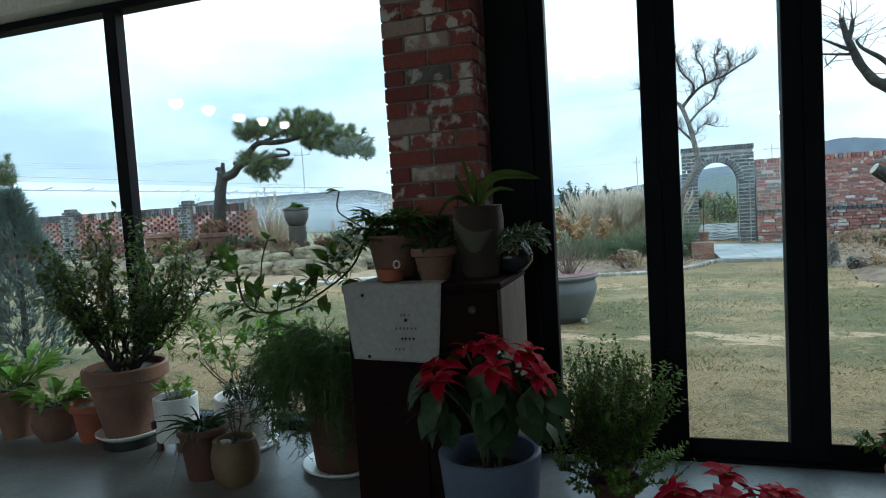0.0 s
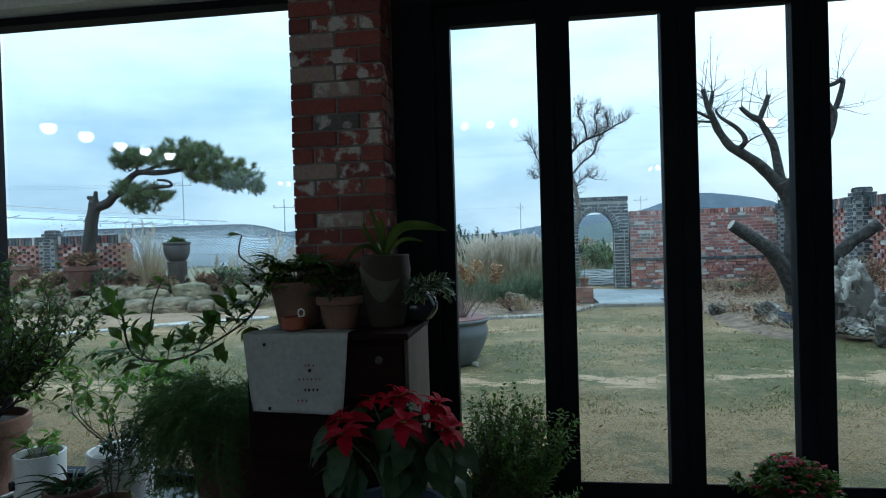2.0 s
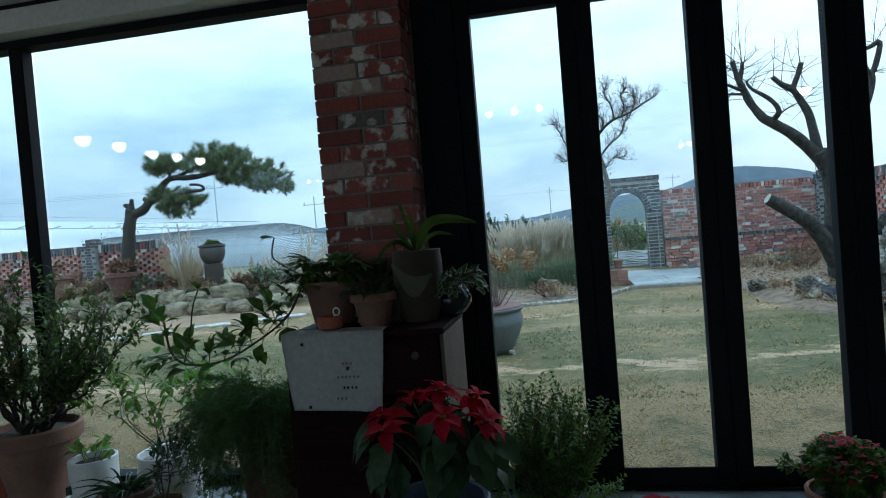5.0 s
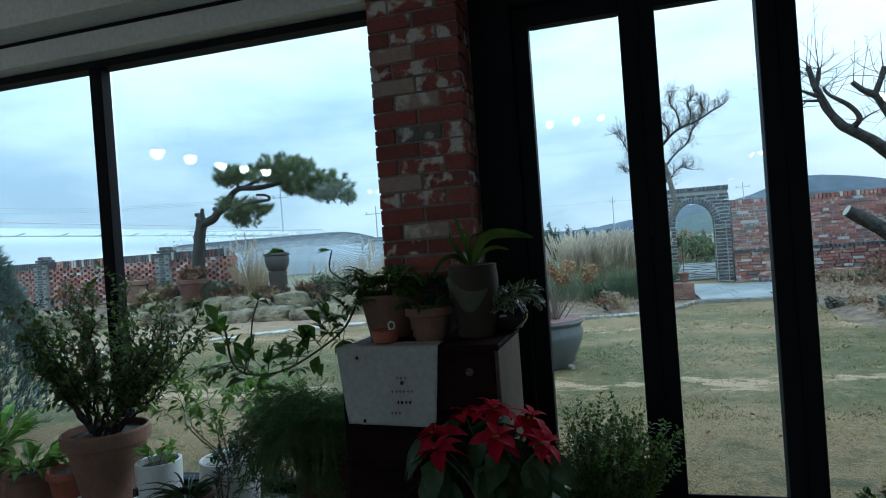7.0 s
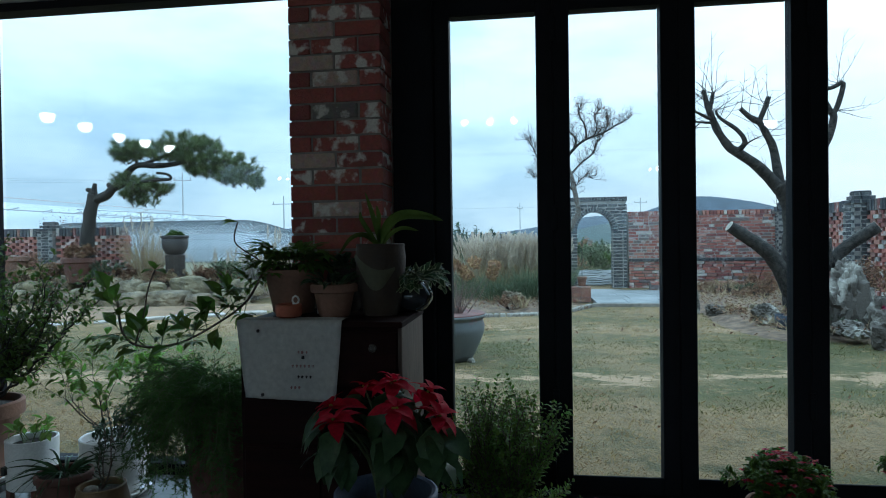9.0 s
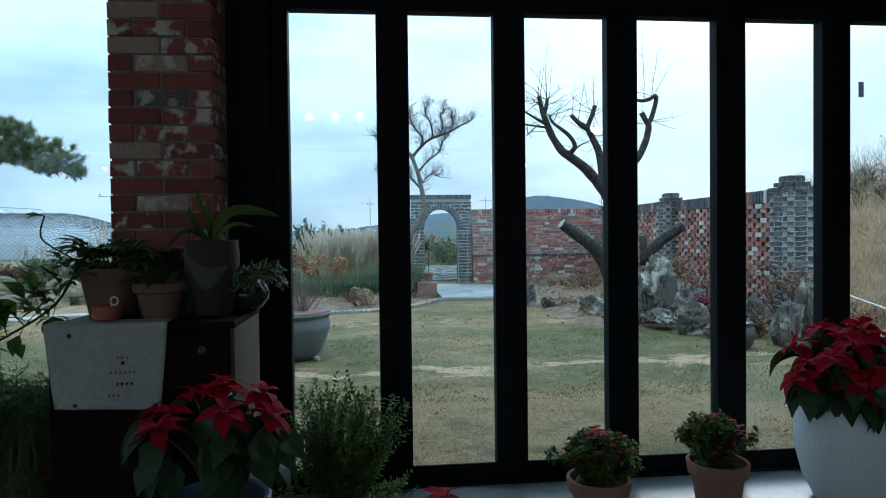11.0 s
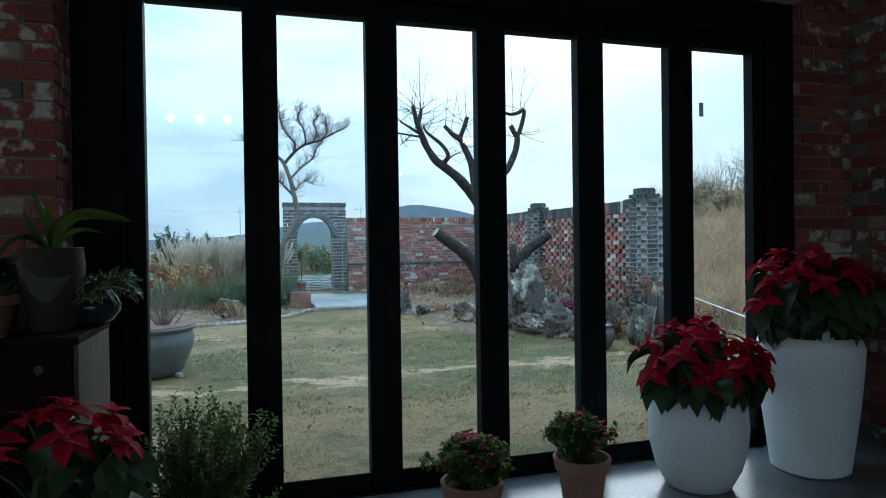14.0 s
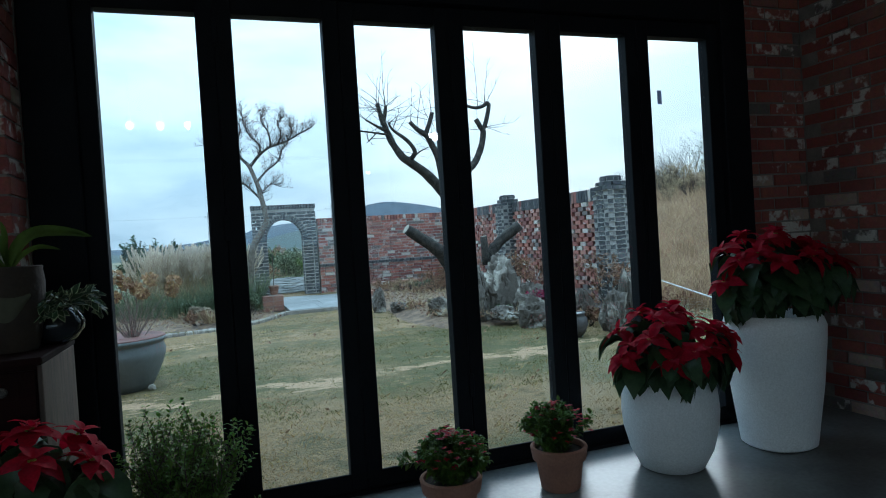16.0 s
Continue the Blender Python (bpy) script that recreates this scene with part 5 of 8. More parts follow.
for i, (lx, ly) in enumerate(LAMPS):
    small = i >= 6
    lamp = thing("pendant_lamp", "lit white pendant lamp hanging from the ceiling", "lamp", (lx, ly, 2.95), group="pendant lamps")
    r = 0.036 if small else 0.074
    part("cord", tube(bmesh.new(), [(0, 0, 0), (0, 0, -0.5)], 0.004, 6), BLACK_FRAME, lamp)
    part("shade", lathe([(0.02, -0.48), (r * 0.6, -0.52), (r, -0.575), (r - 0.004, -0.575), (r * 0.55, -0.528), (0.015, -0.49)], 28), LAMP_METAL, lamp, "", True)
    part("globe", lathe([(0.0001, -0.66 + (0.02 if small else 0)), (r * 0.5, -0.648 + (0.02 if small else 0)), (r * 0.82, -0.61), (r * 0.9, -0.578), (0.0001, -0.57)], 28), GLOW, lamp, "glowing glass globe", True)


# ---- garden things ----
BARK_GREY = material("grey_brown_bark", (0.055, 0.046, 0.038), 0.95, (0.014, 0.012, 0.010), 22, 70, 1.0, spread=(0.42, 0.60))
CUT_WOOD = material("pale_sawn_wood", (0.30, 0.27, 0.22), 0.85, (0.3, 0.27, 0.22), 20, 90, 0.3)
TWIG = material("bare_brown_twig", (0.045, 0.035, 0.029), 0.95, (0.026, 0.021, 0.018), 20, 90, 0.0)
PINE = leaf_material("pine_needle_green", (0.155, 0.185, 0.075), (0.08, 0.11, 0.048), 0.6, 0.15, 3)
CONIFER = leaf_material("blue_green_conifer", (0.14, 0.20, 0.175), (0.085, 0.135, 0.115), 0.7, 0.1, 3)
STRAW = leaf_material("dry_straw_grass", (0.44, 0.34, 0.20), (0.30, 0.225, 0.135), 0.8, 0.3, 2)
PLUME = leaf_material("pale_grass_plume", (0.66, 0.57, 0.46), (0.50, 0.42, 0.33), 0.9, 0.4, 2)
GREY_GREEN = leaf_material("grey_green_grass", (0.13, 0.16, 0.085), (0.08, 0.105, 0.06), 0.7, 0.25, 2)
DEAD_LEAF = leaf_material("dry_russet_leaf", (0.29, 0.165, 0.10), (0.18, 0.105, 0.07), 0.9, 0.2, 6)
DEAD_BLOOM = leaf_material("dry_brown_bloom", (0.42, 0.26, 0.14), (0.28, 0.165, 0.095), 0.9, 0.2, 10)
MAGENTA = leaf_material("magenta_bloom", (0.24, 0.02, 0.07), (0.14, 0.015, 0.045), 0.6, 0.3)
LIME = material("pale_limestone_cobble", (0.30, 0.265, 0.22), 0.9, (0.17, 0.15, 0.125), 9, 60, 0.6, per_object=0.4)
URN_GLAZE = material("weathered_grey_glaze", (0.125, 0.13, 0.13), 0.6, (0.075, 0.08, 0.08), 4, 60, 0.2, stretch=(1, 1, 0.4))
URN_RED = material("red_clay_inside", (0.17, 0.075, 0.06), 0.85, (0.11, 0.05, 0.042), 6, 60, 0.4)
DARK_URN = material("dark_brown_glaze", (0.06, 0.05, 0.045), 0.65, (0.036, 0.03, 0.028), 6, 60, 0.1)
ROPE = material("white_rope", (0.7, 0.7, 0.67), 0.9)
WIRE = material("black_wire", (0.02, 0.02, 0.02), 0.7)
STEEL = material("galvanised_steel", (0.45, 0.46, 0.47), 0.5, (0.36, 0.37, 0.38), 5, 50, 0.0, metal=0.4)
FILM = leaf_material("white_greenhouse_film", (0.88, 0.90, 0.92), (0.78, 0.82, 0.85), 0.28, 0.45, 0.3)
FILM.node_tree.nodes["Principled BSDF"].inputs["Specular IOR Level"].default_value = 1.0
NET = material("grey_shade_net", (0.20, 0.22, 0.24), 0.8, (0.14, 0.16, 0.18), 0.5, 4, 0.0)
SOLAR = material("pale_blue_sheet", (0.45, 0.52, 0.55), 0.4)


def rock(at, size, mat, label="rough weathered garden rock", seed=1, turn=0.0, category="rock", name="garden_rock", rough=0.35, group="garden rocks", facets=4, boxy=0.0):
    """A weathered stone: fracture planes, ridges and pits on a rounded or blocky body."""
    rs = random.Random(seed * 17.3)
    bm = bmesh.new()
    bmesh.ops.create_icosphere(bm, subdivisions=facets, radius=1.0)
    off = Vector((seed * 3.7, seed * 1.9, seed * 5.1))
    planes = [(Vector((rs.gauss(0, 1), rs.gauss(0, 1), rs.gauss(0, 0.8))).normalized(), rs.uniform(0.50, 0.88)) for _ in range(0 if boxy else 17)]
    if not boxy:
        planes.append((Vector((rs.uniform(-0.3, 0.3), rs.uniform(-0.3, 0.1), 1)).normalized(), rs.uniform(0.5, 0.7)))
    for v in bm.verts:
        d = v.co.normalized()
        k = 1 + noise.noise(d * 1.1 + off) * rough * 1.2
        if boxy:
            k *= 1 + boxy * (1 / (abs(d.x) ** 5 + abs(d.y) ** 5 + abs(d.z) ** 5) ** 0.2 - 1)
        for n, o in planes:
            c = d.dot(n)
            if c * k > o:
                k = o / c
        crack = max(0.0, 0.16 - abs(noise.noise(d * 2.3 + off * 1.7))) + 0.6 * max(0.0, 0.12 - abs(noise.noise(d * 4.6 + off)))
        k += noise.noise(d * 6 + off) * rough * 0.18 + noise.noise(d * 14 + off) * rough * 0.12 - crack * rough * 2.4
        v.co = d * k
        v.co.z = max(v.co.z, -0.55)
    lo = min(v.co.z for v in bm.verts)
    hi = max(v.co.z for v in bm.verts)
    for v in bm.verts:
        v.co = Vector((v.co.x * size[0] / 2, v.co.y * size[1] / 2, (v.co.z - lo) * size[2] / (hi - lo)))
    me = mesh_from(bm, name)
    me.materials.append(mat)
    ob = new(name, me)
    ob.matrix_basis = pose(at[0], at[1], at[2] - size[2] * 0.06, 0, 0, turn)
    return tagged(ob, label, category, group)


def limb(t, name, pts, r0, r1, mat=None, steps=4, seg=9, knots=0.0):
    path = smooth_path(pts, steps)
    n = len(path)
    if knots:
        path = [p + Vector((noise.noise(p * 4), noise.noise(p * 4 + Vector((5, 0, 0))), 0)) * knots for p in path]
    bm = tube(bmesh.new(), path, [(r0 + (r1 - r0) * (i / (n - 1)) ** 0.8) * (1 + 0.12 * noise.noise(p * 9)) for i, p in enumerate(path)], seg)
    part(name, bm, mat or BARK_GREY, t, "", True)
    return path


# paving of the gateway
def terrace():
    t = thing("terrace", "bluestone slab paving before the gateway", "paving", (0, 0, 0), kind="structure")
    xs = [1.62, 2.12, 2.66, 3.3]
    ys = [7.72, 8.4, 9.15, 9.85, 10.66]
    for i in range(3):
        for j in range(4):
            o = 0.12 if j % 2 else 0.0
            a, b = xs[i] + (o if i else 0), xs[i + 1] + (o if i < 2 else 0)
            y0, y1 = ys[j], ys[j + 1]
            if a > 2.6 and j == 0:
                continue
            z = 0.105 + rnd(-0.002, 0.002)
            part("slab", block((a + 0.004, y0 + 0.004, z - 0.12), (b - 0.004, y1 - 0.004, z), 0.003), SLATE, t)
    part("edge_strip", block((1.55, 7.66, -0.02), (2.72, 7.715, 0.10), 0.006), LIME, t)


terrace()
beyond = thing("slate_rows", "rows of stacked slate edging behind the gateway", "slate path", (0, 0, 0))
for j in range(24):
    y = 11.15 + j * 0.075
    top = ground_z(0, y) + 0.04 + j * 0.008
    pts = [(1.2 + i * 0.1, y + 0.05 * noise.noise((i * 0.5, j, 0)), top + 0.035 * noise.noise((i * 0.45, j * 1.7, 4))) for i in range(17)]
    part("slate_row", tube(bmesh.new(), pts, [0.018 * (1 + 0.6 * noise.noise((i * 0.8, j, 8))) for i in range(17)], 6), SLATE, beyond)

# flower bed edging: a curved line of pale cobbles
edge_path = smooth_path([(-2.6, 6.9, 0), (-1.4, 6.55, 0), (-0.5, 6.45, 0), (0.6, 6.6, 0), (1.15, 7.05, 0), (1.5, 7.62, 0)], 13)
edging = thing("bed_edging", "curved row of pale cobbles along the flower bed", "edging", (0, 0, 0), kind="structure")
for i, p in enumerate(edge_path):
    m = bmesh.new()
    s = rnd(0.06, 0.085)
    bmesh.ops.create_cube(m, size=1, matrix=pose(p.x + rnd(-0.01, 0.01), p.y, ground_z(p.x, p.y) + 0.015, rnd(-5, 5), rnd(-5, 5), rnd(0, 90)) @ Matrix.Diagonal((s * 1.2, s, 0.08, 1)))
    bmesh.ops.bevel(m, geom=m.edges[:], offset=0.014, segments=1, affect="EDGES")
    part("cobble", m, LIME, edging)


def mound(name, x0, x1, y0, y1, h, label, seed=0.0, mat=None, skew=0.0):
    """A low bed of earth that swells from its edges."""
    bm = bmesh.new()
    nx, ny = 28, 14
    rows = []
    for j in range(ny + 1):
        row = []
        for i in range(nx + 1):
            u, v = i / nx, j / ny
            x, y = x0 + (x1 - x0) * u, y0 + (y1 - y0) * v
            y += skew * (x + 5.6) * (1 - v)
            k = min(1, 6 * min(u, 1 - u)) * min(1, 3.2 * min(v, 1 - v))
            z = ground_z(x, y) - 0.02 + h * k * (0.8 + 0.3 * noise.noise((x, y, seed))) + 0.03 * noise.noise((x * 3, y * 3, seed)) * k
            row.append(bm.verts.new((x, y, z)))
        rows.append(row)
    for a, b in zip(rows, rows[1:]):
        for i in range(nx):
            bm.faces.new((a[i], a[i + 1], b[i + 1], b[i]))
    return structure(name, bm, mat or EARTH, label, True)


mound("flower_bed_north", -3.2, 1.5, 6.55, 9.9, 0.10, "earth bed planted with grasses", 1.0)
mound("flower_bed_east", 2.9, 5.5, 4.2, 10.6, 0.16, "earth bed with rocks under the brick wall", 2.0)
mound("flower_bed_west", -15.5, -4.3, 8.0, 10.6, 0.42, "raised earth bed behind the boulders", 3.0)
mound("earth_strip", -9.0, -2.6, 5.85, 8.4, 0.055, "strip of bare tan earth before the boulders", 4.0, material("bare_tan_earth", (0.25, 0.16, 0.088), 0.95, (0.17, 0.11, 0.065), 3, 40, 0.7), 0.61)

# low brick kerb of the bed under the wall
kerb = tagged(part("bed_kerb", block((2.9, 10.26, 0.0), (5.35, 10.42, 0.235)), MORTAR), "low red brick kerb of the bed under the wall", "kerb", "", "structure")
KERB_SPOTS = [(2.95 + 0.2 * i, 10.25, 0.09 + 0.075 * j) for i in range(12) for j in range(3)]

# brick planters with flower pots at the terrace
PLANTERS = [(1.42, 8.42, 0.34, 0.30, 0.26), (2.83, 7.95, 0.30, 0.45, 0.26)]


def garden_pot(at, prof, mat, label, soil, seed, kind="dry", name="garden_pot", inner=None):
    t = thing(name, label, "plant pot", at, group="garden pots")
    pot_parts(t, prof, mat, soil[0], soil[1], None, 0.02, 36)
    return t


pot_on = garden_pot((1.45, 8.40, ground_z(0, 8.4) + 0.265), [(0.055, 0), (0.06, 0.01), (0.075, 0.12), (0.085, 0.125), (0.086, 0.15)], TERRACOTTA_OLD, "terracotta pot standing on the brick planter", (0.13, 0.065), 1)
part("stake", tube(bmesh.new(), [(0, 0, 0.12), (0.01, 0, 0.75)], 0.006, 6), TWIG, pot_on)


# the large glazed urn with dry hydrangea stalks
def hydrangea(t, base, heads, seed):
    rs = random.Random(seed)
    S, B = Soup(), Soup()
    for hx, hy, hz, r in heads:
        p = Vector(base) + Vector((rs.uniform(-0.05, 0.05), rs.uniform(-0.05, 0.05), 0))
        q = Vector((hx, hy, hz))
        m = p.lerp(q, 0.5) + Vector((rs.uniform(-0.03, 0.03), 0, rs.uniform(0, 0.04)))
        S.twig(p, m, 0.006, 0.005)
        S.twig(m, q, 0.005, 0.003)
        for _ in range(150 if r else 0):
            d = Vector((rs.gauss(0, 1), rs.gauss(0, 1), rs.gauss(0, 1) * 0.85)).normalized()
            B.leaf(q + d * r * rs.uniform(0.55, 1.0), d + Vector((rs.uniform(-1, 1), rs.uniform(-1, 1), rs.uniform(-1, 1))) * 0.8, d, 0.028, 0.024, 0.1, 0.2)
    for _ in range(22):
        a = rs.uniform(0, 6.28)
        grow(S, None, base, (math.cos(a) * 0.6, math.sin(a) * 0.6, 1), rs.uniform(0.18, 0.4), 0.005, 1, twist=0.25, kids=1, rs=rs)
    part("stalk_mass", S.mesh("stalk_mass"), material("pinkish_dry_stalk", (0.20, 0.135, 0.11), 0.9, (0.11, 0.075, 0.06), 20, 90, 0.0), t)
    if B.v:
        part("bloom_mass", B.mesh("bloom_mass"), DEAD_BLOOM, t, "dry brown mophead blooms")


urn = thing("garden_urn", "large weathered grey urn with dry hydrangea stalks on the lawn", "urn", (-0.24, 3.60, ground_z(0, 3.6) - 0.005))
UP = [(0.235, 0.0), (0.262, 0.012), (0.300, 0.08), (0.348, 0.18), (0.384, 0.28), (0.390, 0.33), (0.374, 0.385), (0.372, 0.397), (0.394, 0.412), (0.402, 0.428), (0.398, 0.444), (0.38, 0.450), (0.358, 0.444), (0.35, 0.39)]
part("body", lathe(UP, 48), URN_GLAZE, urn, "", True)
part("soil", lathe([(0.0001, 0.385), (0.352, 0.385), (0.352, 0.392), (0.2, 0.40), (0.0001, 0.402)], 36), URN_RED, urn, "reddish dry soil", True)
part("lip", lathe([(0.358, 0.430), (0.380, 0.4495), (0.3975, 0.4455), (0.381, 0.456), (0.357, 0.4475)], 48), URN_RED, urn, "rubbed red-brown lip", True)
hydrangea(urn, (0.14, 0, 0.40), [(0.10, 0.0, 0.91, 0.055), (0.18, 0.05, 0.86, 0.05), (0.30, 0.0, 0.94, 0.06), (0.46, 0.05, 0.82, 0.05), (0.49, 0.0, 0.90, 0.055), (0.03, 0.0, 0.98, 0.055), (0.24, -0.05, 0.82, 0.045), (0.0, 0.05, 0.80, 0.045), (-0.2, 0.0, 0.85, 0.05)], 7)
for x, y in ((0.03, 3.42), (-0.42, 3.42)):
    rock((x, y, ground_z(x, y)), (0.10, 0.08, 0.05), LIME, "small pale stone propping the urn", 3 + x, 20, "stone", "prop_stone", 0.2, "prop stones", 2)


# bare trees
def shoot(T, p, d, length, r, rs, bend=0.12, rise=0.05, steps=6, side=0.5):
    """A thin wavering shoot with a few side twigs."""
    p, d = Vector(p), Vector(d).normalized()
    for k in range(steps):
        d = (d + Vector((rs.uniform(-bend, bend), rs.uniform(-bend, bend), rs.uniform(-bend, bend) + rise))).normalized()
        q = p + d * length / steps
        T.twig(p, q, r * (1 - 0.75 * k / steps), r * (1 - 0.75 * (k + 1) / steps))
        if rs.random() < side:
            w = (d + Vector((rs.uniform(-1, 1), rs.uniform(-1, 1), rs.uniform(-0.4, 1)))).normalized()
            T.twig(q, q + w * length * rs.uniform(0.12, 0.3), r * 0.45, r * 0.2)
        p = q


def gateway_tree():
    t = thing("bare_tree", "bare twisted ornamental tree beside the gateway", "tree", (1.12, 8.75, ground_z(0, 8.7)))
    z0 = ground_z(0, 8.7)
    def P(x, z, dy=0.0):
        return Vector((x - 1.12, dy, z - z0))
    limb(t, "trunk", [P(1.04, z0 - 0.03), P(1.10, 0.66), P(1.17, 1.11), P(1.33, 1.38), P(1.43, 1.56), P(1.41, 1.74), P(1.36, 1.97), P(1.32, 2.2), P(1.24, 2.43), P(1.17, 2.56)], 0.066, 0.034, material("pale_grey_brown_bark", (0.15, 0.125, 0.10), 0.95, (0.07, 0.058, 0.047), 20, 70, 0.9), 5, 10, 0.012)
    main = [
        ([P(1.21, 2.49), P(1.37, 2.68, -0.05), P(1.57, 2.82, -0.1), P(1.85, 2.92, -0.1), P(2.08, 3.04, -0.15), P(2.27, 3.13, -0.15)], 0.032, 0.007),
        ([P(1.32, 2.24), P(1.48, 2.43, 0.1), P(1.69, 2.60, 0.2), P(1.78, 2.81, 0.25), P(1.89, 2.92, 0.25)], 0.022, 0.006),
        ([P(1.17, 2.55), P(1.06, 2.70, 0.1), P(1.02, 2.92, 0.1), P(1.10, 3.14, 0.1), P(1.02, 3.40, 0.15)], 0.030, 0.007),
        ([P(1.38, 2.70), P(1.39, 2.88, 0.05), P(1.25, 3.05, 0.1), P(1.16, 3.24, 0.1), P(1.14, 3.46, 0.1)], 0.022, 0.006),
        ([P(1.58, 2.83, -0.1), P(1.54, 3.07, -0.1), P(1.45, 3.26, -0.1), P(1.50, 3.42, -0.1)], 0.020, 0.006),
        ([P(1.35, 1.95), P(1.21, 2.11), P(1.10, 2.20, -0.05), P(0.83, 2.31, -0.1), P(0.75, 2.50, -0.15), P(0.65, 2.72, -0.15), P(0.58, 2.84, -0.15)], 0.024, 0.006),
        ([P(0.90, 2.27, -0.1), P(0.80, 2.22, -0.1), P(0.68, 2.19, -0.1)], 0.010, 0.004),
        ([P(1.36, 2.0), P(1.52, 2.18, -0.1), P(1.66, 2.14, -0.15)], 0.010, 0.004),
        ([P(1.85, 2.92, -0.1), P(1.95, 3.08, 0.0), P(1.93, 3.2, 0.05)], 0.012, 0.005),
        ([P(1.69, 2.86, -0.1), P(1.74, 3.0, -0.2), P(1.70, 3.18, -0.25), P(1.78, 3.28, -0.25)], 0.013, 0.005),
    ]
    rs = random.Random(3)
    T, V = Soup(), Soup()
    for k, (pts, r0, r1) in enumerate(main):
        path = limb(t, "branch", pts, r0, r1, None, 4, 7, 0.015)
        for i in range(3 if k < 6 else 1, len(path)):
            for _ in range(4):
                d = (path[i] - path[i - 1]).normalized() * 0.45 + Vector((rs.uniform(-1, 1), rs.uniform(-0.8, 0.8), rs.uniform(0.1, 1.1)))
                grow(T, V, path[i], d, rs.uniform(0.07, 0.16), 0.0058, 3, 0.012, 0.008, 0.6, 0.14, 2, 1, 1 if rs.random() < 0.12 else 0, 0.85, 3, rs, shrink=0.68)
    for k in range(7):
        grow(T, None, P(1.38, 1.85 + k * 0.04), (rs.uniform(-0.2, 1), rs.uniform(-1, 1), 0.4), 0.14, 0.0045, 2, twist=0.6, kids=2, segs=3, rs=rs)
    tagged(part("twig_mass", T.mesh("twig_mass"), TWIG, t), "", "", "", "stuff")
    tagged(part("foliage", V.mesh("foliage"), DEAD_LEAF, t, "a few withered leaves"), "", "", "", "stuff")


def pruned_tree():
    t = thing("bare_tree", "heavily pruned bare tree with sawn limbs and thin shoots", "tree", (3.94, 6.2, ground_z(0, 6.2)))
    z0 = ground_z(0, 6.2)
    def P(x, z, dy=0.0):
        return Vector((x - 3.94, dy, z - z0))
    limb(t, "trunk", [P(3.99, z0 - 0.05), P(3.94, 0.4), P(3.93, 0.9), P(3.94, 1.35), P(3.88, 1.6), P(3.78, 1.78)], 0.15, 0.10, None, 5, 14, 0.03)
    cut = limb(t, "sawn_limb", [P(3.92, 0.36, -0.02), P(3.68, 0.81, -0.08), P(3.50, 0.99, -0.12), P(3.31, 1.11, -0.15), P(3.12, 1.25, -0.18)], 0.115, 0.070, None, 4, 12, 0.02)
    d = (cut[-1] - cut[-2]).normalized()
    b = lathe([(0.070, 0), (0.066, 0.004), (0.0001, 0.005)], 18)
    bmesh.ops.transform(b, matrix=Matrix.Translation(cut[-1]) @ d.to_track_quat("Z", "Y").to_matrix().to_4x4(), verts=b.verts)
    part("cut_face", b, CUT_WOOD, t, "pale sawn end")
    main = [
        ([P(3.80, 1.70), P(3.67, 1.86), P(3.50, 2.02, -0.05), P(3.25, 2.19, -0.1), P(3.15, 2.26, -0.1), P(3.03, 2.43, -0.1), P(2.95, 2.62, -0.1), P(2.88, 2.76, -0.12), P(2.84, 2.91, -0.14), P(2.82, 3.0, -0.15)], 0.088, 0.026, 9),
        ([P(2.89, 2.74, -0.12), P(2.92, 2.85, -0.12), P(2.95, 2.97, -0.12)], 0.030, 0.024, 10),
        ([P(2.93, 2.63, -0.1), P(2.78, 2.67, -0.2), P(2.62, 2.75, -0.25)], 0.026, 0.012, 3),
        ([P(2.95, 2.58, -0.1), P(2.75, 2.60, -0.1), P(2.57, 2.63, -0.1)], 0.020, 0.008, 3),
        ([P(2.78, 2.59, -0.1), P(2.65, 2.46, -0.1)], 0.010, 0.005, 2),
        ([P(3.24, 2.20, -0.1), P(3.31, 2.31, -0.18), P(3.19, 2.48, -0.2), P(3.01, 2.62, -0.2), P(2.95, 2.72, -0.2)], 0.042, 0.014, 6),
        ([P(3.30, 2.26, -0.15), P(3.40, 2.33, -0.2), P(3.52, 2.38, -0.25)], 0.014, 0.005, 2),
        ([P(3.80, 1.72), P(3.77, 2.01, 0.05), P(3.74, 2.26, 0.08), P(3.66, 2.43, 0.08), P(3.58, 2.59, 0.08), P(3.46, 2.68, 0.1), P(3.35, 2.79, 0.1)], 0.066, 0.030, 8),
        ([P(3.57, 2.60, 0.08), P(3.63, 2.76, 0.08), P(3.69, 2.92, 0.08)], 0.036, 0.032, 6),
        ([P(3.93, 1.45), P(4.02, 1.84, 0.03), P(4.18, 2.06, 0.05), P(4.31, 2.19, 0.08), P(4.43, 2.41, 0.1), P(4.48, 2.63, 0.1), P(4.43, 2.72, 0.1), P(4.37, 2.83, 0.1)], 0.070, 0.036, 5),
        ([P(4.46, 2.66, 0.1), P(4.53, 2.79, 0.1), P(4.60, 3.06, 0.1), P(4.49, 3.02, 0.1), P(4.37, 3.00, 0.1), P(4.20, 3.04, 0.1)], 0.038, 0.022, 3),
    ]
    rs = random.Random(9)
    T = Soup()
    for k, (pts, r0, r1, n) in enumerate(main):
        path = limb(t, "branch", pts, r0, r1, None, 4, 9, 0.012)
        half = len(path) // 2
        for i in range(n):
            p = path[rs.randrange(half, len(path))]
            a = rs.uniform(0, 6.28)
            out = Vector((math.cos(a), math.sin(a) * 0.6, rs.uniform(-0.15, 0.75)))
            shoot(T, p, out, rs.uniform(0.3, 0.7), 0.0056, rs, 0.18, 0.03)
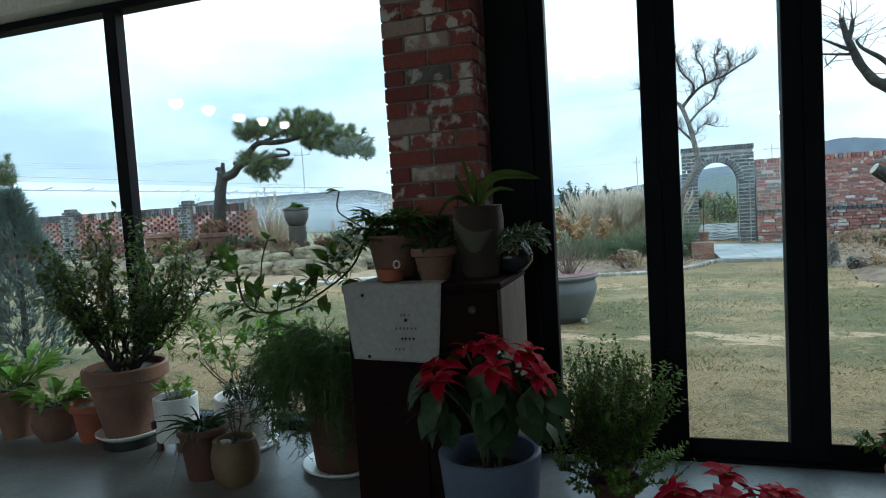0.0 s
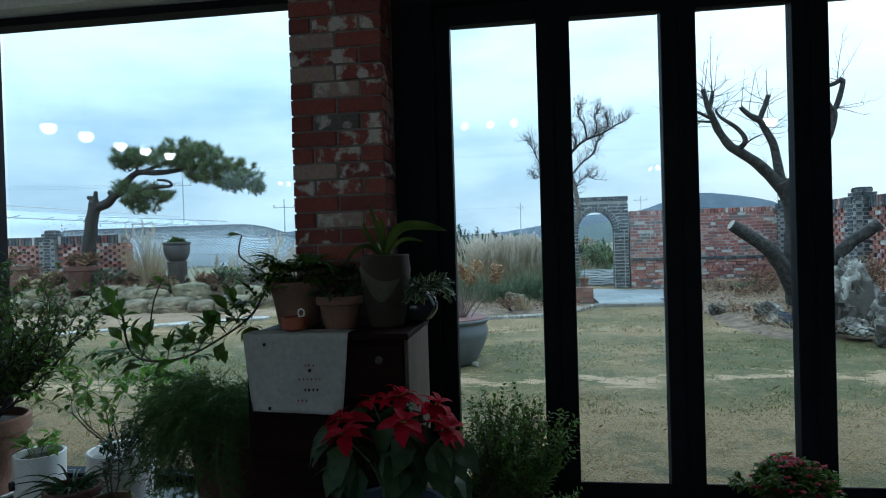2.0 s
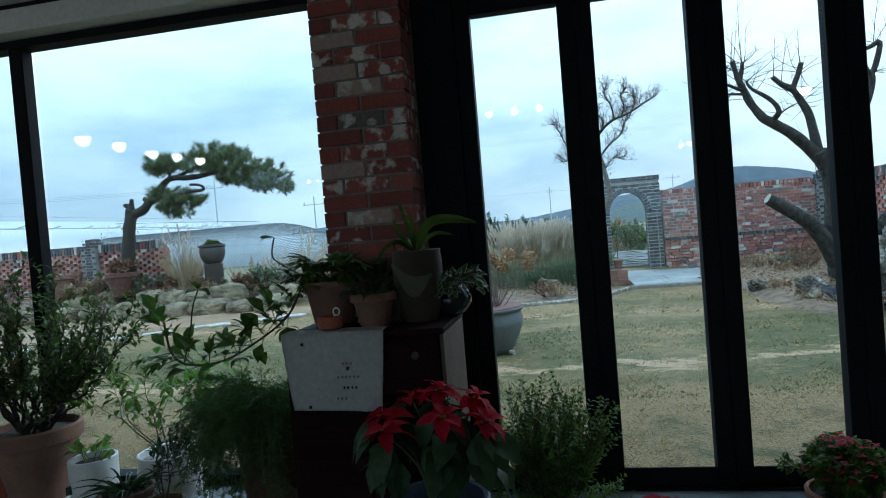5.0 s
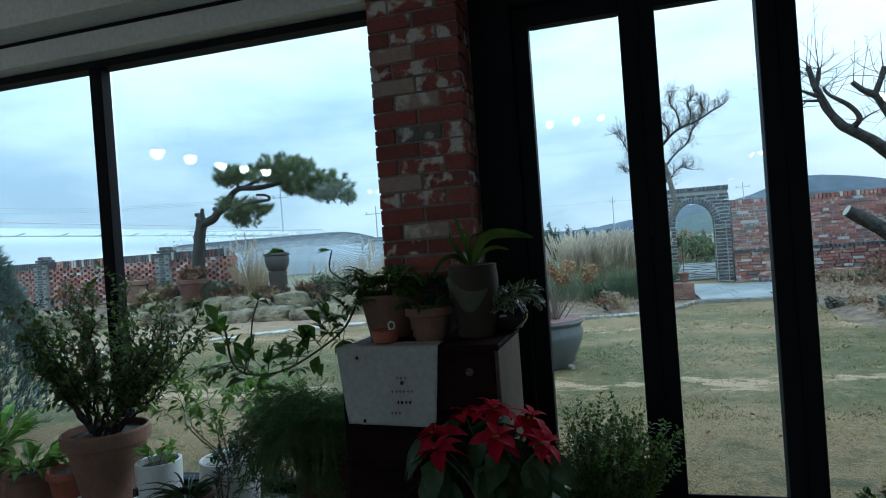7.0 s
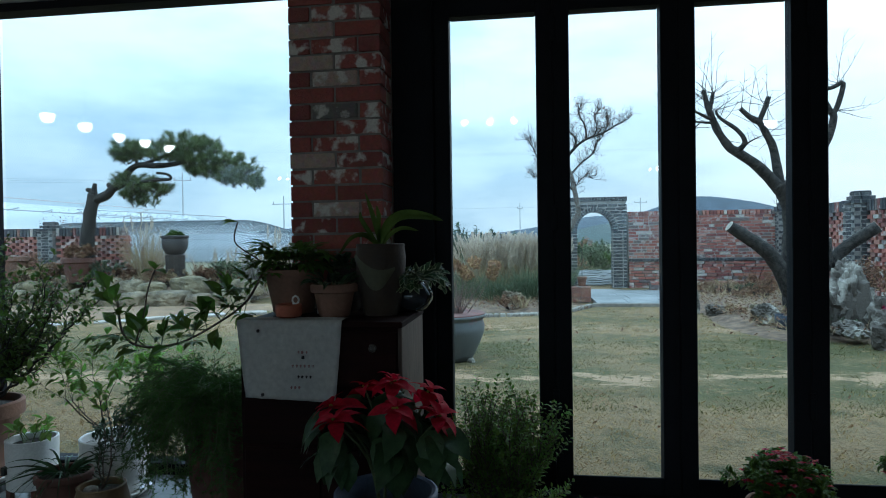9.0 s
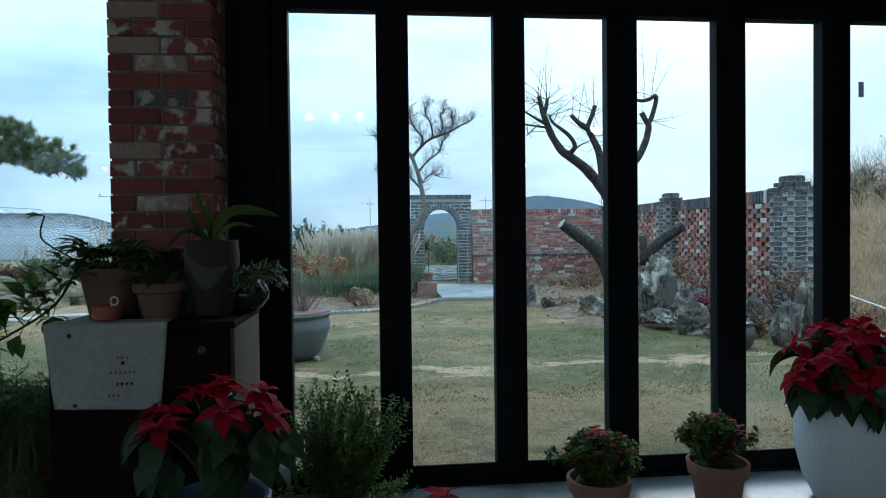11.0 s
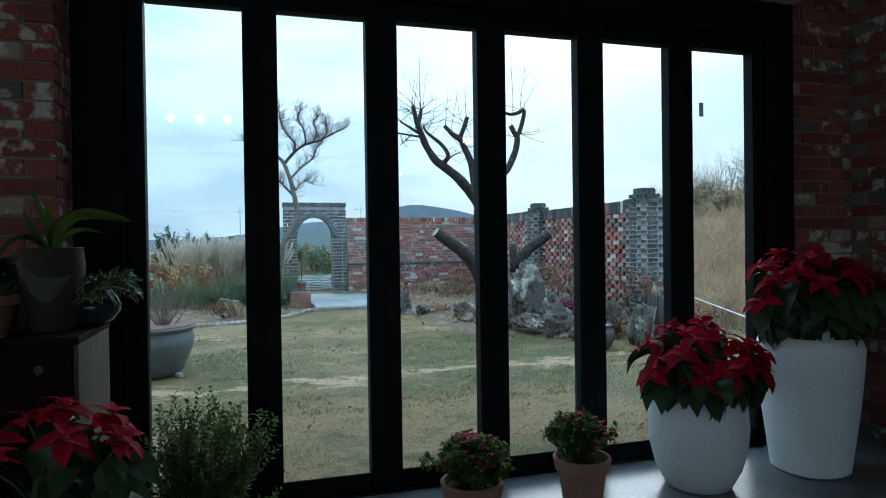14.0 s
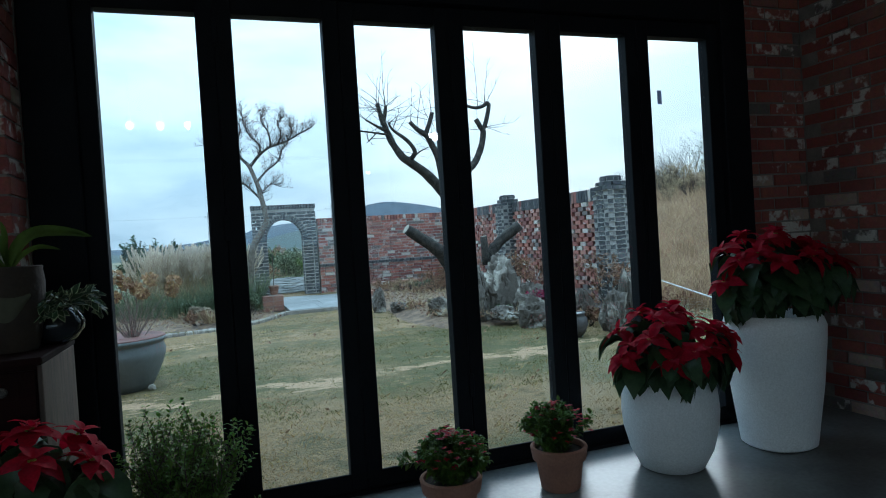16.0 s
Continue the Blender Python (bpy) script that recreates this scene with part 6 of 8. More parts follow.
        for i in range(5):
            p = path[rs.randrange(2, len(path))]
            shoot(T, p, (rs.uniform(-1, 1), rs.uniform(-1, 1), rs.uniform(-0.3, 0.8)), rs.uniform(0.12, 0.3), 0.004, rs, 0.25, 0.0, 4)
    for x, z, ln in ((4.42, 3.02, 0.85), (4.53, 3.04, 0.75), (4.58, 2.9, 0.3), (2.84, 2.98, 0.5), (2.93, 2.98, 0.75), (2.80, 2.95, 0.45), (3.36, 2.8, 0.5), (3.45, 2.7, 0.55), (3.68, 2.92, 0.4)):
        shoot(T, P(x, z, 0.1 if x > 3 else -0.14), (rs.uniform(-0.18, 0.18), rs.uniform(-0.1, 0.1), 1), ln, 0.0065, rs, 0.06, 0.03, 7, 0.7)
    for _ in range(12):
        shoot(T, P(rs.uniform(3.7, 4.0), rs.uniform(1.4, 1.8), -0.1), (rs.uniform(-0.5, 0.9), rs.uniform(-0.4, 0.2), 0.9), rs.uniform(0.3, 0.6), 0.005, rs)
    tagged(part("twig_mass", T.mesh("twig_mass"), TWIG, t), "", "", "", "stuff")


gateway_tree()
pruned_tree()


def pine_tree():
    bx, by = -8.08, 9.0
    z0 = 0.38
    t = thing("pine_tree", "old leaning garden pine with flat green needle pads", "tree", (bx, by, z0))
    def P(x, z, dy=0.0):
        return Vector((x - bx, dy, z - z0))
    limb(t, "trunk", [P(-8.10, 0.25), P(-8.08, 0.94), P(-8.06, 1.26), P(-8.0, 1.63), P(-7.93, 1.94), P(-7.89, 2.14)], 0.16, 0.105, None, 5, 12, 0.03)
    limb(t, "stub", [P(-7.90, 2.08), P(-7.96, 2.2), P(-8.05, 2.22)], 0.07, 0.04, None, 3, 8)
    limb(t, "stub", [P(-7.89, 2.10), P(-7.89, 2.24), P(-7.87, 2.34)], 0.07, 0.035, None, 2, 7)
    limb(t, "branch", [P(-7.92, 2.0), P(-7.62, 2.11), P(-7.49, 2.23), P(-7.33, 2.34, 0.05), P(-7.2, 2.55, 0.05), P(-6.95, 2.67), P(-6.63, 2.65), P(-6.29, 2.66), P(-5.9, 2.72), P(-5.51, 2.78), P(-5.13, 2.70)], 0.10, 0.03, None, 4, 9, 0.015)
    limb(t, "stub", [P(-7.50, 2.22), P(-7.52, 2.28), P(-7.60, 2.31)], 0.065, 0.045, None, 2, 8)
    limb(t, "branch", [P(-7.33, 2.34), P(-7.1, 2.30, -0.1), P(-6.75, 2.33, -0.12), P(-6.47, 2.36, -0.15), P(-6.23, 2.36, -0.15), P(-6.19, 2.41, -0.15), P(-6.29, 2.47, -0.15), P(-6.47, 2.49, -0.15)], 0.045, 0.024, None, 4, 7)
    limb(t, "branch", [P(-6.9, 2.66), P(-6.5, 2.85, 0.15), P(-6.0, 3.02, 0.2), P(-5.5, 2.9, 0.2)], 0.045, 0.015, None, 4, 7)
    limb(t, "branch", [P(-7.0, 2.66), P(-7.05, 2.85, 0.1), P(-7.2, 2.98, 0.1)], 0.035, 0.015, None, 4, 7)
    rs = random.Random(17)
    pads = [(-7.20, 3.00, 0.28, 0.17), (-6.90, 2.96, 0.30, 0.18), (-6.45, 3.00, 0.34, 0.20), (-6.0, 3.08, 0.40, 0.22), (-5.61, 2.98, 0.38, 0.22), (-5.29, 2.81, 0.38, 0.24), (-4.97, 2.62, 0.36, 0.24), (-4.72, 2.43, 0.28, 0.20), (-6.23, 2.84, 0.40, 0.14), (-5.84, 2.76, 0.34, 0.14), (-5.42, 2.52, 0.26, 0.12), (-5.05, 2.36, 0.28, 0.11), (-7.22, 2.84, 0.20, 0.09), (-7.18, 2.38, 0.30, 0.17), (-6.87, 2.32, 0.36, 0.18), (-6.56, 2.20, 0.28, 0.10), (-6.88, 2.03, 0.28, 0.16), (-7.10, 2.14, 0.22, 0.12), (-4.60, 2.30, 0.18, 0.12), (-5.78, 2.54, 0.16, 0.06)]
    L, S = Soup(), Soup()
    for x, z, rx, rz in pads:
        c = P(x, z)
        for _ in range(int(46 * rx / 0.35)):
            a, u = rs.uniform(0, 6.28), rs.uniform(0, 1) ** 0.5
            h = rs.uniform(-1, 1)
            q = c + Vector((math.cos(a) * u * rx, math.sin(a) * u * rx, h * rz * (1 - 0.45 * u)))
            S.twig(q, q + Vector((rs.uniform(-0.1, 0.1) - math.cos(a) * 0.08, rs.uniform(-0.1, 0.1), -0.09)), 0.006, 0.009)
            axis = Vector((math.cos(a) * 0.7 * u + rs.uniform(-0.4, 0.4), math.sin(a) * 0.7 * u, 0.8)).normalized()
            for _ in range(66):
                w = axis * rs.uniform(0.1, 1.2) + Vector((rs.gauss(0, 0.8), rs.gauss(0, 0.8), rs.gauss(0, 0.7)))
                L.blade(q + axis * rs.uniform(-0.05, 0.04), w, rs.uniform(0.08, 0.15), 0.0062, (0, 0, -0.02), 1)
    part("shoot_mass", S.mesh("shoot_mass"), TWIG, t)
    tagged(part("needle_mass", L.mesh("needle_mass"), PINE, t, "dense green pine needles"), "", "", "", "stuff")
    return t


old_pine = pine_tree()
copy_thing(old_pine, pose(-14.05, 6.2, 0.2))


def conifer(at, h, r, label, seed):
    t = thing("conifer", label, "tree", at)
    limb(t, "trunk", [(0, 0, -0.05), (0.02, 0, h * 0.5), (0, 0, h * 0.9)], 0.035, 0.008)
    rs = random.Random(seed)
    L = Soup()
    for i in range(1700):
        f = rs.random() ** 0.8
        a = rs.uniform(0, 6.28)
        rr = r * (1 - f) ** 0.7 * rs.uniform(0.35, 1.05)
        p = Vector((math.cos(a) * rr, math.sin(a) * rr, 0.08 + f * h * 0.95))
        out = Vector((math.cos(a), math.sin(a), rs.uniform(0.5, 1.3)))
        for _ in range(9):
            w = out + Vector((rs.uniform(-0.8, 0.8), rs.uniform(-0.8, 0.8), rs.uniform(-0.5, 0.8)))
            L.blade(p, w, rs.uniform(0.05, 0.12), 0.010, (0, 0, 0.05), 1)
    tagged(part("foliage", L.mesh("foliage"), CONIFER, t), "", "", "", "stuff")


conifer((-4.35, 1.42, ground_z(0, 1.4)), 1.50, 0.52, "blue-green dwarf conifer outside the picture window", 2)


# grasses
def grass_clump(at, n, h, r, mat, label, seed, lean=0.35, width=0.008, plumes=0, name="grass_clump", spread=(0, 0)):
    t = thing(name, label, "ornamental grass", at, group="ornamental grasses")
    rs = random.Random(seed)
    L, F, C = Soup(), Soup(), Soup()
    for i in range(n):
        a, u = rs.uniform(0, 6.28), rs.random() ** 0.6
        p = Vector((math.cos(a) * r * u + rs.uniform(-1, 1) * spread[0], math.sin(a) * r * u * 0.7 + rs.uniform(-1, 1) * spread[1], 0))
        d = Vector((math.cos(a) * lean * u + rs.uniform(-0.15, 0.15), math.sin(a) * lean * u, 1))
        L.blade(p, d, h * rs.uniform(0.55, 1.05), width, (math.cos(a) * 0.28 * rs.random(), math.sin(a) * 0.28 * rs.random(), -0.15 * rs.random()), 4)
    for i in range(plumes):
        a, u = rs.uniform(0, 6.28), rs.random() ** 0.6
        p = Vector((math.cos(a) * r * u + rs.uniform(-1, 1) * spread[0], math.sin(a) * r * u * 0.7 + rs.uniform(-1, 1) * spread[1], 0))
        d = Vector((math.cos(a) * lean * 0.8 * u + rs.uniform(-0.08, 0.22), math.sin(a) * lean * 0.5 * u, 1)).normalized()
        ln = h * rs.uniform(0.8, 1.28)
        q = p + d * ln
        C.twig(p, q, 0.0035, 0.002)
        for _ in range(46):
            f = rs.random()
            c = q - d * 0.26 * f
            w = d * 1.5 + Vector((rs.uniform(-0.5, 0.75), rs.uniform(-0.5, 0.5), rs.uniform(-0.3, 0.3)))
            F.blade(c, w, rs.uniform(0.08, 0.14) * (0.5 + f * 0.7), 0.013, (0.1, 0, -0.1), 1)
    tagged(part("blade_mass", L.mesh("blade_mass"), mat, t), "", "", "", "stuff")
    if plumes:
        tagged(part("stalk_mass", C.mesh("stalk_mass"), STRAW, t), "", "", "", "stuff")
        tagged(part("plume_mass", F.mesh("plume_mass"), PLUME, t, "pale feathery plumes"), "", "", "", "stuff")


g = ground_z(0, 9.2) + 0.07
grass_clump((-0.05, 9.3, g), 700, 0.88, 0.35, STRAW, "tall dry plume grass with pale feathery heads", 1, 0.5, 0.008, 400, spread=(0.35, 0.2))
grass_clump((0.55, 9.2, g), 420, 0.86, 0.25, STRAW, "tall dry plume grass with pale feathery heads", 2, 0.4, 0.008, 260, spread=(0.2, 0.2))
grass_clump((0.62, 8.2, g - 0.02), 420, 0.68, 0.2, GREY_GREEN, "clump of upright grey-green grass", 3, 0.4, 0.009, spread=(0.1, 0.1))
grass_clump((0.05, 8.0, g - 0.02), 320, 0.55, 0.25, GREY_GREEN, "clump of upright grey-green grass", 4, 0.5, 0.009, spread=(0.2, 0.1))
grass_clump((-0.65, 8.3, g - 0.02), 320, 0.60, 0.25, GREY_GREEN, "clump of upright grey-green grass", 5, 0.5, 0.009, spread=(0.2, 0.1))
grass_clump((1.12, 8.5, g - 0.02), 260, 0.75, 0.14, GREY_GREEN, "clump of upright grey-green grass", 6, 0.3, 0.009)
grass_clump((0.45, 7.1, g - 0.05), 120, 0.24, 0.1, STRAW, "low tuft of dry grass by the edging", 7, 0.7, 0.008)
grass_clump((-7.0, 9.3, 0.42), 380, 1.05, 0.22, STRAW, "tall dry grass clump behind the boulders", 8, 0.35, 0.010, 14)
grass_clump((-4.35, 9.6, 0.25), 420, 0.95, 0.25, STRAW, "tall dry grass clump behind the boulders", 9, 0.35, 0.010, 20, spread=(0.35, 0.1))
grass_clump((-3.4, 9.8, 0.15), 260, 0.9, 0.25, STRAW, "tall dry grass clump behind the boulders", 10, 0.35, 0.010, 12, spread=(0.3, 0.1))
rock((0.30, 7.75, g - 0.06), (0.55, 0.4, 0.24), MOSSY, "flat mossy stone in the flower bed", 4, 10)


def dry_shrub(at, h, r, label, seed, leaf_mat=None, n=16, leaves=5, size=0.035, up=0.1):
    t = thing("dry_shrub", label, "shrub", at, group="dry shrubs")
    rs = random.Random(seed)
    S, L = Soup(), Soup()
    for i in range(n):
        a = rs.uniform(0, 6.28)
        d = Vector((math.cos(a) * r / h, math.sin(a) * r / h, 1))
        grow(S, L, (math.cos(a) * 0.04, math.sin(a) * 0.04, -0.03), d, h * rs.uniform(0.34, 0.52), 0.008, 2, size, size * 0.55, 0.3, up, 2, 1, leaves, 0.7, 3, rs)
    part("branchwork", S.mesh("branchwork"), TWIG, t)
    if leaf_mat:
        tagged(part("foliage", L.mesh("foliage"), leaf_mat, t), "", "", "", "stuff")


e = 0.16
dry_shrub((4.75, 5.1, e), 0.85, 0.5, "bare twiggy shrub with a few russet leaves", 1, DEAD_LEAF, 18, 4)
dry_shrub((5.15, 4.2, e - 0.05), 0.8, 0.5, "bare twiggy shrub with a few russet leaves", 2, DEAD_LEAF, 18, 4)
dry_shrub((4.95, 6.6, e), 0.75, 0.5, "bare twiggy shrub with a few russet leaves", 3, DEAD_LEAF, 16, 4)
dry_shrub((5.2, 3.4, -0.05), 0.6, 0.45, "bare twiggy shrub with a few russet leaves", 4, DEAD_LEAF, 14, 4)
dry_shrub((4.5, 7.6, e), 0.38, 0.45, "low grey twiggy shrub under the wall", 5, STRAW, 26, 2, 0.02)
dry_shrub((3.75, 8.6, e), 0.34, 0.5, "low grey twiggy shrub under the wall", 6, STRAW, 26, 2, 0.02)
dry_shrub((4.6, 9.3, e), 0.45, 0.5, "low brown twiggy shrub under the wall", 7, DEAD_LEAF, 20, 3)
dry_shrub((4.35, 4.3, e - 0.04), 0.40, 0.3, "low shrub with magenta flowers among the rocks", 8, MAGENTA, 14, 3)
dry_shrub((4.62, 3.95, -0.03), 0.30, 0.3, "low dark red twiggy plant behind the rocks", 9, DEAD_LEAF, 16, 4)
dry_shrub((-9.6, 9.0, 0.4), 0.8, 0.6, "bare twiggy shrub with a few russet leaves", 10, DEAD_LEAF, 16, 3)
dry_shrub((-8.9, 8.9, 0.4), 0.5, 0.5, "low dry shrub behind the boulders", 11, DEAD_LEAF, 20, 4)
dry_shrub((-7.6, 8.9, 0.4), 0.55, 0.5, "low dry shrub behind the boulders", 12, GREY_GREEN, 20, 4)
dry_shrub((-6.4, 8.9, 0.35), 0.45, 0.5, "low dry shrub behind the boulders", 13, DEAD_LEAF, 20, 4)
dry_shrub((-11.5, 9.0, 0.4), 0.7, 0.6, "bare twiggy shrub with a few russet leaves", 14, DEAD_LEAF, 18, 4)
dry_shrub((-8.7, 9.9, 0.3), 2.0, 0.9, "tall sparse shrub by the brick wall", 15, DEAD_LEAF, 12, 1, 0.05)
dry_shrub((-7.3, 9.9, 0.3), 1.8, 1.0, "tall bare shrub beside the pine", 16, STRAW, 14, 1, 0.04)
dry_shrub((-1.15, 13.0, 0.1), 1.35, 0.4, "dark upright evergreen shrub beyond the bed", 17, LEAF_DARK, 14, 8, 0.08, 0.3)
dry_shrub((-0.3, 12.2, 0.1), 1.5, 0.5, "rounded dark shrub behind the plume grass", 18, LEAF_DARK, 22, 9, 0.08)
grass_clump((2.3, 14.6, 0.1), 260, 0.42, 0.5, GREY_GREEN, "rough grey-green weeds beyond the gateway", 31, 0.9, 0.012)
grass_clump((1.75, 16.0, 0.1), 260, 0.40, 0.6, STRAW, "rough dry weeds beyond the gateway", 32, 0.9, 0.012)
grass_clump((2.6, 17.5, 0.1), 300, 0.75, 0.5, GREY_GREEN, "rough grey-green weeds beyond the gateway", 33, 0.6, 0.014)
dry_shrub((1.95, 18.5, 0.1), 1.05, 0.25, "slim dark evergreen beyond the gateway", 20, LEAF_DARK, 14, 8, 0.06, 0.35)
for _k, (_x, _y, _h) in enumerate(((2.35, 16.2, 0.9), (2.75, 17.0, 0.75), (1.75, 15.2, 0.6), (2.9, 19.0, 1.0), (2.2, 24.0, 1.2), (2.7, 26.0, 1.3), (3.2, 23.0, 1.2), (1.9, 30.0, 1.4))):
    dry_shrub((_x, _y, 0.1), _h, _h * 0.5, "dull grey-green shrub beyond the gateway", 400 + _k, (GREY_GREEN, LEAF_BUSH, DEAD_LEAF)[_k % 3], 16, 5, 0.06)
dry_shrub((2.55, 21.0, 0.1), 1.0, 0.7, "dull grey-green shrub beyond the gateway", 21, GREY_GREEN, 14, 4, 0.06)

# low dry planting that fills the beds
_rs = random.Random(88)
for _ in range(22):
    x, y = _rs.uniform(3.2, 5.3), _rs.uniform(4.8, 10.0)
    dry_shrub((x, y, 0.12 + ground_z(x, y)), _rs.uniform(0.12, 0.28), 0.35, "low dry bedding plant with withered leaves", _rs.randrange(9999), _rs.choice((DEAD_LEAF, DEAD_LEAF, GREY_GREEN)), 16, 3, 0.02)
for _ in range(12):
    x, y = _rs.uniform(-9.8, -4.6), _rs.uniform(8.5, 9.2)
    dry_shrub((x, y, 0.32 + ground_z(x, y)), _rs.uniform(0.25, 0.55), 0.4, "low dry bedding plant with withered leaves", _rs.randrange(9999), _rs.choice((DEAD_LEAF, STRAW, GREY_GREEN)), 12, 4, 0.05)
for _ in range(9):
    x, y = _rs.uniform(-2.2, 1.0), _rs.uniform(7.0, 8.4)
    dry_shrub((x, y, 0.06 + ground_z(x, y)), _rs.uniform(0.25, 0.45), 0.35, "low dry bedding plant with withered leaves", _rs.randrange(9999), _rs.choice((DEAD_LEAF, GREY_GREEN)), 12, 4, 0.035)
for x, y, n in ((-5.6, 9.5, 11), (-5.0, 9.2, 12), (-3.9, 9.0, 13), (-2.8, 9.5, 14), (-2.0, 9.3, 15), (-1.3, 9.2, 16)):
    grass_clump((x, y, ground_z(x, y) + 0.1), 260, 0.75, 0.25, STRAW if n % 2 else GREY_GREEN, "tall dry grass clump behind the boulders", n, 0.4, 0.011, 10, spread=(0.2, 0.1))

# dead leaves, stalks and scraps lying on the earth of the beds
def bed_litter():
    rs = random.Random(55)
    L, S = Soup(), Soup()
    for x0, x1, y0, y1, h, n in ((3.0, 5.45, 4.4, 10.2, 0.15, 4200), (-3.0, 1.4, 6.7, 9.7, 0.09, 2200), (-10.5, -4.5, 8.3, 9.4, 0.42, 1800)):
        for _ in range(n):
            x, y = rs.uniform(x0, x1), rs.uniform(y0, y1)
            z = ground_z(x, y) + h * rs.uniform(0.85, 1.05) + rs.uniform(0.0, 0.03)
            if rs.random() < 0.5:
                L.leaf((x, y, z), (rs.uniform(-1, 1), rs.uniform(-1, 1), rs.uniform(-0.1, 0.6)), (rs.uniform(-0.6, 0.6), rs.uniform(-0.6, 0.6), 1), rs.uniform(0.03, 0.06), rs.uniform(0.015, 0.03), 0.4, 0.3)
            else:
                S.blade((x, y, z - 0.02), (rs.uniform(-0.8, 0.8), rs.uniform(-0.8, 0.8), rs.uniform(0.2, 1.0)), rs.uniform(0.06, 0.2), 0.006, (0, 0, -0.2), 2)
    tagged(part("leaf_litter", L.mesh("leaf_litter"), DEAD_LEAF), "dry brown leaf litter lying on the garden beds", "litter", "", "stuff")
    tagged(part("dry_stubble", S.mesh("dry_stubble"), STRAW), "dry pale stalks standing in the garden beds", "litter", "", "stuff")


bed_litter()

# rocks of the east bed
for k, (x, y, sx, sy, sz, m, tn) in enumerate(((2.85, 6.9, 0.30, 0.26, 0.42, ROCK, 10), (3.12, 6.6, 0.5, 0.35, 0.20, ROCK, 40), (3.36, 5.55, 0.40, 0.34, 0.26, ROCK, 0), (3.62, 6.3, 0.5, 0.35, 0.16, MOSSY, 0),
                                              (4.02, 5.0, 0.72, 0.6, 0.62, ROCK, 0), (4.05, 5.05, 0.60, 0.5, 0.86, ROCK, 35), (3.72, 4.95, 0.38, 0.4, 0.72, ROCK, 60), (3.86, 4.6, 0.5, 0.4, 0.20, ROCK, 0), (4.32, 4.8, 0.45, 0.4, 0.45, ROCK, 80),
                                              (4.07, 4.22, 0.50, 0.30, 0.44, ROCK, -15), (4.42, 4.15, 0.42, 0.3, 0.30, ROCK, 20), (4.20, 3.95, 0.34, 0.22, 0.16, ROCK, 0),
                                              (4.66, 3.45, 0.40, 0.35, 0.50, ROCK, -35), (4.88, 3.5, 0.26, 0.25, 0.74, ROCK, 0), (4.55, 3.25, 0.25, 0.2, 0.40, ROCK, 50), (4.85, 4.4, 0.3, 0.3, 0.42, ROCK, 0), (5.0, 3.0, 0.5, 0.3, 0.3, ROCK, 0))):
    rock((x, y, ground_z(x, y) - 0.01 + (0.08 if y > 4.5 and x > 3.3 else 0.0)), (sx, sy, sz), m, "rough grey and white weathered limestone rock", k + 1.3, tn, rough=0.46, facets=4)


def cut_log(pts, r, label):
    t = thing("cut_log", label, "log", pts[0])
    o = Vector(pts[0])
    path = limb(t, "trunk", [Vector(p) - o for p in pts], r, r * 0.92, None, 3, 12, 0.015)
    d = (path[-1] - path[-2]).normalized()
    b = lathe([(r * 0.9, 0), (r * 0.86, 0.004), (0.0001, 0.005)], 16)
    bmesh.ops.transform(b, matrix=Matrix.Translation(path[-1]) @ d.to_track_quat("Z", "Y").to_matrix().to_4x4(), verts=b.verts)
    part("cut_face", b, CUT_WOOD, t, "pale sawn end")


cut_log([(4.0, 5.35, 0.75), (4.2, 5.3, 1.0), (4.46, 5.2, 1.20)], 0.072, "sawn log leaning out of the rocks")
cut_log([(3.98, 5.3, 0.7), (3.96, 5.3, 1.08)], 0.05, "short upright sawn stump among the rocks")

basket = thing("planter_basket", "dark blue woven planter standing by the rocks", "planter", (3.56, 5.32, ground_z(0, 5.3)))
part("body", lathe([(0.13, 0), (0.15, 0.1), (0.155, 0.2), (0.145, 0.2), (0.135, 0.03), (0.0001, 0.03)], 28), material("dark_blue_weave", (0.03, 0.04, 0.06), 0.7, (0.015, 0.02, 0.03), 90, 200, 0.6), basket, "", True)
u2 = thing("garden_urn", "squat dark brown glazed jar by the rocks", "urn", (4.12, 3.42, ground_z(0, 3.4)))
part("body", lathe([(0.10, 0), (0.145, 0.05), (0.175, 0.14), (0.16, 0.21), (0.135, 0.235), (0.15, 0.25), (0.15, 0.262), (0.13, 0.262), (0.12, 0.22), (0.0001, 0.22)], 36), DARK_URN, u2, "", True)
part("gravel", lathe([(0.0001, 0.252), (0.125, 0.25), (0.125, 0.23), (0.0001, 0.23)], 24, 0.1), PEBBLE, u2, "pale gravel")

# boulders of the west bed and the stepping stones
rs = random.Random(12)
x = -9.9
k = 0
while x < -4.4:
    w = rs.uniform(0.38, 0.78)
    y = 7.95 + 0.25 * math.sin(x * 1.3) + rs.uniform(-0.1, 0.1)
    rock((x + w / 2, y, ground_z(x, y)), (w * 0.92, 0.5, rs.uniform(0.2, 0.34)), MOSSY, "large mossy grey boulder in the bed edge", 30 + k * 1.7, rs.uniform(-12, 12), "boulder", "boulder", 0.17, "boulders", 4, 0.9)
    if rs.random() < 0.8:
        rock((x + w * 0.7, y + 0.42, ground_z(x, y) + 0.16), (w * 0.8, 0.45, rs.uniform(0.26, 0.42)), MOSSY, "large mossy grey boulder in the bed edge", 60 + k * 1.3, rs.uniform(-12, 12), "boulder", "boulder", 0.17, "boulders", 4, 0.9)
    x += w
    k += 1
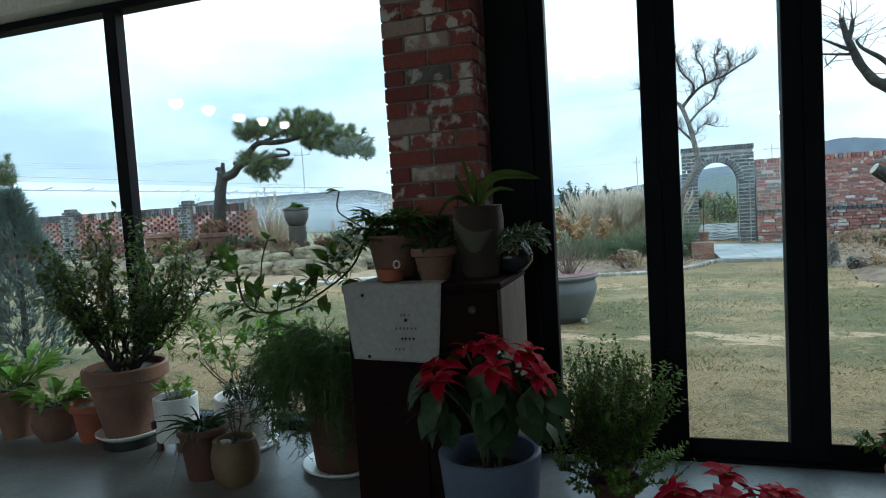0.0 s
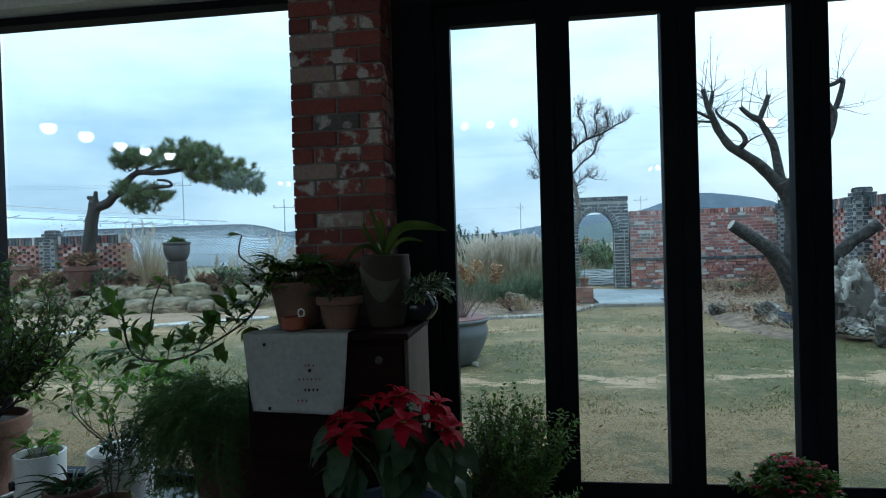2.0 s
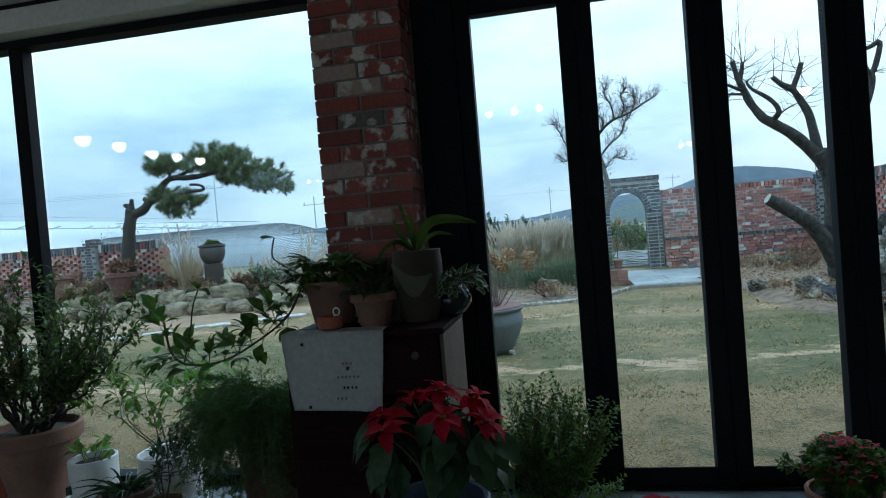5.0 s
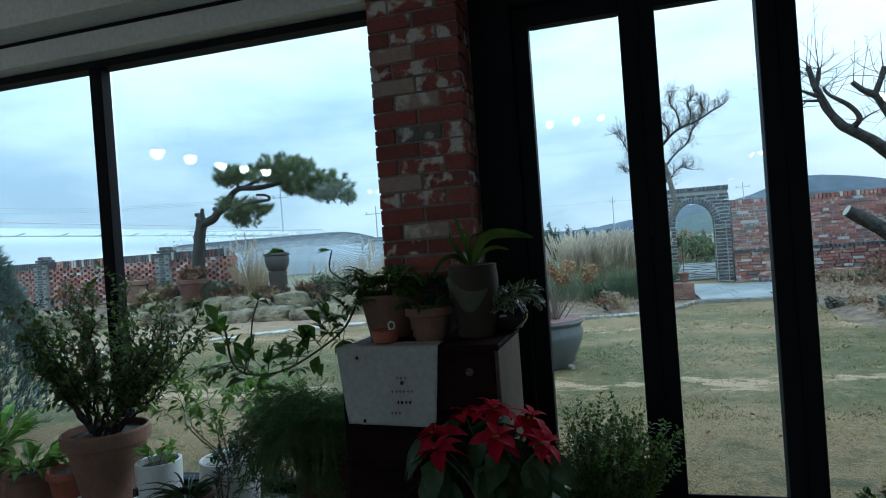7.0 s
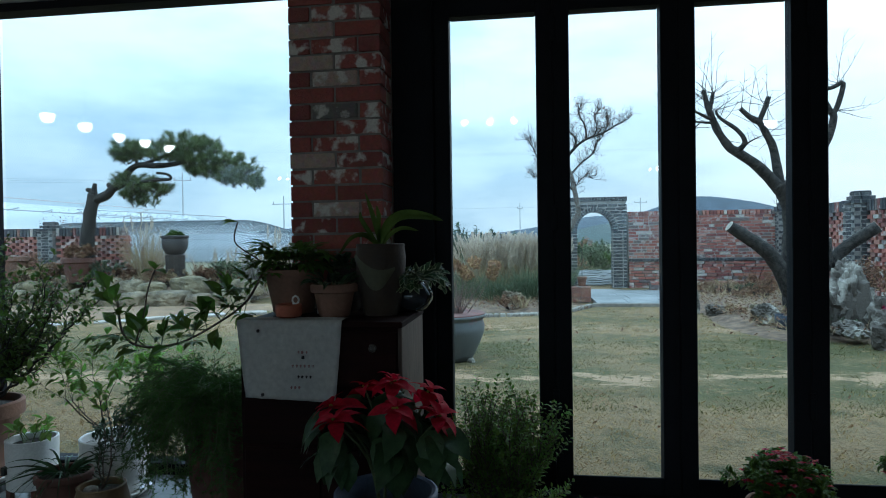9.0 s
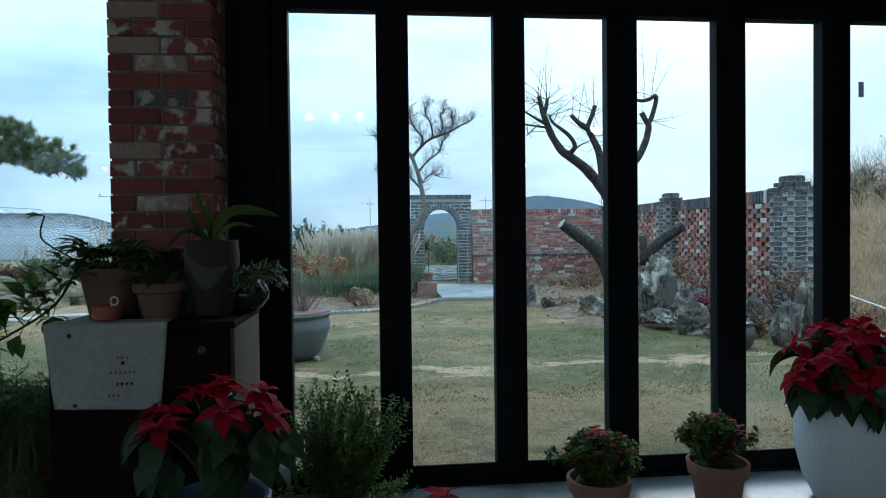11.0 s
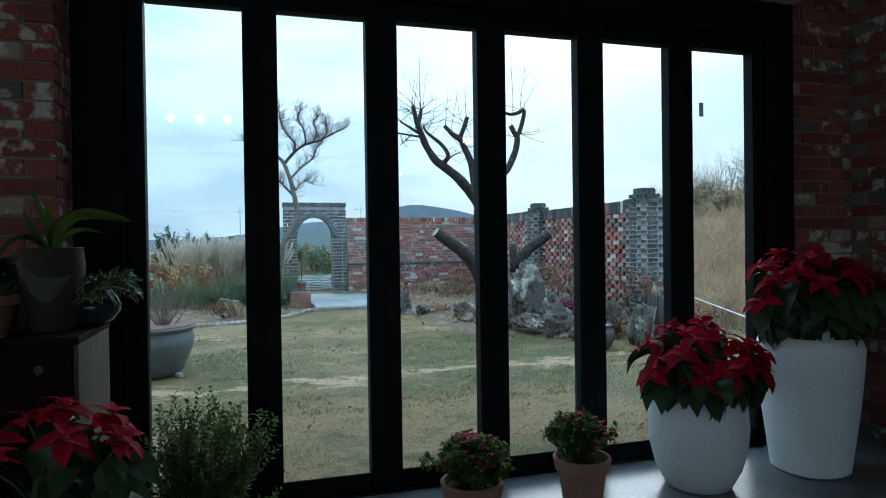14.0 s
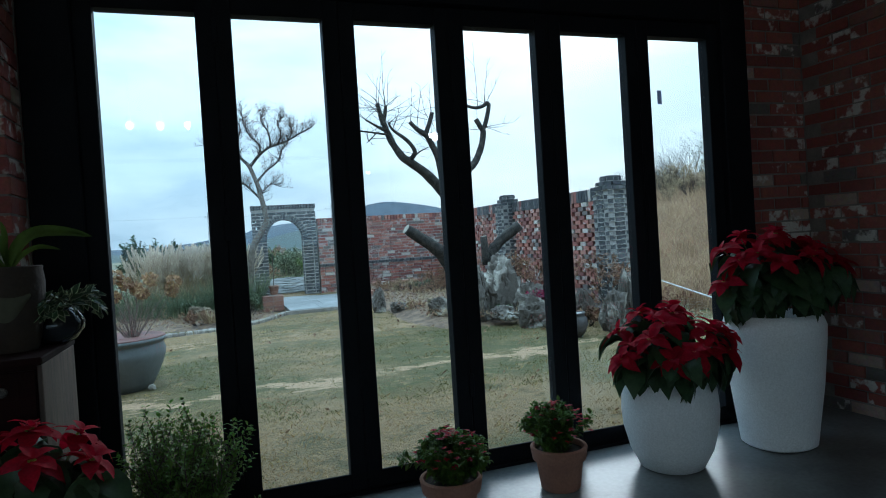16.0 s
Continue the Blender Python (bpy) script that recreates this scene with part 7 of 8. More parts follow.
for x, y, w in ((-13.6, 9.0, 0.9), (-12.6, 8.5, 0.8), (-11.6, 8.2, 0.8), (-10.7, 8.0, 0.8), (-11.0, 7.3, 0.6)):
    rock((x, y, ground_z(x, y)), (w, 0.55, 0.42), MOSSY, "large mossy grey boulder in the bed edge", 80 + x, 5, "boulder", "boulder", 0.14, "boulders", 4, 0.8)
rock((-4.55, 8.75, 0.05), (0.5, 0.4, 0.85), ROCK, "pale upright standing stone", 91, 15)
SLAB = material("pale_flat_slab", (0.42, 0.38, 0.32), 0.9, (0.25, 0.22, 0.18), 9, 50, 0.6, per_object=0.3)
x = -8.3
_rs = random.Random(71)
SLAB_Y, SLAB_RISE = 5.74, 0.61
while x < -2.9:
    w = _rs.uniform(0.38, 0.62)
    y = SLAB_Y + SLAB_RISE * (x + w / 2 + 5.6) + _rs.uniform(-0.05, 0.05)
    st = block((-w / 2, -0.12, -0.06), (w / 2, 0.12, 0.012), 0.010)
    bmesh.ops.subdivide_edges(st, edges=[e for e in st.edges if e.calc_length() > 0.15], cuts=4, use_grid_fill=True)
    for v in st.verts:
        v.co.x += 0.04 * noise.noise((v.co.x * 5 + x, v.co.y * 9, 1))
        v.co.y += 0.07 * noise.noise((v.co.x * 5 + x, v.co.y * 7, 2))
        v.co.z += 0.012 * noise.noise((v.co.x * 6 + x, v.co.y * 8, 3))
    ob = part("edging_slab", st, SLAB)
    ob.matrix_basis = pose(x + w / 2, y, ground_z(x, y) + 0.02, 0, 0, math.degrees(math.atan(SLAB_RISE)) + _rs.uniform(-5, 5))
    tagged(ob, "flat pale stone slab edging the lawn", "slab", "edging slabs")
    x += w + _rs.uniform(0.03, 0.12)

# pots of the west bed
garden_pot((-7.98, 8.62, 0.42), [(0.18, 0), (0.19, 0.02), (0.26, 0.36), (0.29, 0.38), (0.295, 0.46)], BROWN_POT, "large red-brown clay pot with dry stalks", (0.42, 0.24), 1)
garden_pot((-9.5, 8.75, 0.42), [(0.22, 0), (0.23, 0.02), (0.26, 0.4), (0.30, 0.42), (0.30, 0.5)], TERRACOTTA_OLD, "large square-shouldered terracotta pot", (0.46, 0.25), 2)
dry_shrub((-7.98, 8.62, 0.84), 0.4, 0.3, "dry brown stalks growing in a clay pot", 24, DEAD_LEAF, 12, 5, 0.06)
chimney = thing("pot_pedestal", "dark brick pedestal carrying a planted bowl", "pedestal", (-6.21, 9.0, 0.3))
part("pedestal", lathe([(0.20, 0), (0.18, 0.3), (0.18, 0.62), (0.0001, 0.62)], 20, 0.03), DARK_STONEWARE, chimney)
garden_pot((-6.21, 9.0, 0.924), [(0.14, 0), (0.17, 0.02), (0.225, 0.12), (0.245, 0.22), (0.238, 0.29), (0.228, 0.31), (0.26, 0.325), (0.262, 0.36)], DARK_URN, "rounded dark planted bowl on a pedestal", (0.34, 0.22), 3)
dry_shrub((-6.21, 9.0, 1.26), 0.16, 0.3, "low green planting in the pedestal bowl", 25, LEAF, 20, 10, 0.05, 0.0)
bench = thing("white_sheet", "pale blue sheet lying on a low frame behind the bed", "panel", (-5.2, 10.6, 0.3))
part("sheet", block((-0.6, -0.5, 0.30), (0.6, 0.5, 0.33), 0.004), SOLAR, bench)
for sx in (-1, 1):
    for sy in (-1, 1):
        part("leg", block((sx * 0.55 - 0.02, sy * 0.45 - 0.02, -0.25), (sx * 0.55 + 0.02, sy * 0.45 + 0.02, 0.3)), STEEL, bench)


# ---- beyond the garden ----
def greenhouse():
    t = thing("greenhouse", "long white plastic greenhouse with steel hoops", "greenhouse", (0, 0, 0))
    # white film over a tunnel that runs away from the house
    bm = bmesh.new()
    n = 14
    rows = []
    for y in (14, 24, 36, 50, 62):
        rows.append([bm.verts.new((-37 - 4.2 * math.cos(math.pi * i / n), y, -0.1 + 4.5 * math.sin(math.pi * i / n) ** 0.7)) for i in range(n + 1)])
    for a, b in zip(rows, rows[1:]):
        for i in range(n):
            bm.faces.new((a[i], b[i], b[i + 1], a[i + 1]))
    part("film_roof", bm, FILM, t, "", True)
    for z, x in ((4.75, -37.0), (3.6, -33.2)):
        part("rail", tube(bmesh.new(), [(x, 12, z), (x, 62, z)], 0.045, 5), STEEL, t)
    for k in range(16):
        y = 14 + k * 3
        part("brace", tube(bmesh.new(), [(-33.2, y, 3.55), (-32.9, y + 0.6, 3.75)], 0.05, 4), STEEL, t)


def net_house():
    t = thing("net_tunnel", "long hooped tunnel covered with grey netting", "greenhouse", (0, 0, 0))
    bm = bmesh.new()
    n, m = 14, 26
    for k in range(m + 1):
        f = k / m
        x = -39 + 24.5 * f
        h = 3.1 * (1 if f < 0.75 else math.cos((f - 0.75) / 0.25 * 1.35))
        y0 = 42
        pts = [(x, y0 - 5.5 * math.cos(math.pi * i / n), -0.2 + h * math.sin(math.pi * i / n) ** 0.75) for i in range(n + 1)]
        part("hoop", tube(bmesh.new(), pts, 0.026, 4), STEEL, t)
    for i in range(1, n):
        pts = []
        for k in range(m + 1):
            f = k / m
            x = -39 + 24.5 * f
            h = 3.1 * (1 if f < 0.75 else math.cos((f - 0.75) / 0.25 * 1.35))
            pts.append((x, 42 - 5.5 * math.cos(math.pi * i / n), -0.2 + h * math.sin(math.pi * i / n) ** 0.75))
        part("purlin", tube(bmesh.new(), pts, 0.018, 4), STEEL, t)
    # netting: diagonal cords between the hoops
    S = Soup()
    for k in range(m * 3):
        for i in range(n * 3):
            f0, f1 = k / (3 * m), (k + 1) / (3 * m)
            g0, g1 = i / (3 * n), (i + 1) / (3 * n)
            def at(f, gg):
                h = 3.1 * (1 if f < 0.75 else math.cos((f - 0.75) / 0.25 * 1.35))
                return (-39 + 24.5 * f, 42 - 5.5 * math.cos(math.pi * gg), -0.2 + h * math.sin(math.pi * gg) ** 0.75)
            S.twig(at(f0, g0), at(f1, g1), 0.019, 0.019)
            S.twig(at(f0, g1), at(f1, g0), 0.019, 0.019)
    tagged(part("netting", S.mesh("netting"), NET, t, "grey diamond netting"), "", "", "", "stuff")
    truss = bmesh.new()
    tube(truss, [(-38, 44, 4.25), (-30, 44, 3.75), (-22.6, 44, 3.25), (-22.2, 44, 2.66)], 0.035, 4)
    tube(truss, [(-38, 44, 3.75), (-30, 44, 3.25), (-22.2, 44, 2.66)], 0.035, 4)
    for k in range(18):
        x = -38 + 0.86 * k
        top = 4.25 - 0.0645 * (x + 38)
        tube(truss, [(x, 44, top - 0.5), (x + 0.43, 44, top - 0.03), (x + 0.86, 44, top - 0.55)], 0.022, 3)
    part("truss", truss, STEEL, t)
    bm = bmesh.new()
    rows = [[bm.verts.new((x, 46 - 3 * math.cos(math.pi * i / 10), -0.2 + 2.2 * math.sin(math.pi * i / 10))) for i in range(11)] for x in (-37, -17)]
    for i in range(10):
        bm.faces.new((rows[0][i], rows[1][i], rows[1][i + 1], rows[0][i + 1]))
    part("film", bm, FILM, t, "white film of the tunnel behind", True)


greenhouse()
net_house()


def utility_pole(x, y, h, label, arm=1.2):
    t = thing("utility_pole", label, "pole", (x, y, -0.3), group="utility poles")
    part("pole", tube(bmesh.new(), [(0, 0, 0), (0, 0, h)], [0.09, 0.06], 8), STEEL, t)
    part("crossarm", block((-arm, -0.05, h - 0.87), (arm, 0.05, h - 0.80)), STEEL, t)
    for sx in (-0.9, 0, 0.9):
        part("insulator", block((sx * arm - 0.05, -0.05, h - 0.78), (sx * arm + 0.05, 0.05, h - 0.55)), STEEL, t)


utility_pole(-35.3, 60, 9.0, "grey concrete utility pole with a crossarm", 1.0)
utility_pole(-24.3, 60, 6.3, "grey concrete utility pole with a crossarm")
utility_pole(-0.85, 95, 7.1, "thin street lamp pole far off", 0.4)
utility_pole(21.0, 120, 9.0, "utility pole by the distant hill", 1.2)


def wire(a, b, sag, name="power_line"):
    pts = [Vector(a).lerp(Vector(b), i / 14) - Vector((0, 0, sag * 4 * (i / 14) * (1 - i / 14))) for i in range(15)]
    tagged(part(name, tube(bmesh.new(), pts, 0.007, 4), WIRE), "thin black power line strung between poles", "cable", "power lines")


for dz in (0.0, 0.45, 0.9):
    wire((-110, 70, 14.0 + dz), (-35.3, 60, 8.0 + dz * 0.25), 1.5)
wire((-24.3, 60, 5.2), (-0.85, 95, 6.2), 0.4)
wire((21, 120, 8.0), (-0.85, 95, 6.2), 0.6)


# the dry grass slope east of the wall
def east_slope():
    bm = bmesh.new()
    nx, ny = 40, 40
    rows = []
    def hgt(x, y):
        u = min(max(0.0, x - 7.0), 13.0)
        return ground_z(x, y) - 0.02 + 0.15 * u + 0.005 * u * u * max(0, min(1, (y - 2) / 6)) + 0.12 * noise.noise((x * 0.5, y * 0.5, 2)) * min(1, u)
    for j in range(ny + 1):
        rows.append([bm.verts.new((6.1 + 26 * i / nx, 0.8 + 32 * j / ny, hgt(6.1 + 26 * i / nx, 0.8 + 32 * j / ny))) for i in range(nx + 1)])
    for a, b in zip(rows, rows[1:]):
        for i in range(nx):
            bm.faces.new((a[i], a[i + 1], b[i + 1], b[i]))
    structure("slope", bm, material("dry_grass_slope", (0.24, 0.155, 0.09), 0.95, (0.10, 0.066, 0.04), 0.6, 20, 0.8), "slope of dry tan grass beyond the brick wall", True)
    rs = random.Random(4)
    L = Soup()
    for _ in range(95000):
        az, dist = rs.uniform(0.56, 0.90), 7.2 + 30 * rs.random() ** 1.15
        x, y = 0.6 + dist * math.sin(az), -2.5 + dist * math.cos(az)
        if x < 6.3:
            continue
        if noise.noise((x * 1.3, y * 1.3, 7)) + 0.5 * noise.noise((x * 4, y * 4, 1)) < rs.uniform(-0.7, 0.15):
            continue
        L.blade((x, y, hgt(x, y)), (rs.uniform(-0.3, 0.9), rs.uniform(-0.5, 0.5), 1), rs.uniform(0.25, 0.75), 0.009, (rs.uniform(-0.5, 0.3), rs.uniform(-0.3, 0.3), -0.3), 3)
    tagged(part("dry_grass", L.mesh("dry_grass"), leaf_material("tan_slope_grass", (0.46, 0.315, 0.195), (0.27, 0.175, 0.105), 0.9, 0.25, 2)), "tall dry tan grass covering the slope", "grass", "", "stuff")
    for k, (x, y, h) in enumerate(((19, 20, 2.2), (21, 21, 2.6), (23, 21.5, 3.0), (17.5, 21, 1.6), (25, 22, 3.2), (22, 24, 2.6), (26, 24, 3.4), (15.5, 21.5, 1.4), (20, 22, 1.8), (24, 23, 2.4), (18.3, 22.5, 1.5), (21.5, 19.5, 1.4), (23.5, 20, 1.6))):
        dry_shrub((x, y, hgt(x, y)), h, h * 0.5, "leafless shrub on the dry slope", 40 + k, GREY_GREEN if x > 22.5 else None, 24, 2, 0.06)
    for k in range(52):
        az, dist = radians(rs.uniform(33.5, 46)), rs.uniform(23, 32)
        x, y = 0.6 + dist * math.sin(az), -2.5 + dist * math.cos(az)
        h = rs.uniform(0.7, 1.3)
        dry_shrub((x, y, hgt(x, y)), h, h * 0.7, "leafless scrub on the crest of the dry slope", 300 + k, rs.choice((STRAW, None, None)), 24, 1, 0.05)
    for a, b in (((6.17, 4.58, 0.35), (5.23, 2.63, 0.35)), ((5.23, 2.63, 0.35), (4.6, 1.3, 0.35))):
        tagged(part("rope", tube(bmesh.new(), [a, b], 0.008, 6), ROPE), "white guide rope along the slope's foot", "rope", "ropes")


east_slope()


# short turf over the near lawn
def turf():
    rs = random.Random(6)
    L, D = Soup(), Soup()
    for _ in range(120000):
        y = 0.62 + 7.2 * rs.random() ** 1.35
        x = -0.6 + (y + 2.5) * rs.uniform(-0.95, 0.85) + 1.2
        v = noise.noise((x * 0.9, y * 1.3, 0)) + 0.5 * noise.noise((x * 3.1, y * 3.1, 5))
        if noise.noise((x * 6, y * 8, 3)) + 0.9 * v < rs.uniform(-0.5, 0.25):
            continue
        if y < 1.9 and rs.random() < 0.6:
            continue
        if abs(y - 2.78 - 0.06 * x) < 0.34 and rs.random() < 0.8:
            continue
        s = L if v + rs.uniform(-0.35, 0.35) + (0.25 if 1.9 < y < 4.7 else -0.7 if y < 1.9 else -0.25) > 0.05 else D
        s.blade((x, y, ground_z(x, y) - 0.004 + 0.018 * noise.noise((x * 0.8, y * 0.8, 0))), (rs.uniform(-0.9, 0.9), rs.uniform(-0.9, 0.9), 0.8), rs.uniform(0.02, 0.055), 0.006, (0, 0, -0.2), 1)
    tagged(part("turf", L.mesh("turf"), leaf_material("olive_turf", (0.13, 0.115, 0.024), (0.075, 0.072, 0.016), 0.7, 0.3, 3)), "short green turf blades over the lawn", "grass", "", "stuff")
    tagged(part("dry_turf", D.mesh("dry_turf"), leaf_material("straw_turf", (0.38, 0.24, 0.10), (0.26, 0.165, 0.068), 0.8, 0.3, 3)), "short dry straw-coloured turf over the lawn", "grass", "", "stuff")
    F = Soup()
    for _ in range(110):
        y = 0.9 + 6.5 * rs.random()
        x = 0.6 + (y + 2.5) * rs.uniform(-0.7, 0.75)
        F.leaf((x, y, ground_z(x, y) + 0.015), (rs.uniform(-1, 1), rs.uniform(-1, 1), 0.2), (rs.uniform(-0.4, 0.4), 0, 1), rs.uniform(0.03, 0.06), rs.uniform(0.02, 0.035), 0.4, -0.3)
    tagged(part("fallen_leaves", F.mesh("fallen_leaves"), DEAD_LEAF), "scattered dry fallen leaves on the lawn", "leaves", "", "stuff")


turf()


# ---- brickwork ----
_brick_cache = {}


def brick_mesh(l, d, h, mat, variant=0):
    key = (round(l, 3), round(d, 3), round(h, 3), mat.name, variant)
    if key not in _brick_cache:
        rs = random.Random(str(key))
        j = min(l, d, h) * 0.05
        c = min(l, d, h) * 0.07
        v = []
        for z in (-1, 1):
            for x, y in ((-1, -1), (1, -1), (1, 1), (-1, 1)):
                for ex, ey in ((0, 1), (1, 0)) if x * y > 0 else ((1, 0), (0, 1)):
                    v.append(((l / 2 - c * ex) * x + rs.uniform(-j, j) * 0.5, (d / 2 - c * ey) * y + rs.uniform(-j, j) * 0.5, h / 2 * z + rs.uniform(-j, j) * 0.6))
        f = [tuple(range(7, -1, -1)), tuple(range(8, 16))] + [(i, (i + 1) % 8, 8 + (i + 1) % 8, 8 + i) for i in range(8)]
        me = bpy.data.meshes.new("brick")
        me.from_pydata(v, [], f)
        me.materials.append(mat)
        _brick_cache[key] = me
    return _brick_cache[key]


def brick(parent, at, l, d, h, mat, turn=0.0, name="brick", tilt=0.0):
    ob = new(name, brick_mesh(l, d, h, mat, random.randrange(3)))
    ob.parent = parent
    ob.matrix_basis = pose(*at, 0, tilt, turn)
    return ob


def oozing_joint(bm, a, b, out, seed, r=0.007):
    """A wavy bead of mortar squeezed out along a joint from a to b, bulging towards out."""
    a, b, out = Vector(a), Vector(b), Vector(out)
    n = max(3, int((b - a).length / 0.036))
    pts = []
    for i in range(n + 1):
        p = a.lerp(b, i / n)
        pts.append(p + Vector((0, 0, 0.024 * noise.noise((i * 0.9, seed, 0.3)))) + out * (0.002 + 0.004 * noise.noise((i * 0.7, seed, 5.0))))
    tube(bm, pts, [r * (1.15 + 0.9 * noise.noise((i * 1.1, seed, 9.0))) for i in range(n + 1)], 5)


C, BH, BL, BD, J = 0.067, 0.057, 0.19, 0.09, 0.010


def room_column():
    core = tagged(part("column", block((-0.383, 0.007, 0.0), (-0.007, 0.40, 2.95)), MORTAR), "square column of reclaimed red bricks between the glazing", "column", "", "structure")
    for k in range(43):
        z = k * C + BH / 2 + 0.005
        e = lambda: rnd(-0.0025, 0.0025)
        if k % 2:
            brick(core, (-0.295, 0.045 + e(), z), BL, BD, BH, RED_BRICK)
            brick(core, (-0.095, 0.045 + e(), z), BL, BD, BH, RED_BRICK)
            brick(core, (-0.045 + e(), 0.195, z), BD, BL, BH, RED_BRICK)
            brick(core, (-0.045 + e(), 0.345, z), BD, 0.09, BH, RED_BRICK)
        else:
            brick(core, (-0.345, 0.095 + e(), z), BD, BL, BH, RED_BRICK)
            brick(core, (-0.195, 0.045 + e(), z), BL, BD, BH, RED_BRICK)
            brick(core, (-0.045 + e(), 0.095, z), BD, BL, BH, RED_BRICK)
            brick(core, (-0.045 + e(), 0.295, z), BD, BL, BH, RED_BRICK)


def room_east():
    pier = tagged(part("wall_north", block((3.44, 0.257, 0.0), (3.885, 0.5, 2.95)), MORTAR), "brick pier beside the folding doors", "wall", "", "structure")
    side = tagged(part("wall_east", block((3.887, -9.2, 0.0), (4.1, 0.5, 2.95)), MORTAR), "reclaimed brick side wall of the room", "wall", "", "structure")
    for k in range(43):
        z = k * C + BH / 2 + 0.005
        e = lambda: rnd(-0.003, 0.003)
        xs = ((3.535, BL), (3.735, BL), (3.86, 0.05)) if k % 2 else ((3.485, BD), (3.635, BL), (3.81, 0.14))
        for x, l in xs:
            brick(pier, (x, 0.295 + e(), z), l, BD, BH, RED_BRICK)
        for i in range(5):
            y = 0.15 - i * 0.2 - (0.1 if k % 2 else 0)
            brick(side, (3.925 + e(), y, z), BD, BL, BH, RED_BRICK)


def pier_out(name, x, y, z0, z1, w, label, rot=0.0, c=0.060):
    """A grey brick garden pier with a stepped cap."""
    t = thing(name, label, "pillar", (x, y, z0), rot, "grey brick garden piers", "structure")
    hgt = z1 - z0
    n = int(hgt / c)
    body = block((-w / 2 + 0.008, -w / 2 + 0.008, -0.1), (w / 2 - 0.008, w / 2 - 0.008, (n - 2) * c - 0.006))
    box(body, (-w / 2 + 0.085, -w / 2 + 0.085, (n - 2) * c - 0.006), (w / 2 - 0.085, w / 2 - 0.085, n * c - 0.012))
    part("core", body, PALE_MORTAR, t)
    part("cap_slab", block((-w / 2 + 0.08, -w / 2 + 0.08, n * c - 0.012), (w / 2 - 0.08, w / 2 - 0.08, n * c + 0.012), 0.006), GREY_BRICK, t)
    beads = bmesh.new()
    for k in range(n):
        grow = {n - 1: -0.07, n - 2: -0.03, n - 3: 0.02}.get(k, 0.0)
        ww = w + grow * 2
        z = k * c + c / 2
        h, l = c * 0.80, ww / 2 - 0.006
        s = 1 if k % 2 else -1
        for q in range(4):
            a = radians(90 * q)
            # two bricks a side, one long and one short, pinwheel laid
            for off, ln in ((-ww / 2 + BD + (ww - BD) * 0.31, (ww - BD) * 0.6), (ww / 2 - (ww - BD) * 0.185, (ww - BD) * 0.35)):
                o = off * s
                d = -ww / 2 + 0.045 + rnd(-0.004, 0.004)
                px, py = o * math.cos(a) - d * math.sin(a), o * math.sin(a) + d * math.cos(a)
                if q in (0, 3) or k >= n - 3:
                    brick(t, (px, py, z), ln - 0.022, BD, h, GREY_BRICK, 90 * q)
        if k < n - 2:
            oozing_joint(beads, (-w / 2, -w / 2 + 0.002, k * c), (w / 2, -w / 2 + 0.002, k * c), (0, -1, 0), x + k * 1.7, 0.0050)
            oozing_joint(beads, (-w / 2 + 0.002, -w / 2, k * c), (-w / 2 + 0.002, w / 2, k * c), (-1, 0, 0), y + k * 2.3, 0.0050)
    part("joint_mortar", beads, PALE_MORTAR, t, "", True)
    return t


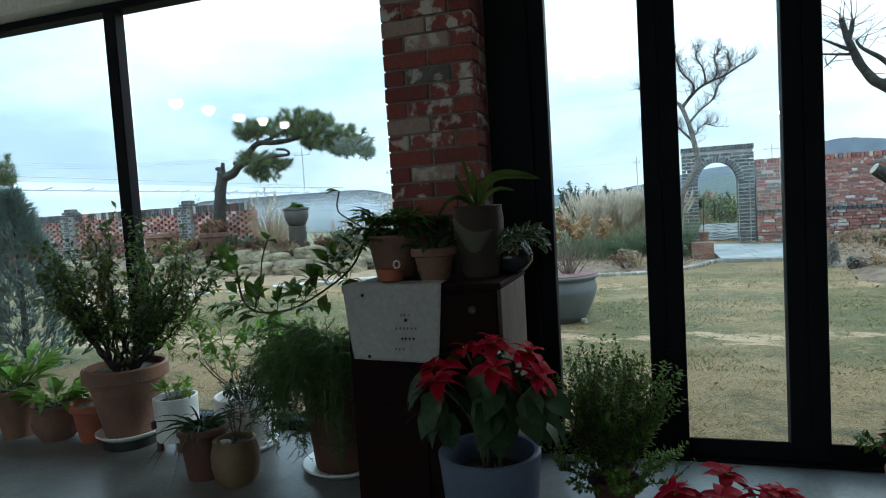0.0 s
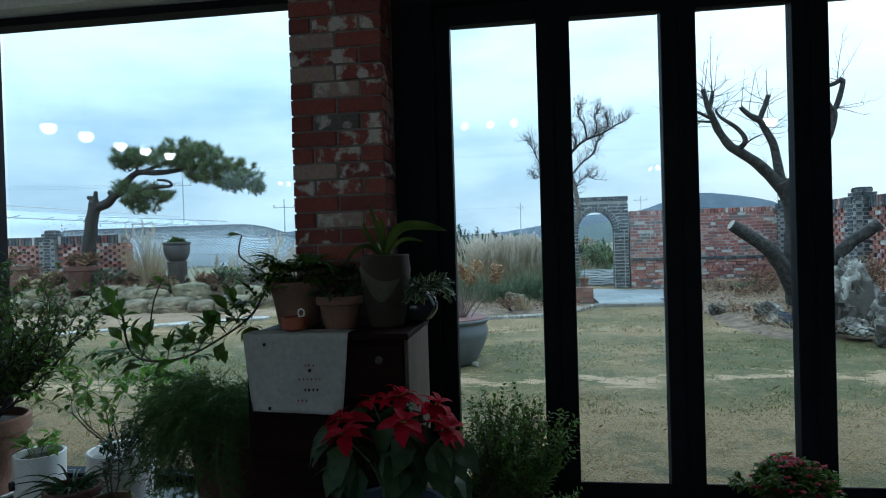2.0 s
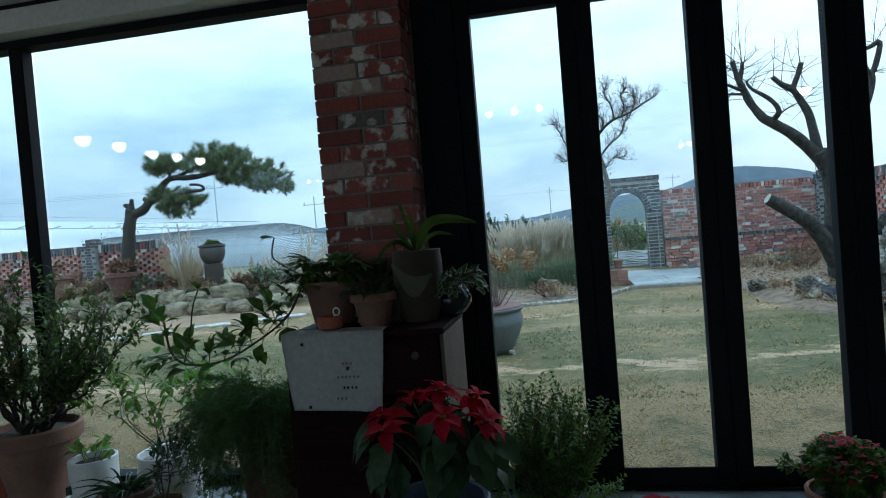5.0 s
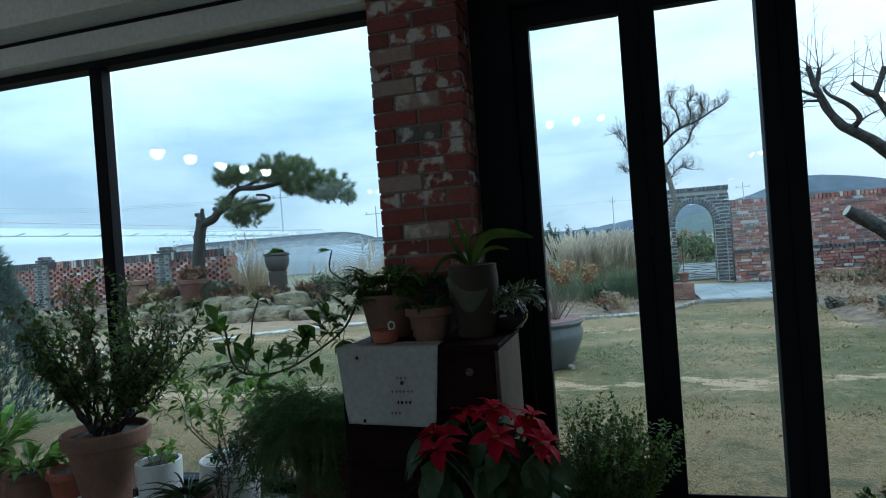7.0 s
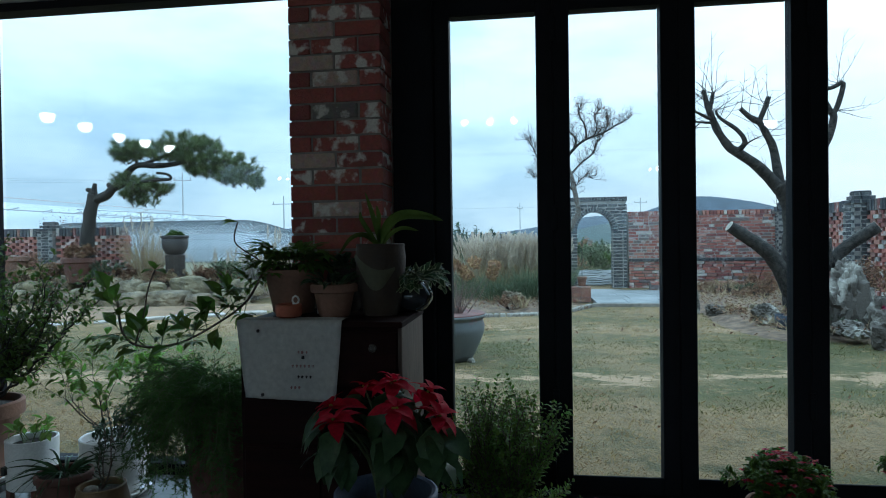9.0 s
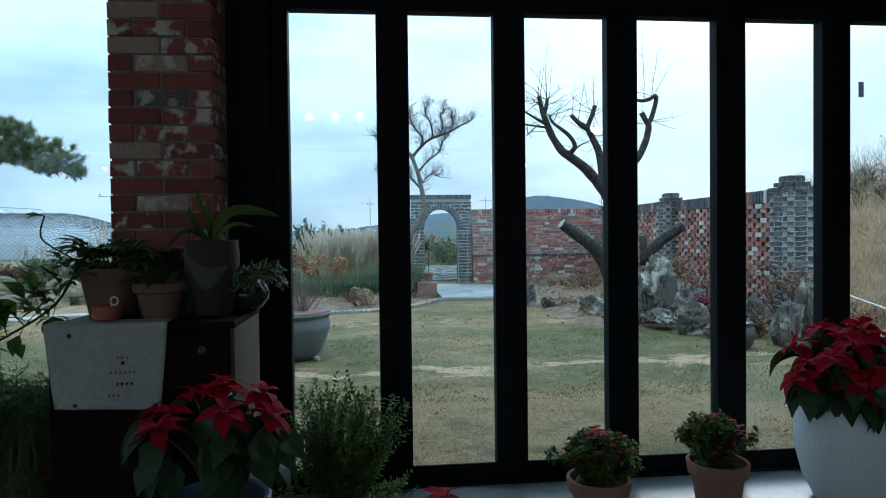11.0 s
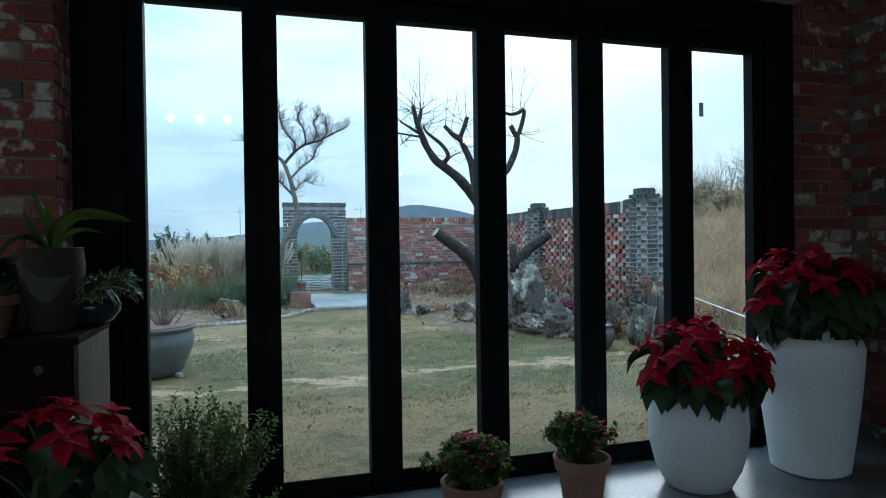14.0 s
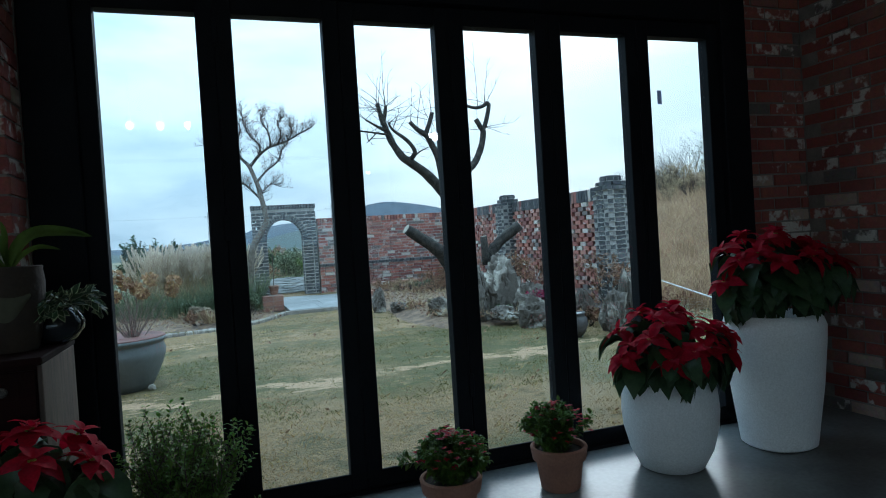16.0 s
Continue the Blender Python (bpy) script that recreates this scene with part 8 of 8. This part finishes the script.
def garden_arch():
    t = thing("garden_arch", "grey brick garden gateway with a round arch", "arch", (1.9, 10.7, 0.06))
    H, W, OW, ZS, D = 1.90, 1.28, 0.70, 1.22, 0.30
    c = 0.0675
    beads = bmesh.new()
    # mortar body: jambs and the spandrel round the arch ring
    part("core", block((-W / 2 + 0.008, 0.008, -0.1), (-OW / 2 - 0.008, D - 0.008, ZS)), PALE_MORTAR, t)
    part("core", block((OW / 2 + 0.008, 0.008, -0.1), (W / 2 - 0.008, D - 0.008, ZS)), PALE_MORTAR, t)
    bm = bmesh.new()
    R = OW / 2 + 0.008
    zc, sq = ZS - 0.02, 1.12
    n = 24
    low = [(math.cos(math.pi * i / n) * R, zc + math.sin(math.pi * i / n) * R * sq) for i in range(n + 1)]
    up = [(W / 2 - 0.008 - (W - 0.016) * i / n, H - 0.09) for i in range(n + 1)]
    for y in (0.008, D - 0.008):
        ring = [[bm.verts.new((p[0], y, p[1])) for p in row] for row in ([(W / 2 - 0.008, ZS - 0.02)] + low[1:-1] + [(-W / 2 + 0.008, ZS - 0.02)], [(W / 2 - 0.008, H - 0.09)] + up[1:-1] + [(-W / 2 + 0.008, H - 0.09)])]
        ring[0][0].co.x, ring[0][-1].co.x = R, -R
        for i in range(n):
            q = (ring[0][i], ring[0][i + 1], ring[1][i + 1], ring[1][i])
            bm.faces.new(q if y < 0.1 else q[::-1])
        if y < 0.1:
            first = ring
        else:
            for i in range(n):
                bm.faces.new((first[0][i], ring[0][i], ring[0][i + 1], first[0][i + 1]))
                bm.faces.new((first[1][i + 1], ring[1][i + 1], ring[1][i], first[1][i]))
            bm.faces.new((first[0][0], first[1][0], ring[1][0], ring[0][0]))
            bm.faces.new((first[0][-1], ring[0][-1], ring[1][-1], first[1][-1]))
    bmesh.ops.recalc_face_normals(bm, faces=bm.faces[:])
    part("spandrel", bm, PALE_MORTAR, t)
    jw = (W - OW) / 2
    for k in range(int((H - 0.09) / c)):
        z = k * c + c / 2
        cells = []
        x0, x1 = -W / 2, W / 2
        # distance of the ring's outer edge at this height
        if z < zc:
            edge = OW / 2
        else:
            r_out = R + 0.10
            v = (z - zc) / sq
            edge = math.sqrt(max(r_out ** 2 - v ** 2, 0)) if v < r_out else 0.0
        spans = [(x0, -edge), (edge, x1)] if edge > 0.02 else [(x0, x1)]
        for a, b in spans:
            oozing_joint(beads, (a, -0.001, z - c / 2), (b, -0.001, z - c / 2), (0, -1, 0), k * 1.3 + a, 0.0065)
            lead = 0.095 if k % 2 else 0.19
            x = a
            first_len = lead if a == x0 else None
            while x < b - 0.03:
                ln = min(first_len or 0.2, b - x)
                first_len = None
                if b - x - ln < 0.05:
                    ln = b - x
                brick(t, (x + ln / 2, 0.045 + rnd(-0.005, 0.005), z), max(ln - 0.02, 0.02), BD, c - 0.016, GREY_BRICK)
                x += ln
        if z < zc:
            for s in (-1, 1):
                brick(t, (s * (OW / 2 + 0.045), 0.2, z), BD, 0.18, c - 0.017, GREY_BRICK)
    part("joint_mortar", beads, PALE_MORTAR, t, "", True)
    for i in range(23):
        a = math.pi * (i + 0.5) / 23
        px, pz = math.cos(a) * (R + 0.045), zc + math.sin(a) * (R * sq + 0.045)
        ob = brick(t, (px, 0.15, pz), 0.10, D + 0.016, 0.045, GREY_BRICK, 0, "voussoir")
        ob.matrix_basis = pose(px, 0.15, pz) @ Matrix.Rotation(-a, 4, "Y")
    n = 22
    for i in range(n):
        brick(t, (-W / 2 + W * (i + 0.5) / n, 0.14, H - 0.045), W / n - 0.012, D + 0.01, 0.085, GREY_BRICK, 0, "coping_brick")


def garden_wall():
    """The solid wall beside the gateway, with a corbelled ledge and a brick-on-edge coping."""
    x0, x1, y, z0 = 2.56, 5.40, 10.72, 0.10
    t = thing("garden_wall", "weathered red brick garden wall with a projecting ledge", "wall", (x0, y, z0), kind="structure")
    L, H = x1 - x0, 1.55
    part("core", block((0, 0.012, -0.1), (L, 0.22, H - 0.09)), WALL_MORTAR, t)
    c = 0.0607
    for k in range(24):
        z = k * c + c / 2
        x = -0.1 if k % 2 else 0.0
        out = -0.035 if k < 9 else (-0.055 if k == 9 else 0.0)
        m = GREY_BRICK if k == 9 else GARDEN_BRICK
        while x < L - 0.02:
            ln = 0.075 if k == 9 else random.choice((0.2, 0.2, 0.2, 0.1, 0.155))
            a, b = max(x, 0), min(x + ln, L)
            if b - a > 0.03:
                brick(t, ((a + b) / 2, 0.05 + out + rnd(-0.006, 0.006), z), b - a - 0.013, 0.1, c - 0.013, m)
            x += ln
    n = int(L / 0.068)
    for i in range(n):
        brick(t, (0.034 + i * 0.068, 0.11, H - 0.045), 0.057, 0.23, 0.088, GARDEN_BRICK, 0, "coping_brick", rnd(-1, 1))


def lattice_wall(name, x, y, z0, length, courses, turn, label, c=0.062, coping=True, solid=3):
    """An openwork wall: bricks laid with gaps between them, a solid foot and an upright coping."""
    t = thing(name, label, "wall", (x, y, z0), turn, kind="structure")
    part("foot", block((0, 0.01, -0.15), (length, 0.19, solid * c)), MORTAR, t)
    for k in range(courses):
        z = k * c + c / 2
        pitch = 0.20
        u = (pitch / 2 if k % 2 else 0.0) - 0.1
        while u < length:
            a, b = max(u, 0), min(u + (0.138 if k >= solid else 0.192), length)
            if b - a > 0.04:
                brick(t, ((a + b) / 2, 0.1 + rnd(-0.008, 0.008), z), b - a, 0.19, c - 0.004, GARDEN_BRICK)
            u += pitch
    if coping:
        n = int(length / 0.075)
        for i in range(n):
            brick(t, (0.037 + i * 0.075, 0.1, courses * c + 0.085), 0.062, 0.2, 0.165, GARDEN_BRICK if random.random() < 0.25 else GREY_BRICK, 0, "coping_brick")


room_column()
room_east()
garden_arch()
garden_wall()
for px, py, top in ((5.61, 4.76, 1.795), (5.57, 7.92, 1.80), (5.53, 10.75, 1.78)):
    pier_out("garden_pier", px, py, ground_z(px, py) - 0.02, top, 0.36, "square grey brick pier with a stepped cap")
lattice_wall("lattice_wall", 5.56, 7.74, 0.045, 2.80, 23, -90, "openwork red brick wall with upright coping bricks")
lattice_wall("lattice_wall", 5.53, 10.56, 0.06, 2.45, 23, -90, "openwork red brick wall with upright coping bricks")
for px, py in ((-12.75, 9.55), (-9.3, 9.55)):
    pier_out("garden_pier", px, py, 0.05, 1.62, 0.36, "square grey brick pier with a stepped cap")
lattice_wall("lattice_wall", -12.56, 9.45, 0.08, 3.07, 20, 0, "openwork red brick wall with upright coping bricks")
lattice_wall("lattice_wall", -9.11, 9.45, 0.08, 1.56, 20, 0, "openwork red brick wall with upright coping bricks")
lattice_wall("lattice_wall", -15.9, 9.45, 0.08, 2.96, 20, 0, "openwork red brick wall with upright coping bricks")
for kx, ky, kz in KERB_SPOTS:
    brick(kerb, (kx + 0.05, ky + 0.03, kz), 0.19, 0.09, 0.064, GARDEN_BRICK)
for px, py, w, d, h in PLANTERS:
    pl = thing("brick_planter", "low red brick planter box at the terrace", "planter", (px, py, ground_z(px, py)), group="brick planters")
    part("core", block((-w / 2 + 0.01, -d / 2 + 0.01, -0.03), (w / 2 - 0.01, d / 2 - 0.01, h - 0.012)), MORTAR, pl)
    for k in range(3):
        z = 0.043 + k * 0.085
        for s in (-1, 1):
            brick(pl, (s * (w / 4) , -d / 2 + 0.045, z), w / 2 - 0.008, 0.09, 0.076, PLANTER_BRICK)
            brick(pl, (s * (w / 2 - 0.045), 0.05, z), 0.09, d - 0.11, 0.076, PLANTER_BRICK)
            brick(pl, (s * (w / 4), d / 2 - 0.045, z), w / 2 - 0.1, 0.088, 0.076, PLANTER_BRICK)
